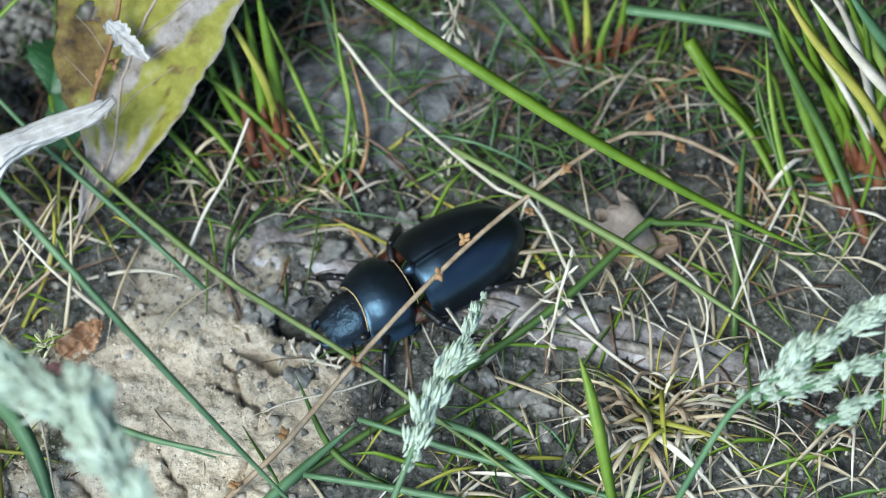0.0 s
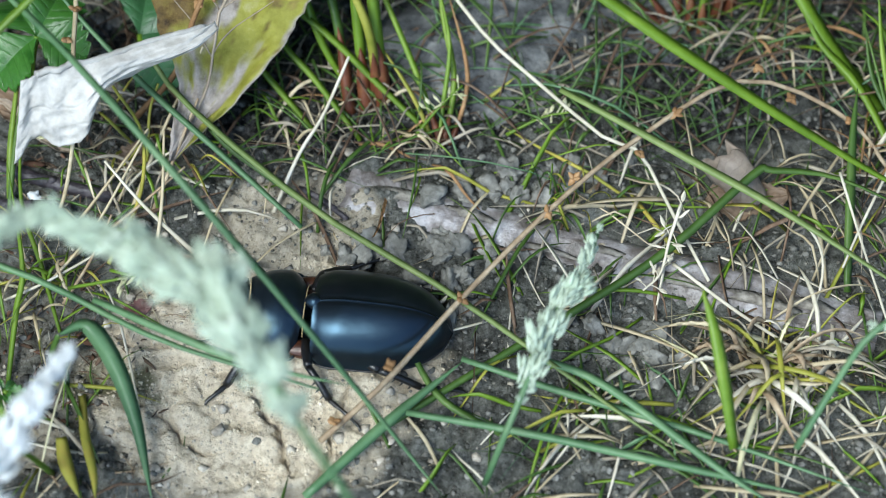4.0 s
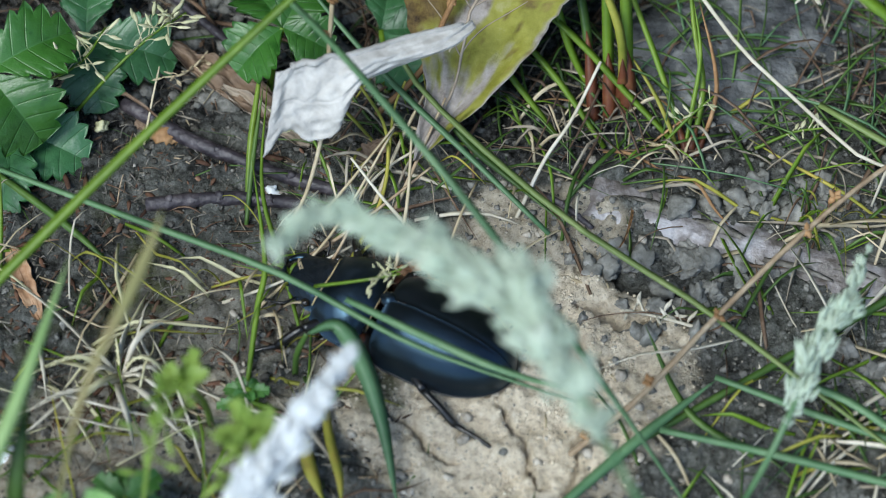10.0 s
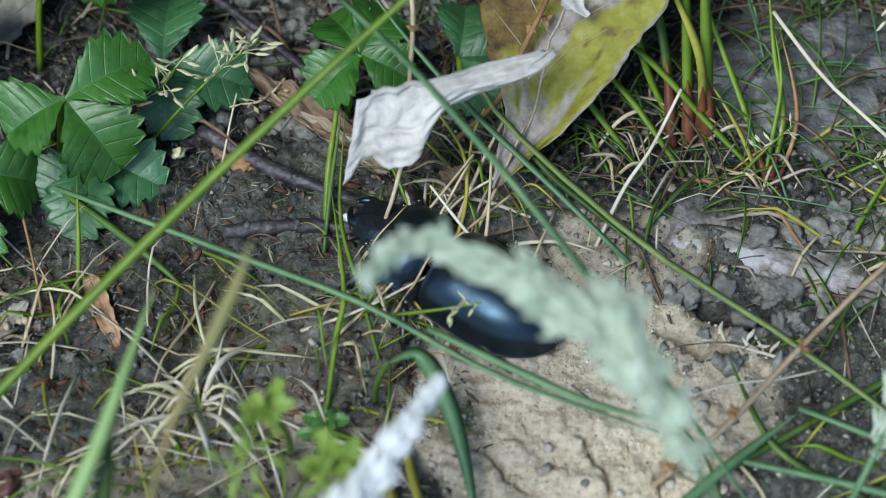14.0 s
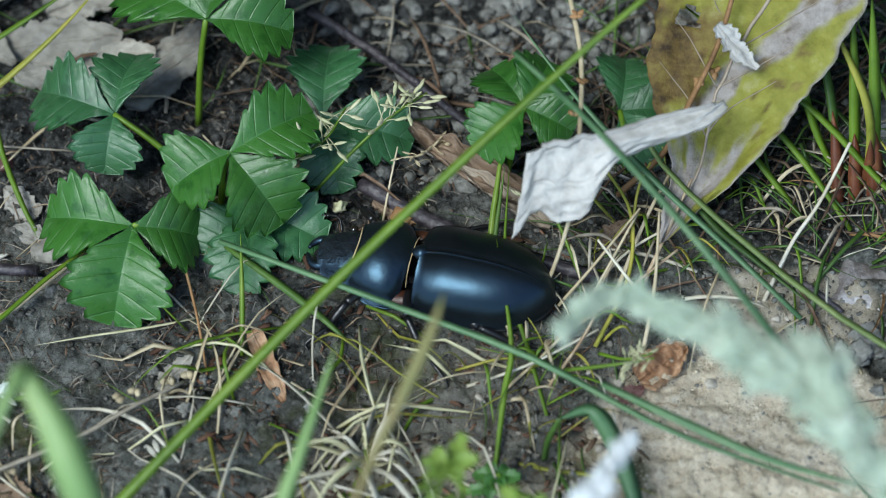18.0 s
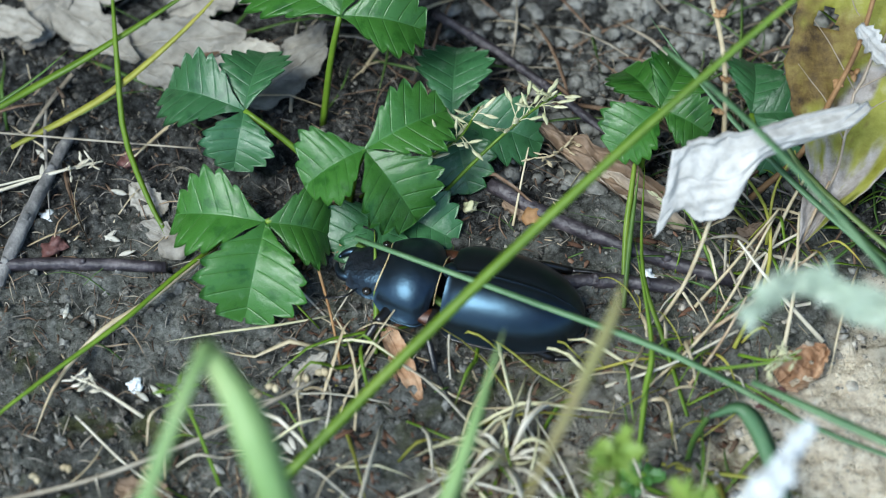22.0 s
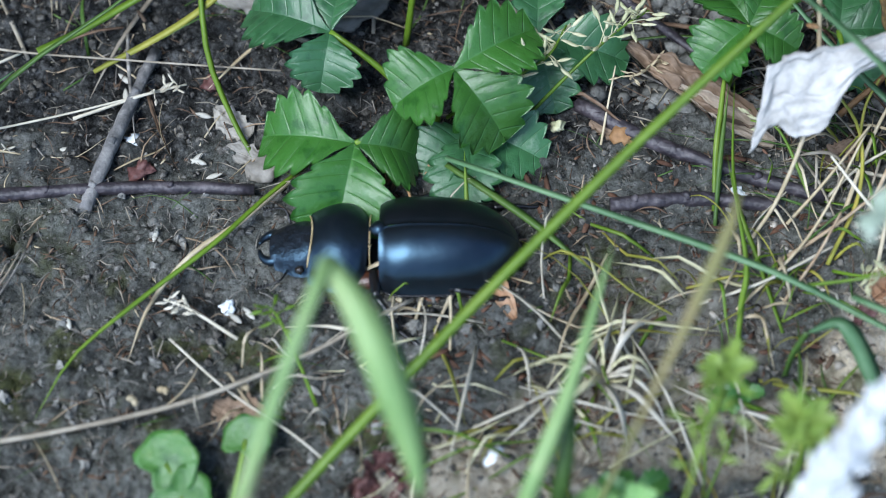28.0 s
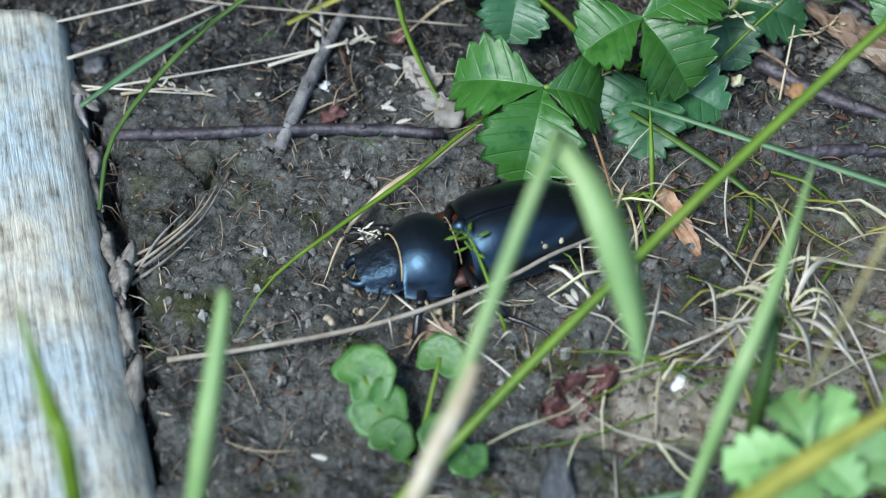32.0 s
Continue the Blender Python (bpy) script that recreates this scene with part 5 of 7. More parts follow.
# ---- bank of foliage beyond the grass: shades the far side ----
def foliage_bank():
    verts, faces = [], []
    nu, nv = 48, 28
    for i in range(nu + 1):
        for j in range(nv + 1):
            a = radians(-10 + 200 * i / nu)
            r = 420 + 70 * noise.noise(Vector((i * 0.7, j * 0.6, 2.0))) - 9 * j
            verts.append((-60 + r * math.cos(a), 60 + r * math.sin(a) * 0.9, -20 + j * 40 + 30 * noise.noise(Vector((i * 0.9, j * 0.9, 7.0)))))
    W = nv + 1
    for i in range(nu):
        for j in range(nv):
            faces.append((i * W + j, i * W + j + 1, (i + 1) * W + j + 1, (i + 1) * W + j))
    m = material("hedge", [(0.3, (0.010, 0.022, 0.006)), (0.5, (0.035, 0.07, 0.018)), (0.7, (0.075, 0.13, 0.035))], 25, 0.8, 0.8, 60, 0.2, bump_dist=0.02)
    tagged(new("backdrop_hedge", mesh("backdrop_hedge", verts, faces, m)), "dark green hedge closing the place behind", "hedge", kind="structure")


foliage_bank()


# ---- grass tufts ----
def tuft(label, blades, sheath=0.0, group="grass tufts"):
    """A tuft of blades from one root; sheath: share of each blade wrapped in a red-brown sheath."""
    o = np.array(blades[0][0][0], float)
    t = thing("grass_tuft", label, "grass", o, group)
    for pts, width, mat in blades:
        rel = [np.array(p) - o for p in pts]
        put("blade", mesh("blade", *blade_data(rel, width * 0.82, 12), mat), t)
        if sheath:
            q = curve_points(rel, 12)[: max(3, int(12 * sheath))]
            put("sheath", mesh("sheath", *blade_data(list(q - np.array((0, 0.15, -0.1)) * width), width * 1.05, 10, 0.0, 0.05, 1.0, 0.22, 0.3), REDSHEATH), t, "red-brown leaf sheath")
    return t


T_RED = "tuft of green grass with reddish sheaths at its foot"
tuft(T_RED, [([(-29.3, 18.6, 0.0), (-30.1, 28.4, 12.0), (-31.2, 37.6, 24.0)], 2.2, GREEN), ([(-26.5, 18.9, 0.0), (-27.5, 28.1, 14.0), (-28.8, 37.1, 26.0)], 2.4, GREEN), ([(-27.6, 20.0, 0.0), (-28.7, 25.1, 14.0), (-35.8, 36.9, 24.0)], 1.8, YELLOW),
    ([(-31.8, 17.8, 0.0), (-33.1, 27.8, 10.0), (-35.6, 35.2, 17.0), (-39.2, 40.0, 26.0)], 1.8, DARKGREEN)], 0.42)
tuft("tuft of thin green grass leaning apart", [([(-19.6, 13.2, 1.0), (-27.1, 19.8, 5.0), (-35.3, 26.9, 10.0), (-47.8, 35.3, 16.0), (-57.9, 42.5, 20.0)], 1.4, GREEN), ([(-37.2, 14.1, 1.0), (-42.4, 19.5, 5.0), (-49.7, 26.6, 10.0), (-61.0, 36.5, 15.0)], 1.3, GREEN),
    ([(-30.4, 12.5, 1.0), (-36.9, 20.6, 6.0), (-41.8, 25.5, 9.0), (-47.4, 31.1, 12.0)], 1.3, GREEN), ([(-31.9, 21.9, 2.0), (-35.6, 26.1, 8.0), (-38.9, 33.0, 16.0), (-41.7, 39.5, 24.0)], 1.6, GREEN)])
tuft("small tuft with one brown curled blade", [([(-17.7, 11.5, 0.0), (-15.5, 19.9, 5.0), (-16.8, 29.6, 10.0), (-17.7, 40.7, 16.0)], 1.2, GREEN), ([(-17.7, 11.0, 0.0), (-21.5, 21.9, 6.0), (-26.0, 32.3, 12.0), (-30.1, 40.4, 18.0)], 1.2, GREEN),
    ([(-16.6, 11.4, 0.0), (-13.7, 18.3, 4.0), (-13.7, 23.8, 7.0), (-15.9, 33.1, 11.0)], 0.9, BROWN), ([(-15.0, 16.4, 0.0), (-10.2, 18.6, 2.0), (-5.4, 21.5, 4.0)], 0.9, YELLOW), ([(-18.8, 10.6, 0.0), (-20.7, 15.3, 3.0), (-23.4, 20.0, 6.0), (-28.3, 28.6, 8.0)], 0.9, YELLOW), ([(-18.4, 11.4, 0.0), (-17.4, 16.5, 4.0), (-16.0, 23.9, 9.0), (-17.0, 30.9, 13.0)], 0.9, GREEN)], 0.18)
tuft(T_RED, [([(21.3, 32.5, 0.0), (20.4, 36.9, 7.0), (18.3, 41.1, 14.0)], 1.8, GREEN), ([(22.9, 31.8, 0.0), (23.0, 35.6, 7.0), (22.8, 40.7, 14.0)], 1.8, YELLOW), ([(20.2, 32.6, 0.0), (15.7, 35.7, 6.0), (10.6, 40.3, 13.0)], 1.4, GREEN),
    ([(19.2, 32.1, 0.0), (13.0, 35.5, 5.0), (7.0, 42.1, 9.0)], 1.2, DARKGREEN), ([(24.7, 31.1, 0.0), (25.2, 33.9, 6.0), (28.7, 39.4, 12.0)], 1.6, GREEN)], 0.5)
tuft(T_RED, [([(27.3, 34.2, 0.0), (28.7, 36.8, 6.0), (29.7, 40.4, 12.0)], 1.8, GREEN), ([(29.2, 34.5, 0.0), (31.4, 36.6, 6.0), (35.9, 38.8, 12.0)], 1.6, DARKGREEN)], 0.6)
tuft(T_RED, [([(62.4, 10.7, 0.0), (61.4, 16.9, 10.0), (56.1, 23.6, 20.0), (51.6, 28.9, 28.0)], 2.0, GREEN), ([(64.1, 10.0, 0.0), (60.9, 15.5, 9.0), (54.5, 21.5, 17.0), (47.4, 28.9, 27.0)], 1.8, GREEN), ([(60.5, 10.3, 0.0), (56.0, 17.5, 8.0), (52.0, 23.9, 15.0), (47.3, 30.2, 22.0)], 1.6, GREEN),
    ([(65.3, 8.9, 0.0), (65.3, 16.6, 10.0), (61.1, 23.9, 22.0), (56.6, 28.5, 28.0)], 1.8, PALESTRAW), ([(61.3, 9.2, 0.0), (53.3, 14.3, 5.0), (50.8, 21.3, 11.0), (46.9, 24.0, 14.0)], 1.2, GREEN), ([(63.2, 10.1, 0.0), (67.3, 17.0, 9.0), (72.5, 25.5, 18.0)], 1.8, GREEN),
    ([(59.4, 8.4, 0.0), (52.6, 8.8, 4.0), (48.5, 15.1, 8.0), (47.7, 22.0, 12.0)], 1.4, DARKGREEN), ([(64.7, 8.0, 0.0), (69.6, 13.3, 8.0), (75.9, 20.5, 14.0)], 1.8, YELLOW)], 0.3)
tuft("dense tuft of broad bright grass with red-brown feet", [([(63.1, 10.9, 0.5), (58.9, 18.2, 10.0), (53.0, 27.4, 24.0)], 2.4, GREEN),
    ([(60.9, 2.0, 0.5), (55.1, 16.0, 9.0), (50.4, 30.0, 22.0)], 2.6, GREEN),
    ([(66.6, 6.6, 0.5), (62.2, 18.8, 12.0), (54.7, 29.0, 26.0)], 2.6, GREEN),
    ([(63.3, -3.1, 0.5), (58.4, 10.2, 8.0), (52.2, 20.3, 16.0), (47.9, 27.8, 24.0)], 2.1, DARKGREEN),
    ([(69.1, 14.7, 4.0), (64.7, 22.3, 16.0), (60.5, 27.5, 26.0)], 2.4, GREEN),
    ([(69.5, 18.4, 10.0), (63.7, 25.0, 20.0), (59.8, 28.6, 26.0)], 2.6, YELLOWGREEN),
    ([(68.3, 7.7, 2.0), (60.7, 16.7, 14.0), (55.6, 23.6, 20.0), (51.3, 27.9, 25.0)], 1.5, PALESTRAW),
    ([(64.4, 9.8, 0.5), (65.2, 18.6, 12.0), (63.2, 26.9, 25.0)], 2.0, GREEN)], 0.07)
grass_blade("broad green blade cut off square at its tip", [(50.4, 12.7, 2.0), (45.1, 18.6, 6.0), (40.9, 23.8, 10.0), (38.0, 28.2, 13.0)], 2.4, GREEN, blunt=True, base=1)
tuft("stiff green blades with a cut tip", [([(53.5, -1.2, 0.0), (46.9, 14.3, 6.0), (41.2, 21.2, 9.0), (37.8, 27.8, 13.0)], 1.7, GREEN), ([(55.1, -2.3, 0.0), (51.3, 7.8, 6.0), (49.8, 17.3, 11.0), (49.4, 26.0, 17.0)], 1.4, GREEN), ([(51.6, -2.0, 0.0), (51.2, 4.9, 4.0), (47.3, 23.5, 13.0)], 1.1, DARKGREEN)])
grass_blade("pale stout blade with a white cut end", [(55.1, 24.6, 16.0), (47.6, 27.8, 16.0), (38.2, 30.5, 16.0), (28.5, 32.8, 16.0)], 1.7, TEAL, blunt=True, base=1)
grass_blade("bright blade arching out of the tuft", [(69.8, 1.3, 10.0), (62.0, 11.1, 20.0), (54.6, 18.9, 26.0), (49.5, 27.8, 30.0)], 1.8, YELLOW, base=1)
grass_blade("bright blade arching out of the tuft", [(72.1, 8.7, 14.0), (62.6, 13.6, 24.0), (52.9, 24.2, 32.0)], 1.9, PALESTRAW, base=1)
grass_blade("bright blade arching out of the tuft", [(72.3, 14.4, 18.0), (64.7, 18.1, 26.0), (58.9, 24.6, 32.0)], 2.1, TEAL, base=1)
grass_blade("green blade standing upright in the grass", [(40.7, -17.6, 0.0), (41.8, -8.1, 4.0), (43.6, 4.4, 8.0), (45.3, 12.2, 10.0)], 1.5, DARKGREEN)
grass_blade("broad green blade upright, out of focus", [(18.7, -46.5, 10.0), (17.5, -39.3, 16.0), (16.4, -33.0, 20.0), (15.2, -27.8, 22.0)], 1.9, GREEN)
grass_blade("green blade lying in the tangle", [(-12.4, -38.9, 2.0), (-21.2, -32.4, 3.0), (-26.5, -20.1, 5.0)], 1.1, DARKGREEN)
grass_blade("teal blade low over the clay", [(-68.2, -21.9, 16.0), (-58.1, -27.9, 17.0), (-46.7, -33.5, 17.0), (-33.2, -37.1, 16.0)], 1.2, TEAL)
grass_blade("short green blade among the stems", [(-82.4, -26.7, 1.0), (-81.2, -16.4, 4.0), (-80.3, -10.0, 6.0), (-82.5, 5.1, 10.0)], 0.9, GREEN)
grass_blade("thin green stem beside the pale leaf", [(-83.7, 1.5, 1.0), (-83.3, 9.7, 5.0), (-82.5, 15.6, 8.0), (-81.0, 27.0, 12.0)], 1.0, GREEN)
grass_blade("thin bright stem beside the pale leaf", [(-75.3, -18.7, 1.0), (-78.0, -8.9, 3.0), (-81.2, 2.4, 6.0), (-80.7, 18.5, 10.0)], 0.7, GREEN)
grass_blade("thin bright stem beside the pale leaf", [(-83.7, -1.0, 1.0), (-82.8, 8.1, 5.0), (-81.4, 18.3, 9.0)], 0.8, DARKGREEN)
grass_blade("thin green stem rising through the leaves", [(-118.9, -9.3, 1.0), (-119.1, -1.8, 4.0), (-119.6, 7.2, 8.0)], 0.8, GREEN)
grass_blade("long green blade beside the yellow leaf", [(-39.6, -5.7, 6.0), (-50.8, 5.5, 9.0), (-61.7, 16.0, 12.0), (-72.0, 27.2, 16.0), (-80.1, 37.6, 20.0)], 1.0, TEAL)
grass_blade("dark green blade under the yellow leaf", [(-56.5, 16.8, 8.0), (-51.1, 10.0, 6.0), (-45.2, 5.3, 4.0), (-37.1, -2.0, 3.0)], 1.1, DARKGREEN)
grass_blade("yellow-green blade sweeping over the bare soil", [(-141.3, 9.3, 3.0), (-148.1, 1.6, 4.0), (-154.6, -6.9, 5.0), (-164.3, -15.6, 4.0), (-172.9, -24.2, 3.0), (-177.6, -33.2, 1.0)], 0.75, GREEN)
grass_blade("dry blade sweeping over the bare soil", [(-143.0, 7.9, 2.0), (-151.2, -1.7, 3.0), (-158.0, -7.5, 3.0), (-163.4, -15.3, 2.0), (-165.8, -23.9, 1.0)], 0.8, STRAW)
grass_blade("broad green blade sloping over the bare soil", [(-184.0, 26.5, 6.0), (-177.4, 29.8, 7.0), (-171.0, 33.9, 8.0), (-164.3, 37.3, 10.0), (-152.5, 45.0, 13.0), (-144.0, 50.5, 16.0)], 1.15, GREEN, base=1)
grass_blade("green blade sloping over the bare soil", [(-199.6, -12.6, 3.0), (-199.0, -1.9, 6.0), (-192.6, 9.1, 9.0), (-184.1, 18.4, 12.0), (-171.1, 26.9, 16.0), (-165.4, 31.8, 18.0)], 0.85, DARKGREEN)
grass_blade("pale green blade sloping over the bare soil", [(-203.9, 1.9, 9.0), (-194.8, 9.6, 11.0), (-184.7, 17.6, 13.0)], 1.0, TEAL)
grass_blade("yellow-green blade pale at its foot, over the soil", [(-176.1, 25.8, 2.0), (-173.1, 27.0, 3.0), (-166.3, 29.0, 6.0), (-160.5, 32.1, 8.0), (-154.0, 36.6, 11.0), (-147.8, 41.9, 14.0), (-141.2, 49.6, 17.0)], 1.1, YELLOW, base=0.6)
grass_blade("fine green blade curving down to the soil", [(-150.8, 10.7, 1.0), (-154.0, 16.0, 3.0), (-158.2, 25.6, 6.0), (-159.9, 36.5, 11.0), (-161.1, 45.2, 14.0), (-162.0, 52.6, 16.0)], 0.9, GREEN)
grass_blade("green and yellow blade by the pod stem", [(-71.8, -28.4, 1.0), (-70.6, -36.8, 4.0), (-69.1, -43.1, 5.0), (-68.7, -47.1, 5.0)], 1.4, YELLOW)
grass_blade("yellow blade in the foreground, out of focus", [(-112.9, -82.4, 44.0), (-105.9, -77.8, 46.0), (-98.4, -73.3, 48.0), (-89.0, -67.9, 50.0)], 2.6, YELLOW, base=1)
grass_blade("pale dry blade at the bent grass, out of focus", [(-147.6, -85.2, 44.0), (-144.4, -78.5, 48.0), (-141.2, -71.3, 50.0), (-139.1, -64.0, 52.0)], 2.2, STRAW)
grass_blade("blue-green blade in the near grass", [(-127.7, -65.2, 12.0), (-119.8, -64.0, 14.0), (-111.6, -62.2, 15.0)], 1.1, TEAL)


# ---- dry rosettes and stalks ----
def rosette(label, centre, count, reach, seed, mats, lift=7.0, loose=4.0):
    t = thing("dry_rosette", label, "grass", centre, "dry rosettes")
    r = random.Random(seed)
    for k in range(count):
        a = 2 * math.pi * (k + r.random() * (0.8 if loose < 1 else 6)) / count
        L = reach * (0.4 + 0.75 * r.random())
        bend = r.uniform(-0.7, 0.7) if loose >= 1 else r.uniform(-1.1, 1.1)
        x, y = (r.gauss(0, 0.4), r.gauss(0, 0.4)) if loose < 1 else (r.gauss(0, reach * 0.1 * loose), r.gauss(0, reach * 0.1 * loose))
        pts = [(x, y, 0.6)]
        for g in (1, 2, 3):
            aa = a + bend * g / 3 * (1 if g < 3 else r.uniform(0.2, 1.6))
            x, y = x + math.cos(aa) * L / 3, y + math.sin(aa) * L / 3
            pts.append((x, y, max(0.7, lift * math.sin(math.pi * (0.12 + 0.27 * g)) * r.uniform(0.4, 1.0))))
        put("blade", mesh("blade", *blade_data(pts, r.uniform(0.6, 1.05) if loose < 1 else r.uniform(0.35, 0.95) if loose < 3 else r.uniform(0.2, 0.6), 10, r.uniform(-2, 2), fold=0.3, thick=0.03), mats[k % len(mats)]), t)
    return t


rosette("dried rosette of straw-coloured grass blades on the soil", ((-100.4, -26.6, 0.5)), 19, 15, 4, (PALESTRAW, CREAMY, PALESTRAW), 6, 0.6)
rosette("tangled clump of dry straw grass", (26.2, -30.3, 0.8), 58, 17, 8, (STRAW, CREAMY, TAN, PALESTRAW, TAN, YELLOW, DULLSTRAW), 8, 2.0)
rosette("small clump of dry grass by the straw", ((50.0, -36.9, 0.5)), 26, 14, 9, (STRAW, PALESTRAW, GREEN), 6)
rosette("small dry clump by the creeping stem", ((-147.0, -30.5, 0.5)), 12, 9, 12, (STRAW, PALESTRAW, GREEN), 5)
rosette("dry clump at the foot of the red tuft", ((-22.4, 11.6, 0.5)), 26, 11, 14, (DULLSTRAW, STRAW, BROWN, GREEN), 4)
rosette("dry clump under the yellow leaf", ((-43.1, 13.3, 0.5)), 24, 13, 15, (DULLSTRAW, STRAW, STRAW, GREEN), 5)
rosette("mossy green and dry clump", ((-76.7, -11.9, 0.5)), 20, 11, 16, (GREEN, YELLOW, STRAW), 5)
rosette("dry clump by the grass tufts", ((37.3, 27.6, 0.5)), 30, 14, 17, (DULLSTRAW, STRAW, GREEN, BROWN), 5)
rosette("dry clump behind the curled leaf", ((45.7, 1.2, 0.5)), 30, 15, 18, (DULLSTRAW, STRAW, BROWN, GREEN), 5)
rosette("green clump behind the beetle's start", ((0.9, -0.2, 0.5)), 18, 8, 19, (GREEN, DARKGREEN, YELLOW), 7)
rosette("green clump between tufts", ((-0.6, 14.0, 0.5)), 16, 13, 20, (DARKGREEN, DULLSTRAW, DARKGREEN), 4)
rosette("green and dry clump beside the clay", ((4.3, -38.8, 0.5)), 26, 14, 21, (DARKGREEN, GREEN, STRAW, TEAL), 5)
rosette("dry clump by the bleached leaf", ((-63.0, 12.9, 0.5)), 28, 13, 22, (DULLSTRAW, STRAW, GREEN, YELLOW), 6)
rosette("dry clump by the curved blade", ((-76.3, -7.5, 0.5)), 18, 11, 23, (STRAW, GREEN, YELLOW), 5)

stalk("bleached stalk leaning across the grass", [(-16.9, 34.1, 13.0), (-10.3, 23.8, 11.0), (-3.7, 17.2, 9.0), (6.3, 8.0, 6.0), (11.8, 5.4, 5.0), (15.7, -5.0, 4.0), (19.9, -16.3, 3.0)], 0.5, 0.45, PALESTRAW)
stalk("bleached stalk lying in the straw", [(15.0, -13.1, 3.0), (22.7, -21.7, 4.0), (31.0, -28.3, 3.0)], 0.45, 0.4, PALESTRAW)
stalk("thin bleached stalk bent in the middle", [(40.5, -2.2, 9.0), (42.3, -13.3, 7.0), (43.9, -24.1, 6.0), (45.1, -32.5, 4.0), (40.8, -41.2, 2.0)], 0.35, 0.25, PALESTRAW)
stalk("thin bleached stalk with a bend", [(31.4, -4.8, 5.0), (35.6, -11.8, 7.0), (35.7, -18.9, 6.0), (31.0, -28.8, 2.0)], 0.35, 0.3, PALESTRAW)
stalk("thin bleached stalk in the grass", [(51.8, 4.8, 6.0), (44.1, -7.8, 5.0), (39.9, -15.1, 3.0)], 0.4, 0.3, PALESTRAW)
stalk("pale thin stalk standing on the clay", [(-66.2, -19.0, 3.0), (-64.3, -27.4, 3.0), (-62.4, -37.3, 3.0)], 0.3, 0.25, PALESTRAW)
stalk("bleached stalk lying on the bare soil", [(-210.0, 9.2, 3.0), (-192.7, 13.4, 3.0), (-177.8, 17.5, 3.0), (-162.9, 22.5, 3.0)], 0.35, 0.25, PALESTRAW)
stalk("long brown stalk lying on the bare soil", [(-211.8, 32.5, 5.0), (-190.0, 27.7, 5.0), (-170.9, 26.5, 4.0), (-147.6, 25.3, 3.0)], 0.32, 0.25, DULLSTRAW)
stalk("pale thick stalk near the log", [(-209.2, 15.8, 4.0), (-198.0, 21.3, 4.0), (-187.1, 27.8, 4.0)], 0.5, 0.35, PALESTRAW)
stalk("bleached stalk near the log", [(-219.0, 20.2, 5.0), (-208.2, 23.8, 5.0), (-195.0, 28.6, 5.0)], 0.4, 0.3, PALESTRAW)
stalk("bleached stalk near the log", [(-217.8, 11.4, 3.0), (-208.3, 11.3, 3.0), (-195.2, 10.4, 3.0), (-186.1, 10.9, 2.0)], 0.35, 0.2, PALESTRAW)
stalk("thin stalk in the soil", [(-160.3, -20.2, 1.0), (-151.6, -28.7, 2.0), (-141.8, -36.1, 3.0), (-136.3, -40.6, 2.0)], 0.3, 0.25, PALESTRAW)
stalk("dry thread-like stalk on the soil", [(-121.4, -35.7, 1.0), (-113.1, -31.9, 2.0), (-106.2, -28.4, 2.0), (-101.6, -26.9, 1.0)], 0.35, 0.3, PALESTRAW)
stalk("brown stem beside the strawberry", [(-127.8, 3.4, 4.0), (-125.3, -5.0, 3.0), (-123.3, -14.0, 1.0)], 0.35, 0.3, BROWN)
stalk("thin brown stem behind the leaf", [(-99.7, 13.2, 1.0), (-98.5, 19.3, 4.0), (-97.5, 24.0, 6.0)], 0.3, 0.2, STRAW)
for k, pts in enumerate(([(-195.4, -22.9, 1.0), (-189.9, -18.6, 2.0), (-185.3, -12.4, 2.0), (-183.2, -6.0, 1.0)], [(-194.2, -23.4, 1.0), (-189.3, -19.6, 2.4), (-184.6, -13.6, 2.4), (-182.3, -5.4, 1.0)], [(-196.3, -20.6, 1.0), (-190.9, -17.9, 1.6), (-186.3, -12.9, 1.8), (-184.7, -7.5, 1.0)], [(-193.3, -24.3, 1.0), (-188.4, -19.8, 1.6), (-184.2, -13.7, 1.4)], [(-192.8, -22.4, 1.0), (-190.5, -17.3, 2.2), (-187.0, -10.8, 1.4)])):
    stalk("frayed grey-brown root fibre by the crack in the soil", pts, 0.5, 0.2, (DULLSTRAW, GREYBARK, DULLSTRAW, GREYBARK, GREYBARK)[k])
stalk("pale stalk beside the tuft", [(-44.0, 0.1, 1.0), (-39.8, 7.7, 5.0), (-35.8, 12.8, 8.0), (-31.5, 19.8, 13.0)], 0.5, 0.4, PALESTRAW)
stalk("yellow stem by the yellow leaf", [(-62.9, 9.0, 3.0), (-62.0, 14.7, 8.0), (-60.3, 17.0, 12.0)], 0.4, 0.3, YELLOW)
stalk("yellow stem curving by the clay", [(-68.4, -8.1, 2.0), (-63.6, 1.7, 5.0), (-63.2, 11.0, 8.0), (-67.4, 18.3, 10.0)], 0.5, 0.4, YELLOW)


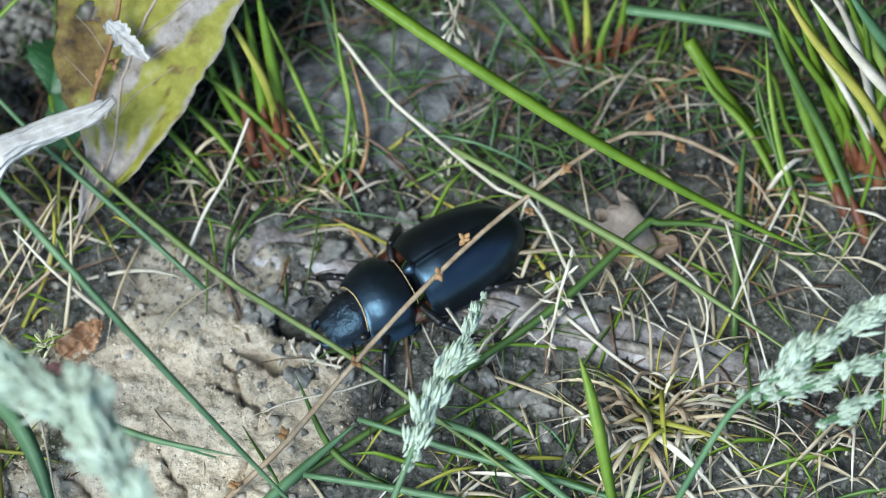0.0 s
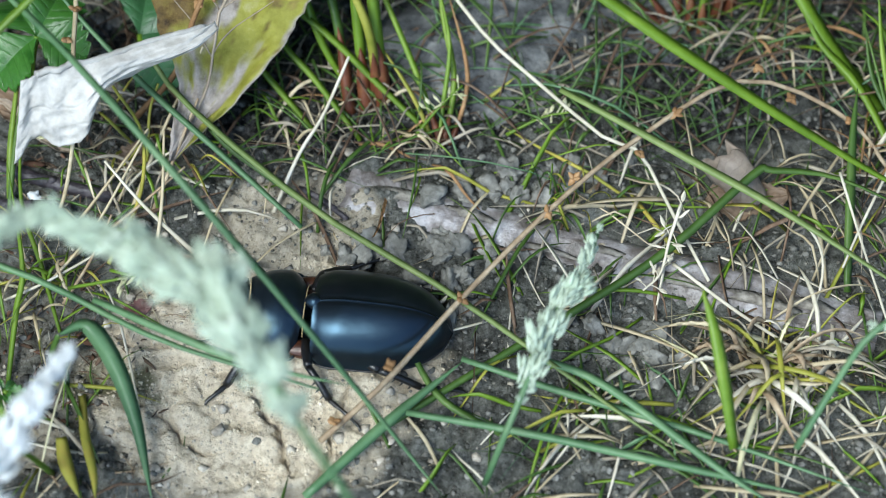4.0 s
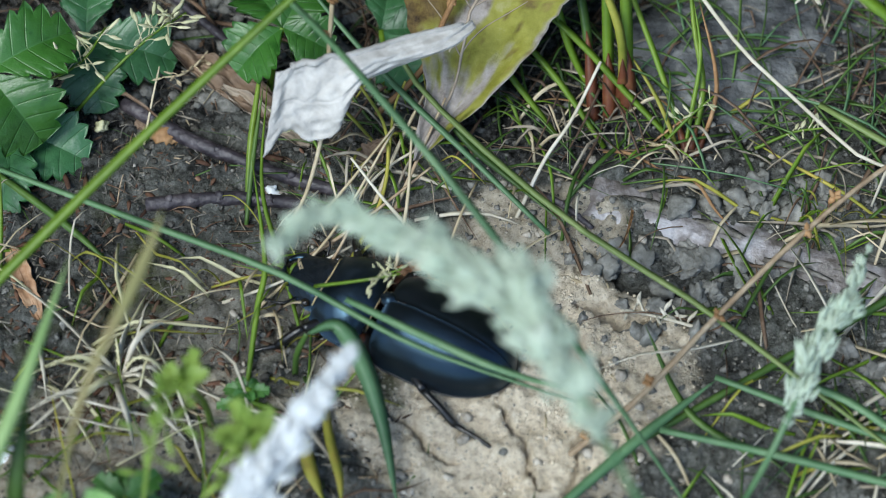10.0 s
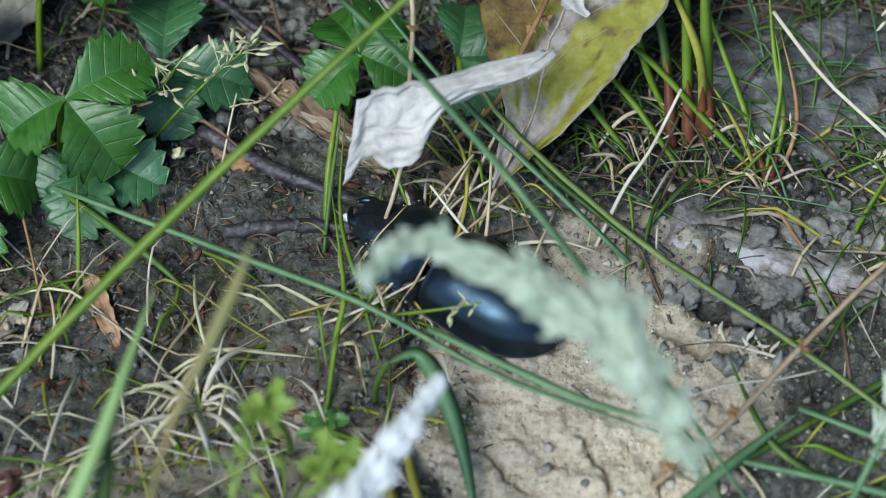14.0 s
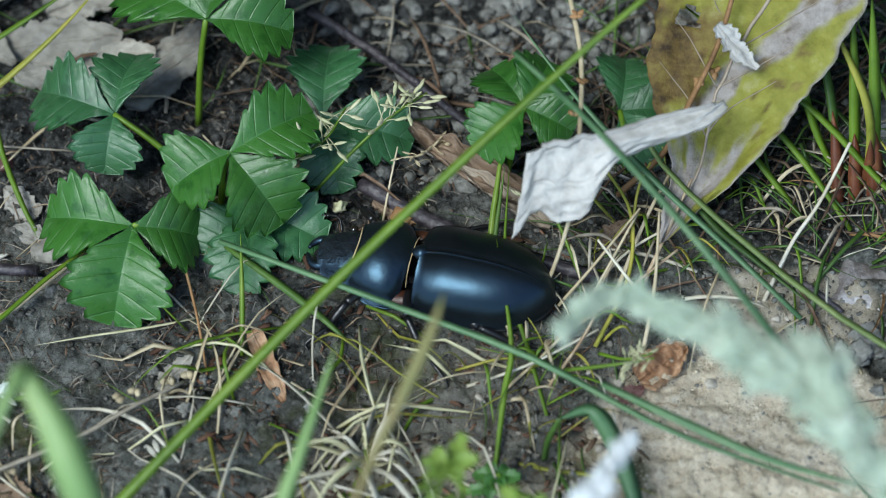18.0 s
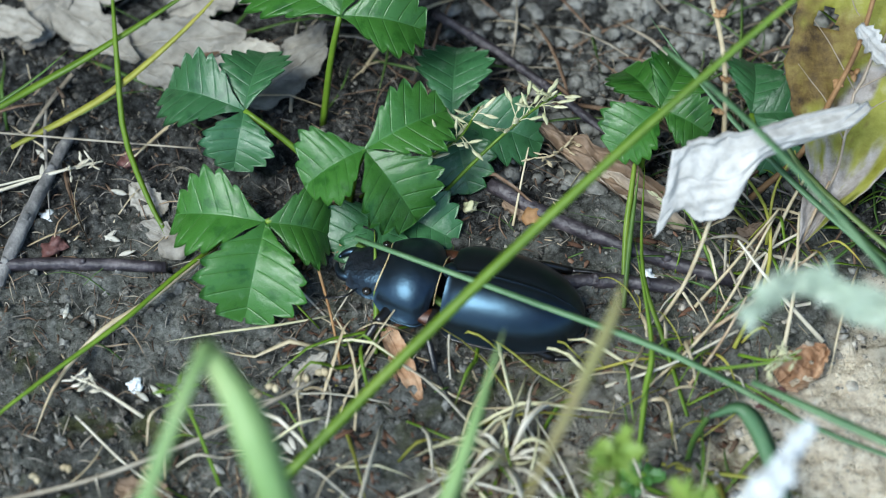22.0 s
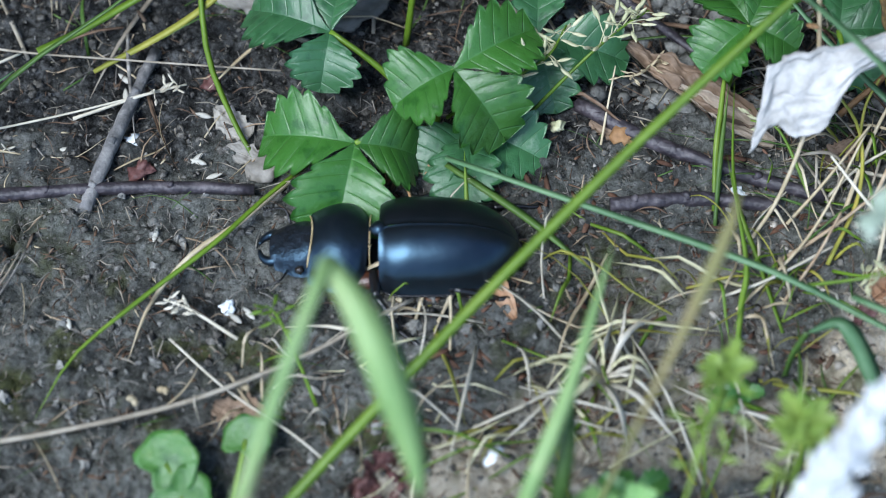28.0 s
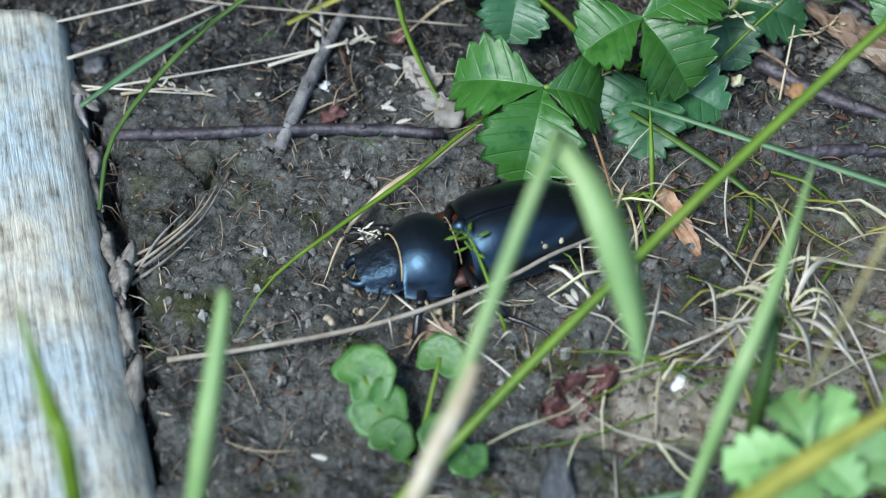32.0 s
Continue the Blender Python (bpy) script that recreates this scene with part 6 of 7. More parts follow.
for k, pts in enumerate(([(-81.4, -15.0, 1.0), (-71.1, -5.2, 5.0), (-62.0, 10.5, 9.0)], [(-75.7, -8.1, 2.0), (-67.1, -3.3, 5.0), (-56.6, 4.5, 8.0)], [(-86.8, -14.2, 1.0), (-77.6, -12.1, 4.0), (-68.0, -7.0, 5.0)], [(-62.3, -11.9, 1.0), (-60.1, -1.6, 7.0), (-59.3, 8.5, 12.0)], [(-75.0, -14.0, 1.0), (-70.5, -8.9, 5.0), (-67.1, -3.9, 9.0)], [(-55.8, -6.8, 2.0), (-62.5, -1.6, 7.0), (-68.1, 4.2, 11.0)], [(-73.6, -1.3, 2.0), (-68.6, 3.0, 6.0), (-61.9, 10.3, 10.0)], [(-62.0, 0.6, 2.0), (-58.6, 7.0, 6.0), (-54.4, 14.7, 11.0)], [(-67.9, 3.3, 1.0), (-62.8, 7.3, 4.0), (-55.3, 11.0, 6.0)], [(-65.1, 1.3, 2.0), (-60.1, 12.8, 6.0), (-53.4, 22.0, 14.0)])):
    stalk("dry branching weed stem among the grass", pts, 0.55 if k % 2 else 0.4, 0.3, (STRAW, TAN, PALESTRAW)[k % 3])


def capsule_stem(label, pts, pods, r0, mat, pod_mat, size=2.0, seed=1, plump=False):
    """A dry stem with seed capsules; each capsule is a cup of pointed lobes."""
    o = np.array(pts[0], float)
    t = thing("dry_weed", label, "plant", o, "seed stems")
    put("stem", mesh("stem", *tube_data([np.array(p) - o for p in pts], r0, r0 * 0.7, 24), mat), t)
    r = random.Random(seed)
    for p in pods:
        c = np.array(p) - o
        lobes = []
        for k in range(2 if plump else 4):
            a = 2 * math.pi * k / 4 + r.random()
            d = np.array((math.cos(a), math.sin(a), r.uniform(-1.2, 1.4)))
            lobes.append(grains_data(c + d * size * (0.3 if plump else 0.22) * np.array((1, 1, 0.8)), d, size * r.uniform(0.5, 0.75), size * (0.85 if plump else 0.5), 7, 6))
        put("capsule", mesh("capsule", *joined(lobes), pod_mat), t)
    return t


capsule_stem("dry brown stem with seed capsules leaning over the beetle", [(-37.8, -39.1, 3.0), (-28.3, -32.8, 8.0), (-16.9, -21.1, 10.0), (-3.4, -8.5, 12.5), (10.2, 2.5, 13.0), (27.7, 13.0, 12.0), (43.4, 8.9, 7.0), (50.4, 1.0, 2.0)],
    [(-35.7, -37.7, 6.0), (-27.6, -33.0, 13.0), (-16.9, -21.3, 10.0), (-3.8, -9.1, 12.5), (0.5, -3.8, 13.0), (10.6, 0.7, 12.0), (16.6, 6.9, 13.0), (31.0, 17.4, 9.0), (35.2, 11.3, 9.0), (43.8, 7.4, 8.0)], 0.46, TAN, BROWN, 2.1, 3)
capsule_stem("upright brown stem with small dry pods", [(-74.5, 40.5, 34.0), (-72.1, 32.4, 30.0), (-70.6, 23.6, 27.0), (-70.9, 13.3, 25.0), (-71.5, 6.8, 18.0), (-74.7, 1.4, 6.0), (-78.6, -3.2, 1.0)],
    [(-71.1, 29.3, 30.0), (-70.5, 20.1, 27.0), (-71.8, 15.4, 26.0), (-69.2, 7.3, 22.0)], 0.4, STRAW, BROWN, 2.0, 5)
capsule_stem("creeping dry stem with round pale pods", [(-186.0, -37.7, 2.0), (-173.8, -35.9, 3.0), (-158.7, -32.5, 4.0), (-148.9, -29.1, 5.0), (-139.3, -24.2, 5.0), (-133.2, -20.7, 6.0), (-126.5, -14.8, 3.0)],
    [(-164.0, -31.8, 4.0), (-159.9, -30.1, 4.0), (-149.1, -29.3, 3.0), (-134.7, -20.0, 7.0), (-132.5, -18.6, 7.0)], 0.42, DULLSTRAW, STRAW, 1.7, 7, True)
capsule_stem("twiggy brown stem with split dry pods", [(-64.7, 17.3, 3.0), (-57.9, 20.5, 10.0), (-54.6, 23.7, 18.0), (-50.9, 29.3, 24.0), (-47.9, 37.9, 30.0)], [(-53.5, 25.8, 20.0), (-51.3, 27.3, 20.0), (-56.5, 20.1, 12.0)], 0.5, BROWN, BROWN, 2.2, 8)
capsule_stem("short dry pods on the soil", [(-129.7, -16.2, 0.8), (-127.4, -15.0, 1.0), (-124.2, -16.2, 0.8)], [(-129.0, -14.2, 2.0), (-126.2, -13.5, 2.4), (-129.7, -16.7, 1.5)], 0.3, STRAW, STRAW, 2.0, 9, True)


def panicle(label, pts, count, size, mat, stem_mat, spread=3.0, seed=1, start=0.35, r0=0.3):
    """A loose grass flower head: a stem and single spikelets on short stalks."""
    o = np.array(pts[0], float)
    t = thing("grass_flower", label, "grass", o, "grass flowers")
    rel = [np.array(p) - o for p in pts]
    put("stem", mesh("stem", *tube_data(rel, r0, r0 * 0.5, 14), stem_mat), t)
    q = curve_points(rel, 60)
    r = random.Random(seed)
    for k in range(count):
        c = q[int(60 * (start + (1 - start) * k / count))]
        d = np.array((r.uniform(-1, 1), r.uniform(-1, 1), r.uniform(-0.2, 0.8)))
        d /= np.linalg.norm(d)
        e = c + d * spread * r.uniform(0.3, 1)
        put("spikelet", mesh("spikelet", *joined([tube_data([c, (c + e) / 2 + np.array((0, 0, 0.3)), e], 0.1, 0.08, 3, 4)] + [grains_data(e + d * size * 0.3 * g + np.array((r.uniform(-.2, .2), r.uniform(-.2, .2), 0)), d, size, size * 0.35) for g in (1, 2)]), mat), t)
    return t


CREAM = material("cream spikelet", [(0.3, (0.42, 0.44, 0.24)), (0.55, (0.62, 0.60, 0.38)), (0.75, (0.74, 0.70, 0.52))], 300, 0.6, 0.2, 900, 0.3, 0.25, island=0.15)
panicle("cream grass flower head over the strawberry leaves", [(-122.4, 16.6, 3.0), (-115.5, 17.5, 9.0), (-108.1, 20.5, 12.0), (-104.9, 26.0, 13.0)], 20, 1.9, CREAM, GREEN, 3.8, 2, 0.4)
panicle("cream grass flower head over the strawberry leaves", [(-110.7, 16.7, 3.0), (-103.2, 21.0, 10.0), (-97.4, 25.1, 13.0), (-92.9, 28.0, 14.0)], 22, 1.9, CREAM, GREEN, 3.8, 3, 0.45)
panicle("thin branching grass flower on bare soil", [(-87.1, 25.3, 3.0), (-90.6, 25.9, 5.0), (-94.0, 22.5, 6.0), (-96.5, 22.0, 6.0)], 10, 1.2, STRAW, STRAW, 2.0, 4, 0.3)
panicle("white grass flower head in the straw", [(16.3, -6.5, 9.0), (14.3, -11.1, 7.0), (12.6, -15.7, 5.0), (9.9, -17.9, 4.0)], 16, 1.6, PALESTRAW, PALESTRAW, 2.2, 5, 0.1)
panicle("white dry grass flower on the clay", [(-18.2, -19.0, 2.0), (-23.3, -17.3, 2.0), (-29.3, -15.6, 1.5)], 12, 1.6, PALESTRAW, PALESTRAW, 1.6, 6, 0.2)
panicle("green flower head over the dry leaf", [(3.6, 44.5, 14.0), (2.3, 37.8, 13.0), (1.0, 33.2, 12.0)], 18, 1.7, PALESTRAW, STRAW, 2.6, 7, 0.1)
panicle("small green flower head by the pale leaf", [(-70.5, 2.7, 4.0), (-74.5, 10.7, 8.0), (-78.5, 12.6, 8.0)], 8, 1.5, CREAM, GREEN, 2.2, 8, 0.5)
panicle("small green flower head above the beetle's track", [(-72.9, -15.9, 9.0), (-66.4, -16.7, 12.0), (-60.9, -16.2, 13.0)], 7, 1.4, CREAM, GREEN, 1.4, 9, 0.65)
panicle("dry white flower tip on the soil", [(-178.2, 17.0, 2.0), (-168.2, 20.5, 3.0), (-161.6, 22.7, 3.0)], 9, 1.3, PALESTRAW, PALESTRAW, 1.6, 10, 0.6)
panicle("green flower by the yellow blade", [(-67.9, -9.8, 3.0), (-64.4, -12.4, 6.0), (-60.8, -12.6, 8.0)], 8, 1.5, CREAM, GREEN, 1.6, 11, 0.5)
panicle("dry flower head by the log", [(-200.2, 10.6, 2.0), (-192.4, 11.0, 3.0), (-185.2, 10.5, 2.0)], 8, 1.3, PALESTRAW, STRAW, 1.4, 12, 0.3)
panicle("small weed with green flower buds", [(-139.2, -30.7, 1.0), (-142.2, -24.8, 6.0), (-144.3, -21.8, 10.0), (-145.9, -20.7, 11.0)], 8, 1.5, GREEN, GREEN, 1.6, 13, 0.5)
panicle("pale flower buds by the tuft", [(-22.2, 11.9, 2.0), (-18.2, 14.5, 6.0), (-14.4, 17.1, 8.0)], 8, 1.2, CREAM, GREEN, 1.8, 14, 0.4)
panicle("pale buds among the grass", [(-7.9, 11.7, 2.0), (-2.3, 13.3, 4.0), (2.2, 13.4, 5.0)], 7, 1.2, CREAM, GREEN, 1.8, 15, 0.4)
panicle("dry flower by the white seeds", [(-150.8, -20.2, 1.0), (-157.2, -16.8, 3.0), (-161.3, -15.0, 3.0)], 9, 1.3, PALESTRAW, PALESTRAW, 1.2, 16, 0.4)
panicle("green weed tip in the near grass, out of focus", [(-93.6, -57.7, 14.0), (-90.8, -52.9, 32.0), (-87.3, -43.1, 36.0)], 14, 2.2, YELLOWGREEN, YELLOWGREEN, 3.2, 17, 0.4)
panicle("green weed tip in the near grass, out of focus", [(-79.2, -57.5, 14.0), (-79.8, -54.3, 32.0), (-79.0, -50.1, 36.0)], 14, 2.4, YELLOWGREEN, YELLOWGREEN, 3.4, 18, 0.4)


def seeding_grass(label, pts, lumps, thick, mat, seed, stem=(), tip=0.35):
    """A dense grass head: an axis thick with slim overlapping spikelets, thinner towards its tip."""
    o = np.array(pts[0], float)
    t = thing("seeding_grass", label, "grass", o, "seed heads")
    rel = [np.array(p) - o for p in pts]
    put("stem", mesh("stem", *tube_data(rel + [np.array(p) - o for p in stem], 0.4, 0.5, 20), TEAL), t)
    q = curve_points(rel, 80)
    r = random.Random(seed)
    for k in range(lumps):
        f = k / (lumps - 1)
        i = min(78, int(78 * f))
        c, ax = q[i], q[max(0, i - 1)] - q[i + 1]
        ax = ax / (np.linalg.norm(ax) + 1e-9)
        g = thick * (tip + (1 - tip) * min(1, f * 2.2) ** 0.8) * (1 - 0.45 * max(0, (f - 0.8) / 0.2)) * r.uniform(0.85, 1.15)
        side = np.array((r.uniform(-1, 1), r.uniform(-1, 1), r.uniform(-1, 1)))
        fl = []
        for n_ in range(30):
            d = ax + side * 0.42 + np.array((r.uniform(-.3, .3), r.uniform(-.3, .3), r.uniform(-.3, .3)))
            fl.append(grains_data(c + side * g * 0.3 * r.uniform(0.1, 1.1) + np.array((r.gauss(0, .12), r.gauss(0, .12), r.gauss(0, .12))) * g + d * g * 0.25, d, g * r.uniform(0.32, 0.65), g * 0.15, 5, 4))
        put("spikelet", mesh("spikelet", *joined(fl), mat), t)
    return t


seeding_grass("pale green seed head arching close to the viewer, out of focus", [(-74.4, -39.4, 60.0), (-69.8, -35.4, 60.0), (-62.1, -37.2, 60.0), (-54.5, -41.7, 60.0), (-48.9, -45.9, 60.0), (-44.6, -51.6, 60.0), (-41.1, -57.3, 59.0), (-37.7, -62.7, 56.0)], 84, 5.4, HEADGREEN, 2, [(-32.5, -67.7, 46.0), (-24.4, -73.5, 22.0)])
seeding_grass("lobe of a pale green seed head, out of focus", [(-49.1, -40.1, 60.0), (-46.3, -44.5, 60.0), (-43.4, -50.2, 60.0)], 14, 4.6, HEADGREEN, 3)
seeding_grass("bright white seed head close to the viewer, out of focus", [(-66.0, -44.3, 44.0), (-69.9, -49.9, 43.0), (-74.2, -55.5, 41.0), (-78.7, -61.3, 38.0), (-82.2, -64.6, 34.0)], 90, 4.2, WHITE, 4, [(-88.8, -69.1, 20.0)])
seeding_grass("blue-green seed head standing by the beetle", [(2.0, -17.5, 20.0), (-0.5, -23.1, 20.0), (-4.9, -29.3, 19.0), (-7.8, -35.6, 18.0), (-10.6, -41.0, 16.0)], 22, 4.6, HEADGREEN, 5, [(-13.0, -44.9, 12.0), (-15.2, -47.2, 4.0)])
seeding_grass("blue-green seed head in the near grass, out of focus", [(65.5, -21.4, 30.0), (57.4, -26.8, 30.0), (50.2, -30.0, 29.0), (43.7, -33.8, 27.0), (36.4, -37.6, 25.0)], 30, 4.4, HEADGREEN, 6, [(32.5, -41.1, 20.0), (26.8, -47.8, 12.0)])
seeding_grass("blue-green seed head in the near grass, out of focus", [(59.6, -31.6, 27.0), (52.9, -34.5, 27.0), (45.8, -36.4, 26.0), (39.6, -37.2, 25.0)], 18, 3.6, HEADGREEN, 7)
seeding_grass("white tuft of a seed head in the near grass", [(56.0, -37.7, 24.0), (51.0, -39.8, 24.0), (46.9, -41.2, 24.0)], 10, 3.4, HEADGREEN, 8)


# ---- round leaves and weeds ----
def round_leaf(name, label, centre, radius, root, mat=None, tilt=(0, -0.3, 1), notch=0.5, seed=1):
    t = thing(name, label, "plant", root, "small weeds")
    c = np.array(centre, float) - np.array(root, float)
    n = np.array(tilt, float)
    n /= np.linalg.norm(n)
    s = np.cross(n, (0.2, 1, 0.1))
    s /= np.linalg.norm(s)
    u = np.cross(n, s)
    r = random.Random(seed)
    turn = r.random() * 6
    verts, uvs, faces = [tuple(c)], [(0.0, 0.5)], []
    R, K = 6, 28
    for i in range(1, R + 1):
        for k in range(K):
            a = 2 * math.pi * k / K
            rr = radius * i / R * (1 - notch * max(0, math.cos(a)) ** 8) * (1 + 0.05 * math.cos(a * 7) * (i == R))
            z = 0.25 * radius * (i / R) ** 2 * (0.6 + 0.4 * math.cos(2 * a)) - 0.1 * radius * (i / R)
            verts.append(tuple(c + s * math.cos(a + turn) * rr + u * math.sin(a + turn) * rr + n * z))
            uvs.append((i / R, 0.5 + 0.5 * math.sin(a * 2.5)))
    faces += [(0, 1 + k, 1 + (k + 1) % K) for k in range(K)]
    for i in range(R - 1):
        for k in range(K):
            a, b = 1 + i * K + k, 1 + i * K + (k + 1) % K
            faces.append((a, a + K, b + K, b))
    o = len(verts)
    verts += [tuple(np.array(p) - n * 0.2) for p in verts]
    uvs += uvs
    faces += [tuple(reversed([k + o for k in f])) for f in faces]
    e = 1 + (R - 1) * K
    faces += [(e + k, e + k + o, e + (k + 1) % K + o, e + (k + 1) % K) for k in range(K)]
    put("leaf_blade", mesh("leaf_blade", verts, faces, mat or CLOVER, True, uvs), t)
    put("leaf_stalk", mesh("leaf_stalk", *tube_data([(0, 0, 0), c * 0.6, c], 0.4, 0.3, 5), GREEN), t)
    return t


W_ROUND = "round bright green weed leaf near the soil"
ROOT = (-150.7, -52.5, 0.0)
for k, (c, r) in enumerate((((-158.0, -42.0, 6.0), 4.6), ((-155.8, -46.3, 5.0), 4.2), ((-153.6, -50.6, 4.0), 3.2), ((-147.9, -37.9, 5.0), 3.4), ((-146.5, -50.4, 5.0), 3.6), ((-143.4, -53.2, 5.0), 3.0))):
    round_leaf("weed_leaf", W_ROUND, c, r, ROOT, None, (0.2 * (k % 3 - 1), -0.35, 1), 0.55, k + 1)


def weed(label, root, centre, count, size, seed, mat=None):
    t = thing("weed", label, "plant", root, "small weeds")
    c = np.array(centre, float) - np.array(root, float)
    put("stem", mesh("stem", *tube_data([(0, 0, 0), c * 0.5 + np.array((1, 0, 0)), c], 0.5, 0.35, 8), GREEN), t)
    r = random.Random(seed)
    for k in range(count):
        a = 2 * math.pi * k / count + r.uniform(-0.3, 0.3)
        L = size * r.uniform(0.7, 1.1)
        v, f, uv = leaflet_data(c * r.uniform(0.75, 1.0), c + np.array((math.cos(a) * L, math.sin(a) * L * 0.9, r.uniform(-0.25, 0.25) * L)), L * 0.62, (0, -0.3, 1), 5)
        put("leaflet", mesh("leaflet", v, f, mat or CLOVER, True, uv), t)
    return t


weed("pale green toothed weed in the near grass, out of focus", ((-98.6, -66.6, 0.0)), ((-101.1, -62.4, 26.0)), 6, 12.0, 3, PALEWEED)
weed("bright green weed leaf beside the clay", ((-97.8, -47.9, 0.0)), ((-97.2, -47.3, 8.0)), 7, 6.5, 4)
weed("blurred pale green weed over the dry rosette", ((-87.2, -33.2, 0.0)), ((-87.5, -42.7, 34.0)), 6, 3.2, 5, YELLOWGREEN)
weed("blurred pale green weed over the clay", ((-75.6, -40.7, 0.0)), ((-79.0, -49.8, 34.0)), 6, 3.6, 6, YELLOWGREEN)
weed("small green weed in the grass", ((-75.1, -32.9, -0.0)), ((-84.1, -30.4, 4.0)), 5, 2.6, 7)
weed("small green weed by the stalk", ((-81.7, -29.9, 0.0)), ((-82.1, -29.8, 5.0)), 6, 2.8, 8)



# ---- small fallen things ----
dead_leaf("curled_leaf", "rust-coloured curled bud scale with ridges", ((-117.7, -5.5, 1.6)), ((-112.2, -17.3, 1.6)), 4.4, RUST, 1.0, 0.1, 21, ragged=0.2)
dead_leaf("rust_leaf", "rust-orange scrap of dead leaf on the clay", ((-62.3, -12.9, 1.0)), ((-55.6, -9.1, 4.0)), 10, RUST, 1.3, 0.3, 22, ragged=0.4, wave=0.28, fray=5)
dead_leaf("rust_leaf", "dark rust scrap of dead leaf on the clay", ((-66.0, -16.5, 0.8)), ((-61.6, -14.8, 2.0)), 4, REDBIT, 0.9, 0.3, 23, ragged=0.3)
def rolled(label, a, b, radius, mat, seed):
    """A dry leaf rolled into an open, ragged tube with a dark hollow."""
    a, b = np.array(a, float), np.array(b, float)
    ax = (b - a) / np.linalg.norm(b - a)
    L = np.linalg.norm(b - a)
    s_ = np.cross(ax, (0, 0, 1))
    s_ /= np.linalg.norm(s_)
    u_ = np.cross(s_, ax)
    verts, faces, uvs = [], [], []
    n, sides = 14, 24
    for wall in (1.0, 0.84):
        for i in range(n + 1):
            for j in range(sides):
                g = 2 * math.pi * j / sides
                d = (1 + 0.22 * noise.noise(Vector((math.cos(g) * 1.6, math.sin(g) * 1.6, i * 0.25 + seed)))) * (1.05 - 0.45 * (i / n) ** 2)
                e = (L * i / n) + (0.9 * noise.noise(Vector((math.cos(g) * 2, math.sin(g) * 2, seed + 5.0))) * radius * (1 - i / n))
                verts.append(tuple(ax * e + (s_ * math.cos(g) + u_ * math.sin(g)) * radius * d * wall))
                uvs.append((i / n, j / sides))
    o = (n + 1) * sides
    for i in range(n):
        for j in range(sides):
            p, q = i * sides + j, i * sides + (j + 1) % sides
            faces += [(p, q, q + sides, p + sides), (p + o, p + sides + o, q + sides + o, q + o)]
    for j in range(sides):
        p, q = j, (j + 1) % sides
        faces += [(p, p + o, q + o, q), (p + n * sides, q + n * sides, q + n * sides + o, p + n * sides + o)]
    return single("rolled_leaf", mesh("rolled_leaf", verts, faces, mat, True, uvs), label, "leaf", a, "fallen leaves")


rolled("dry grey-brown leaf rolled into a hollow tube", (23.8, 3.0, 6.4), (28.8, -3.0, 2.2), 3.1, ROLLLEAF, 4)
dead_leaf("brown_leaf", "crumpled brown leaf under the grass", ((21.4, -2.1, 1.0)), ((33.7, -1.6, 2.0)), 10, BROWNLEAF, 0.9, 0.3, 25, ragged=0.4)
dead_leaf("torn_scrap", "white torn scrap on the yellow leaf", ((-51.4, 30.6, 26.4)), ((-45.6, 25.6, 22.6)), 5.5, PALELEAF, 0.7, 0.3, 26, ragged=0.4)
dead_leaf("dark_leaf", "dark brown leaf scrap under the round leaves", ((-153.1, -30.7, 0.8)), ((-145.2, -32.8, 1.5)), 7, BROWNLEAF, 0.6, 0.3, 27, ragged=0.4)
dead_leaf("red_leaf", "crumpled dull red leaf scrap on the soil", (-133.4, -45.0, 0.8), (-123.8, -37.0, 1.5), 11, REDBIT, 1.1, 0.4, 28, ragged=0.4, wave=0.3)
dead_leaf("brown_leaf", "small brown scrap on the soil", ((-101.1, 17.6, 0.8)), ((-96.6, 13.8, 1.2)), 4, BROWNLEAF, 0.6, 0.2, 29, ragged=0.4)
dead_leaf("straw_scrap", "pale dry leaf scrap by the pods", ((-130.5, -14.9, 0.8)), ((-125.9, -10.0, 2.0)), 5, GREYLEAF, 0.9, 0.3, 30, ragged=0.4)
dead_leaf("brown_leaf", "brown scrap beside the bleached leaf", ((-67.2, 9.3, 1.0)), ((-62.9, 12.5, 3.0)), 6, BROWNLEAF, 0.9, 0.3, 31, ragged=0.4)


def small(name, label, category, at, size, mat, seed, flat=0.6, group="bits on the soil"):
    return single(name, mesh(name, *rock_data(size, random.Random(seed), flat, 3, 0.35 if size > 2 else 0.8), mat, True), label, category, at, group)


s_ = small("stone", "grey angular stone set in the soil", "stone", (-131.2, -54.5, -0.5), 3.2, STONE, 3, 1.1, "stones")
s_.scale = (0.8, 1.7, 1.0)
small("flat_stone", "flat grey stone bedded behind the grass", "stone", ((-9.8, 30.2, -1.5)), 19, STONE, 5, 0.24, "stones")
small("flat_stone", "flat grey stone bedded behind the grass", "stone", ((11.1, 35.7, -1.5)), 14, STONE, 6, 0.25, "stones")
for k, (p, g) in enumerate((((-213.2, 22.3, 0.5), 2.6), ((-209.5, 20.4, 0.5), 2.1), ((-215.9, 20.3, 1.5), 2.2), ((-205.8, 17.6, 0.3), 2.4), ((-219.2, 23.3, 1.0), 2.8), ((-208.6, 24.5, 0.2), 1.5))):
    small("stone", "small grey stone beside the end of the log", "stone", p, g, STONE, 80 + k, 0.7, "stones")
small("chip", "white shiny chip on the soil", "chip", ((-152.7, -14.7, 0.6)), 1.0, CHIP, 7, 0.4)
small("chip", "pale blue-white chip by the crossed twigs", "chip", ((-169.0, 13.9, 0.6)), 1.2, CHIP, 8, 0.4)
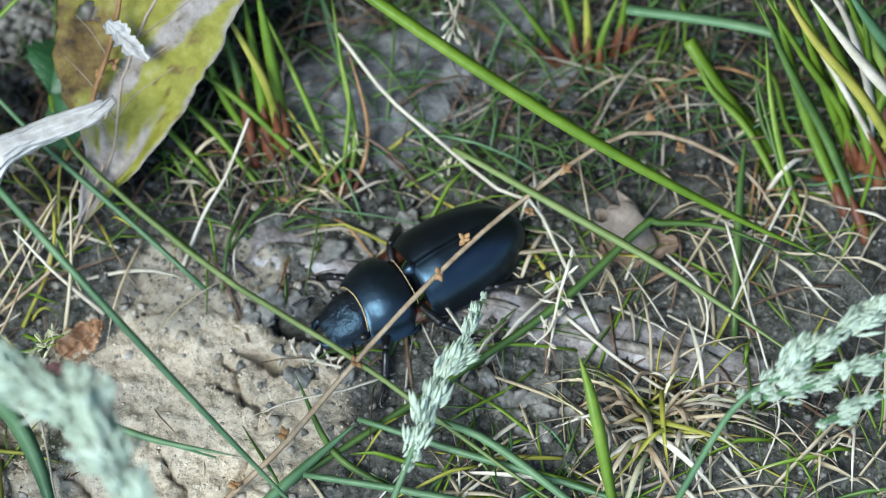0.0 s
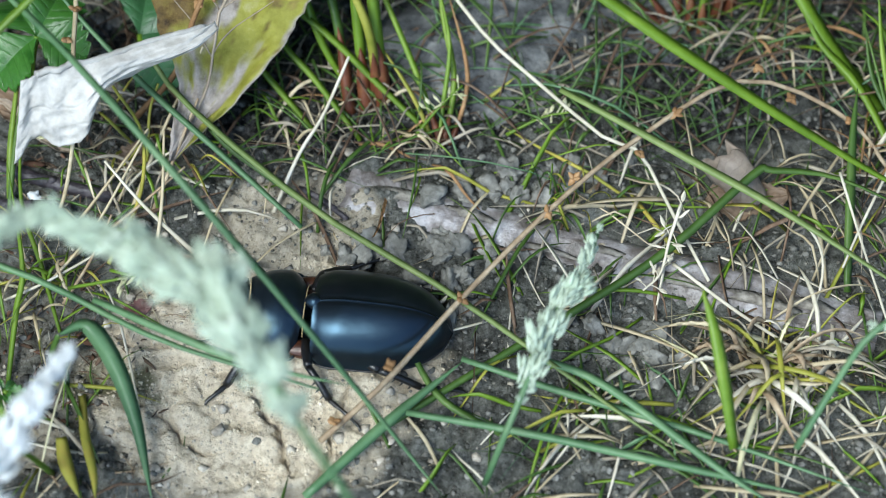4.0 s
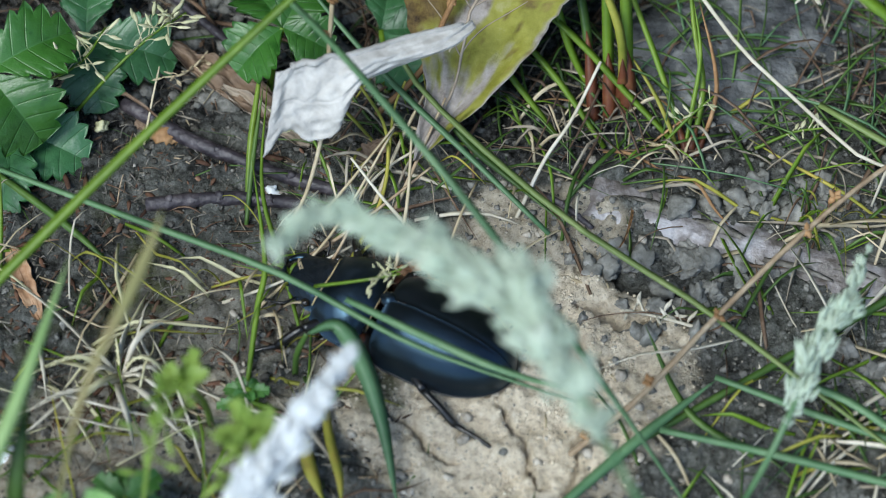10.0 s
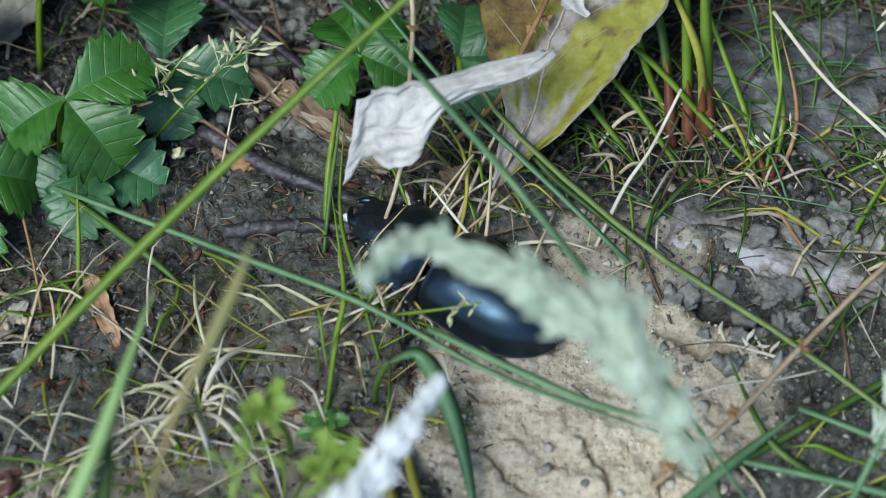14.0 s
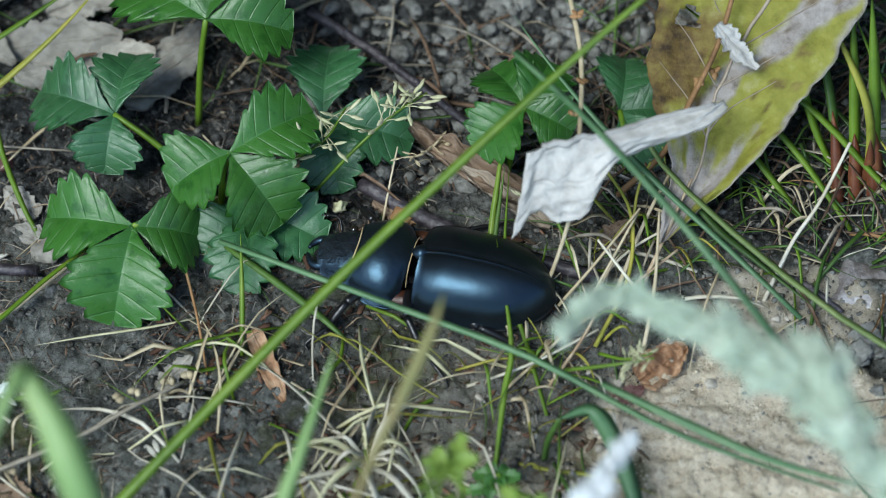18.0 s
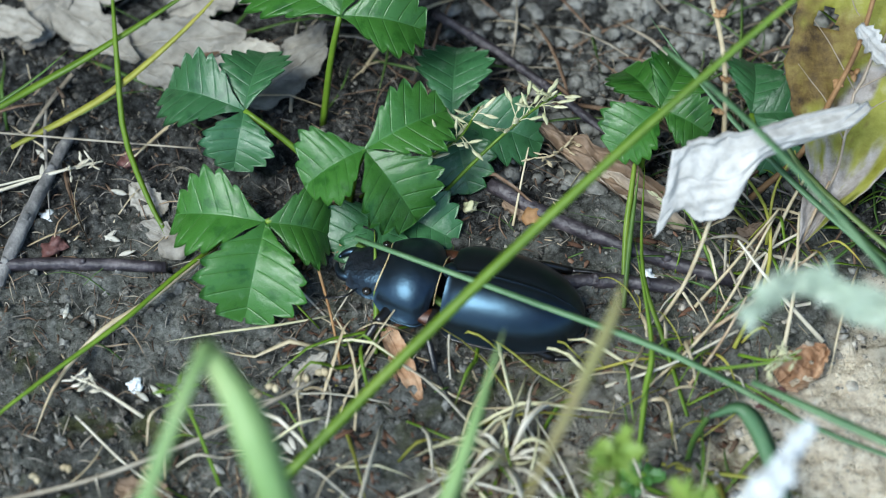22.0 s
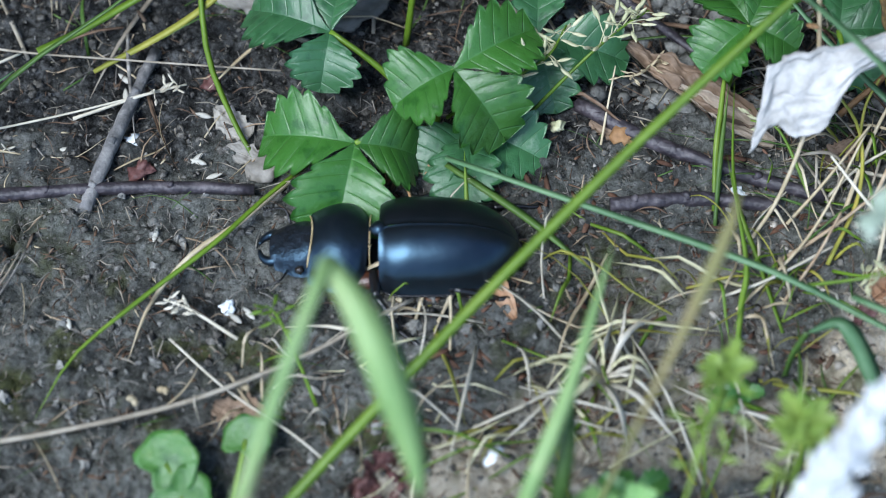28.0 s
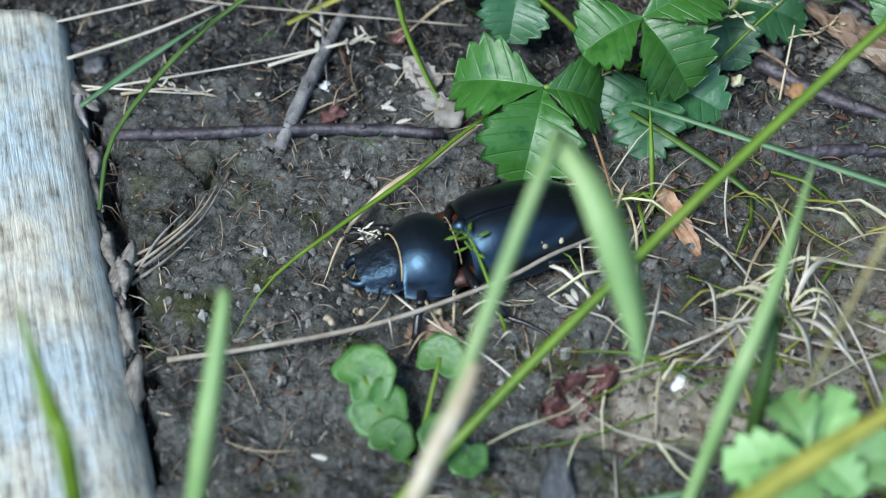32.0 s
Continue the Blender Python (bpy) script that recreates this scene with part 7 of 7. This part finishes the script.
small("husk", "dark red husk beside the twigs", "husk", ((-167.3, 8.4, 0.9)), 1.7, REDBIT, 9, 0.7)
small("husk", "dark red husk in the soil", "husk", ((-158.2, 24.6, 0.7)), 1.3, REDBIT, 10, 0.7)
small("husk", "orange husk under the leaf", "husk", ((-124.4, 8.4, 1.5)), 1.2, RUST, 11, 0.7)
small("fluff", "grey fluff at the root of the plant", "fluff", ((-149.3, 8.7, 0.9)), 2.4, GREYLEAF, 12, 0.7)
small("chip", "white chip by the dry rosette", "chip", ((-115.0, -37.7, 0.8)), 1.5, CHIP, 13, 0.6)
small("chip", "white fallen petal by the twig", "chip", ((-80.0, 4.8, 1.0)), 0.95, CHIP, 14, 0.4)
small("berry", "tiny pale green unripe berry on a stalk", "berry", ((-106.0, 15.5, 2.5)), 0.9, CREAM, 15, 0.95)
small("acorn_cap", "round brown bud on the soil", "bud", ((-96.0, 14.7, 1.0)), 1.9, BROWN, 16, 0.8)

GRAINPALE = material("seed husk", [(0.3, (0.36, 0.34, 0.28)), (0.5, (0.52, 0.50, 0.43)), (0.72, (0.66, 0.64, 0.57))], 500, 0.6, 0.3, 1500, 0.3, 0.1, island=0.2)
GRAIN = mesh("grain", *grains_data((0, 0, 0), (1, 0, 0.05), 2.6, 0.95, 7, 6), GRAINPALE)
GRAINS = [(-175.0, -17.3, 0.6), (-149.6, -15.8, 0.7), (-151.5, -16.6, 0.7), (-163.4, -51.6, 0.6), (-130.4, -24.5, 0.7), (-193.9, -3.4, 0.6), (-175.7, 1.6, 0.6), (-164.1, -2.6, 0.6), (-136.5, 8.9, 0.6), (-129.9, -23.6, 0.7), (-159.0, 10.2, 0.6), (-156.4, 7.7, 0.6),
          (-167.0, 10.6, 0.6), (-165.2, 24.0, 0.6), (-171.1, 22.4, 0.6), (-180.6, 14.4, 0.6), (-178.7, 12.4, 0.6), (-187.0, 11.3, 0.6), (-159.2, 10.9, 0.6), (-159.0, 18.7, 0.6), (-171.7, 25.6, 0.6), (-132.2, -24.3, 0.7), (-139.8, -27.9, 0.7), (-123.2, -24.2, 0.6)]
rnd = random.Random(5)
for k, p in enumerate(GRAINS):
    tagged(new("seed_grain", GRAIN), "pale dry grass seed lying on the soil", "seed", "dry seeds").matrix_world = pose(p[0] * MM, p[1] * MM, p[2] * MM, 0, 0, rnd.uniform(0, 180))


# ---- clods and crumbs of soil ----
CLODS = [mesh("clod", *rock_data(1.0, random.Random(40 + k), 0.75, 3, 0.6), CLOD, True) for k in range(6)]
rnd = random.Random(11)
for centre, spread, count in ((((-18.1, -8.4, 0.0)), (11, 6), 26), (((-26.4, -8.9, 0.0)), (6, 4), 9), (((8.8, -25.9, 0.0)), (5, 4), 16), (((8.9, -24.6, 0.0)), (5, 4), 12), (((-9.5, 3.6, 0.0)), (12, 4), 18), (((-26.9, -16.1, 0.0)), (10, 5), 16), (((-68.5, 45.4, 0.0)), (6, 6), 20), (((-72.2, 53.3, 0.0)), (16, 8), 40), (((3.3, 4.8, 0.0)), (10, 4), 14), (((-167.9, -24.2, 0.0)), (12, 8), 22), (((-159.7, -2.7, 0.0)), (12, 8), 22), (((-174.7, -30.5, 0.0)), (12, 8), 22), (((-139.1, -33.7, 0.0)), (14, 6), 20), (((-119.4, -16.4, 0.0)), (16, 6), 24)):
    for k in range(count):
        x, y = centre[0] + rnd.gauss(0, spread[0] * 0.6), centre[1] + rnd.gauss(0, spread[1] * 0.6)
        r = rnd.uniform(0.4, 1.1) if count in (20, 22, 24) else rnd.uniform(0.5, 1.9) if k % 3 else rnd.uniform(1.2, 2.4)
        ob = tagged(new("soil_clod", CLODS[rnd.randrange(6)]), "crumbly grey clod of dry soil", "clod", "soil clods")
        ob.matrix_world = Matrix.LocRotScale(((x * MM), (y * MM), (ground_at(x, y) - r * (0.25 if count in (20, 22, 24) else -0.1)) * MM), Euler((rnd.random() * 6, rnd.random() * 6, rnd.random() * 6)), (r, r, r * 0.85))


def crumbs(name, label, count, lo, hi, mat, seed, bounds, keep=None, stretch=1.0):
    """Many small grains strewn over the soil, one mesh."""
    rs = np.random.RandomState(seed)
    bm = bmesh.new()
    bmesh.ops.create_icosphere(bm, subdivisions=1, radius=1)
    base = np.array([v.co[:] for v in bm.verts])
    fc = np.array([[v.index for v in f.verts] for f in bm.faces])
    bm.free()
    x = rs.uniform(bounds[0], bounds[1], count)
    y = rs.uniform(bounds[2], bounds[3], count)
    if keep is not None:
        ok = keep(x, y) > rs.rand(count)
        x, y = x[ok], y[ok]
    n = len(x)
    r = lo + (hi - lo) * rs.rand(n) ** 2.5
    z = height(x, y) + r * 0.1
    a = rs.rand(n) * math.pi
    v = base[None] * (1 + 0.9 * (rs.rand(n, len(base), 1) - 0.5)) * r[:, None, None] * np.array([stretch, 1 / math.sqrt(stretch), 0.55 / math.sqrt(stretch)])
    c, s = np.cos(a)[:, None], np.sin(a)[:, None]
    w = np.stack([v[..., 0] * c - v[..., 1] * s + x[:, None], v[..., 0] * s + v[..., 1] * c + y[:, None], v[..., 2] + z[:, None]], -1)
    f = fc[None] + (np.arange(n) * len(base))[:, None, None]
    me = bpy.data.meshes.new(name)
    me.vertices.add(w.shape[0] * w.shape[1])
    me.vertices.foreach_set("co", (w.reshape(-1, 3) * MM).ravel())
    f = f.reshape(-1, 3)
    me.loops.add(f.size)
    me.loops.foreach_set("vertex_index", f.ravel().astype(np.int32))
    me.polygons.add(len(f))
    me.polygons.foreach_set("loop_start", np.arange(0, f.size, 3).astype(np.int32))
    me.update(calc_edges=True)
    me.materials.append(mat)
    return tagged(new(name, me), label, "soil", kind="stuff")


def palepatch(x, y):
    return ellipse(x, y, -46, -27, 24, 20, 0, 21)


RUSTBIT = material("rust bits", [(0.3, (0.035, 0.018, 0.012)), (0.5, (0.085, 0.045, 0.028)), (0.72, (0.17, 0.105, 0.07))], 400, 0.8, 0.4, 900, 0.2, island=0.5)
DARKBROWN = material("dark plant bits", [(0.3, (0.06, 0.035, 0.022)), (0.5, (0.12, 0.078, 0.05)), (0.72, (0.20, 0.15, 0.11))], 400, 0.8, 0.4, 900, 0.2, island=0.4)
DARKCRUMB = material("dark crumb", [(0.36, (0.02, 0.018, 0.015)), (0.5, (0.09, 0.085, 0.073)), (0.66, (0.22, 0.21, 0.185))], 900, 0.9, 0.6, 1500, 0.2, island=0.6)
PALECRUMB = material("pale crumb", [(0.3, (0.44, 0.375, 0.275)), (0.5, (0.62, 0.54, 0.41)), (0.7, (0.76, 0.68, 0.54))], 900, 0.9, 0.6, 1500, 0.2, island=0.4)
crumbs("soil_crumbs", "dark soil crumbs strewn over the ground", 22000, 0.08, 0.40, DARKCRUMB, 51, (-235, 80, -65, 70), lambda x, y: 1 - 0.98 * palepatch(x, y))
crumbs("grey_crumbs", "grey soil crumbs strewn over the ground", 24000, 0.10, 0.7, CLOD, 52, (-235, 80, -65, 70), lambda x, y: np.clip(0.4 + (x + 62) / 60, 0.0, 1) * (1 - 0.93 * palepatch(x, y)))
crumbs("pale_crumbs", "pale clay grains on the dried patch", 9000, 0.05, 0.3, PALECRUMB, 53, (-80, -15, -60, 0), palepatch)
CLAYGRAVEL = material("clay gravel", [(0.3, (0.15, 0.132, 0.106)), (0.5, (0.29, 0.262, 0.218)), (0.7, (0.46, 0.425, 0.36))], 900, 0.9, 0.7, 1500, 0.15, island=0.4)
crumbs("clay_gravel", "small grey-beige lumps of broken clay round the dried patch", 2600, 0.2, 1.0, CLAYGRAVEL, 57, (-85, -5, -62, 12), lambda x, y: 0.1 + 2.6 * palepatch(x, y) * (1 - palepatch(x, y)))
DARKLUMP = material("dark lump", [(0.34, (0.03, 0.027, 0.023)), (0.5, (0.105, 0.099, 0.087)), (0.68, (0.24, 0.23, 0.205))], 800, 0.95, 0.9, 1300, 0.1, island=0.35, bump_dist=0.0008)
crumbs("soil_lumps", "dark lumps of loose soil on the ground", 2300, 0.25, 0.85, DARKLUMP, 59, (-225, -62, -65, 45), None)
crumbs("back_gravel", "rounded grey lumps of soil behind the yellow leaf", 900, 0.7, 2.1, CLOD, 58, (-112, -44, 20, 66), lambda x, y: 0.85 + 0 * x)
crumbs("pale_specks", "tiny pale specks of dry crust on the soil", 1200, 0.07, 0.24, CLOD, 56, (-235, 80, -65, 70), lambda x, y: 0.7 + 0 * x)
crumbs("straw_bits", "tiny bits of straw strewn over the soil", 1000, 0.15, 0.42, STRAW, 54, (-235, 80, -65, 70), lambda x, y: 0.55 + 0 * x, 3.2)
crumbs("rust_bits", "rust-brown crumbled leaf bits on the dark soil", 420, 0.2, 0.8, RUSTBIT, 60, (-132, -70, -34, 12), None, 2.4)
crumbs("bark_bits", "tiny dark brown plant bits strewn over the soil", 700, 0.2, 0.6, DARKBROWN, 55, (-200, -60, -65, 40), None, 2.6)


# ---- tangled low grass ----
def tangle(name, label, count, seed, bounds, mats, keep=None, length=(5, 18), width=(0.3, 0.9), lift=3.5, curl=1.2, lie=None):
    """Loose short blades lying and leaning in a tangle: one mesh for each colour."""
    r = random.Random(seed)
    bags = [[] for _ in mats]
    for k in range(count):
        x, y = r.uniform(bounds[0], bounds[1]), r.uniform(bounds[2], bounds[3])
        if keep and keep(x, y) < r.random():
            continue
        a, L = (r.uniform(0, 2 * math.pi) if lie is None else radians(r.choice(lie) + r.gauss(0, 22))), r.uniform(*length)
        b = r.uniform(-curl, curl)
        pts, px, py = [(x, y, ground_at(x, y) + 0.2)], x, y
        for g in (1, 2, 3):
            px, py = px + math.cos(a + b * g / 3) * L / 3, py + math.sin(a + b * g / 3) * L / 3
            pts.append((px, py, 0.8 + lift * r.random() * math.sin(math.pi * (0.1 + 0.28 * g))))
        bags[k % len(mats)].append(blade_data(pts, r.uniform(*width) * 0.72, 6, r.uniform(-1.5, 1.5)))
    for bag, mat in zip(bags, mats):
        if bag:
            tagged(new(name, mesh(name, *joined(bag), mat)), label, "grass", kind="stuff")


def grassy(x, y):
    if ((x + 46) / 27) ** 2 + ((y + 27) / 23) ** 2 < 1:
        return 0.03
    if x > -25:
        return 0.75 if (y > 8 or x > 15) else 0.5
    return 0.85 if y > 6 else 0.35


tangle("low_grass", "tangled low green and dry grass over the soil", 820, 61, (-75, 85, -60, 7), (DARKGREEN, STRAW, GREEN, PALESTRAW, DARKGREEN, DULLSTRAW, DARKBROWN), grassy, (6, 24), (0.25, 1.0), 4.0, 0.6)
tangle("low_grass", "dark low grass and brown litter between the tufts", 480, 68, (-75, 85, 7, 62), (DARKGREEN, DULLSTRAW, DARKBROWN, DARKGREEN, DARKBROWN, DULLSTRAW), None, (6, 26), (0.25, 0.8), 4.5, 0.5)
tangle("deep_grass", "dense fine dark green grass behind the beetle", 330, 64, (-42, 88, 6, 62), (DARKGREEN, DARKGREEN, TEAL, DARKBROWN, DARKGREEN), None, (14, 38), (0.3, 0.7), 7.0, 0.5, (35, 60, 120, 140, 15))
tangle("straw_tangle", "tangled straw and green blades round the dry rosette", 130, 63, (-128, -70, -58, -2), (PALESTRAW, CREAMY, YELLOW, STRAW, GREEN), lambda x, y: 0.9 if x < -80 else 0.35, (8, 28), (0.35, 0.95), 6.0, 1.0)
tangle("straw_tangle", "tangled pale straw and yellow blades in the low grass", 130, 65, (-12, 85, -58, 6), (PALESTRAW, STRAW, YELLOW, STRAW, GREEN), None, (10, 30), (0.4, 1.2), 6.0, 0.5)
tangle("dry_litter", "dry stems and straw lying behind the strawberry leaves", 90, 67, (-190, -60, 22, 70), (DULLSTRAW, STRAW, DARKBROWN, GREYBARK, DARKGREEN), None, (10, 30), (0.4, 1.1), 4.0, 0.4)
tangle("litter", "thin dry grass litter on the dark soil", 520, 62, (-215, -60, -62, 55), (STRAW, DARKBROWN, TAN, DARKGREEN, DARKBROWN), lambda x, y: 0.9 if x > -125 or y > 15 else 0.4, (3, 12), (0.15, 0.45), 1.5)

tangle("soil_fibres", "fine dark and pale fibres matted into the bare soil", 4200, 66, (-215, -62, -62, 50), (DARKBROWN, GREYBARK, DULLSTRAW, DARKBROWN, GREYBARK), None, (0.8, 4.2), (0.10, 0.34), 0.8, 0.8)

motions()
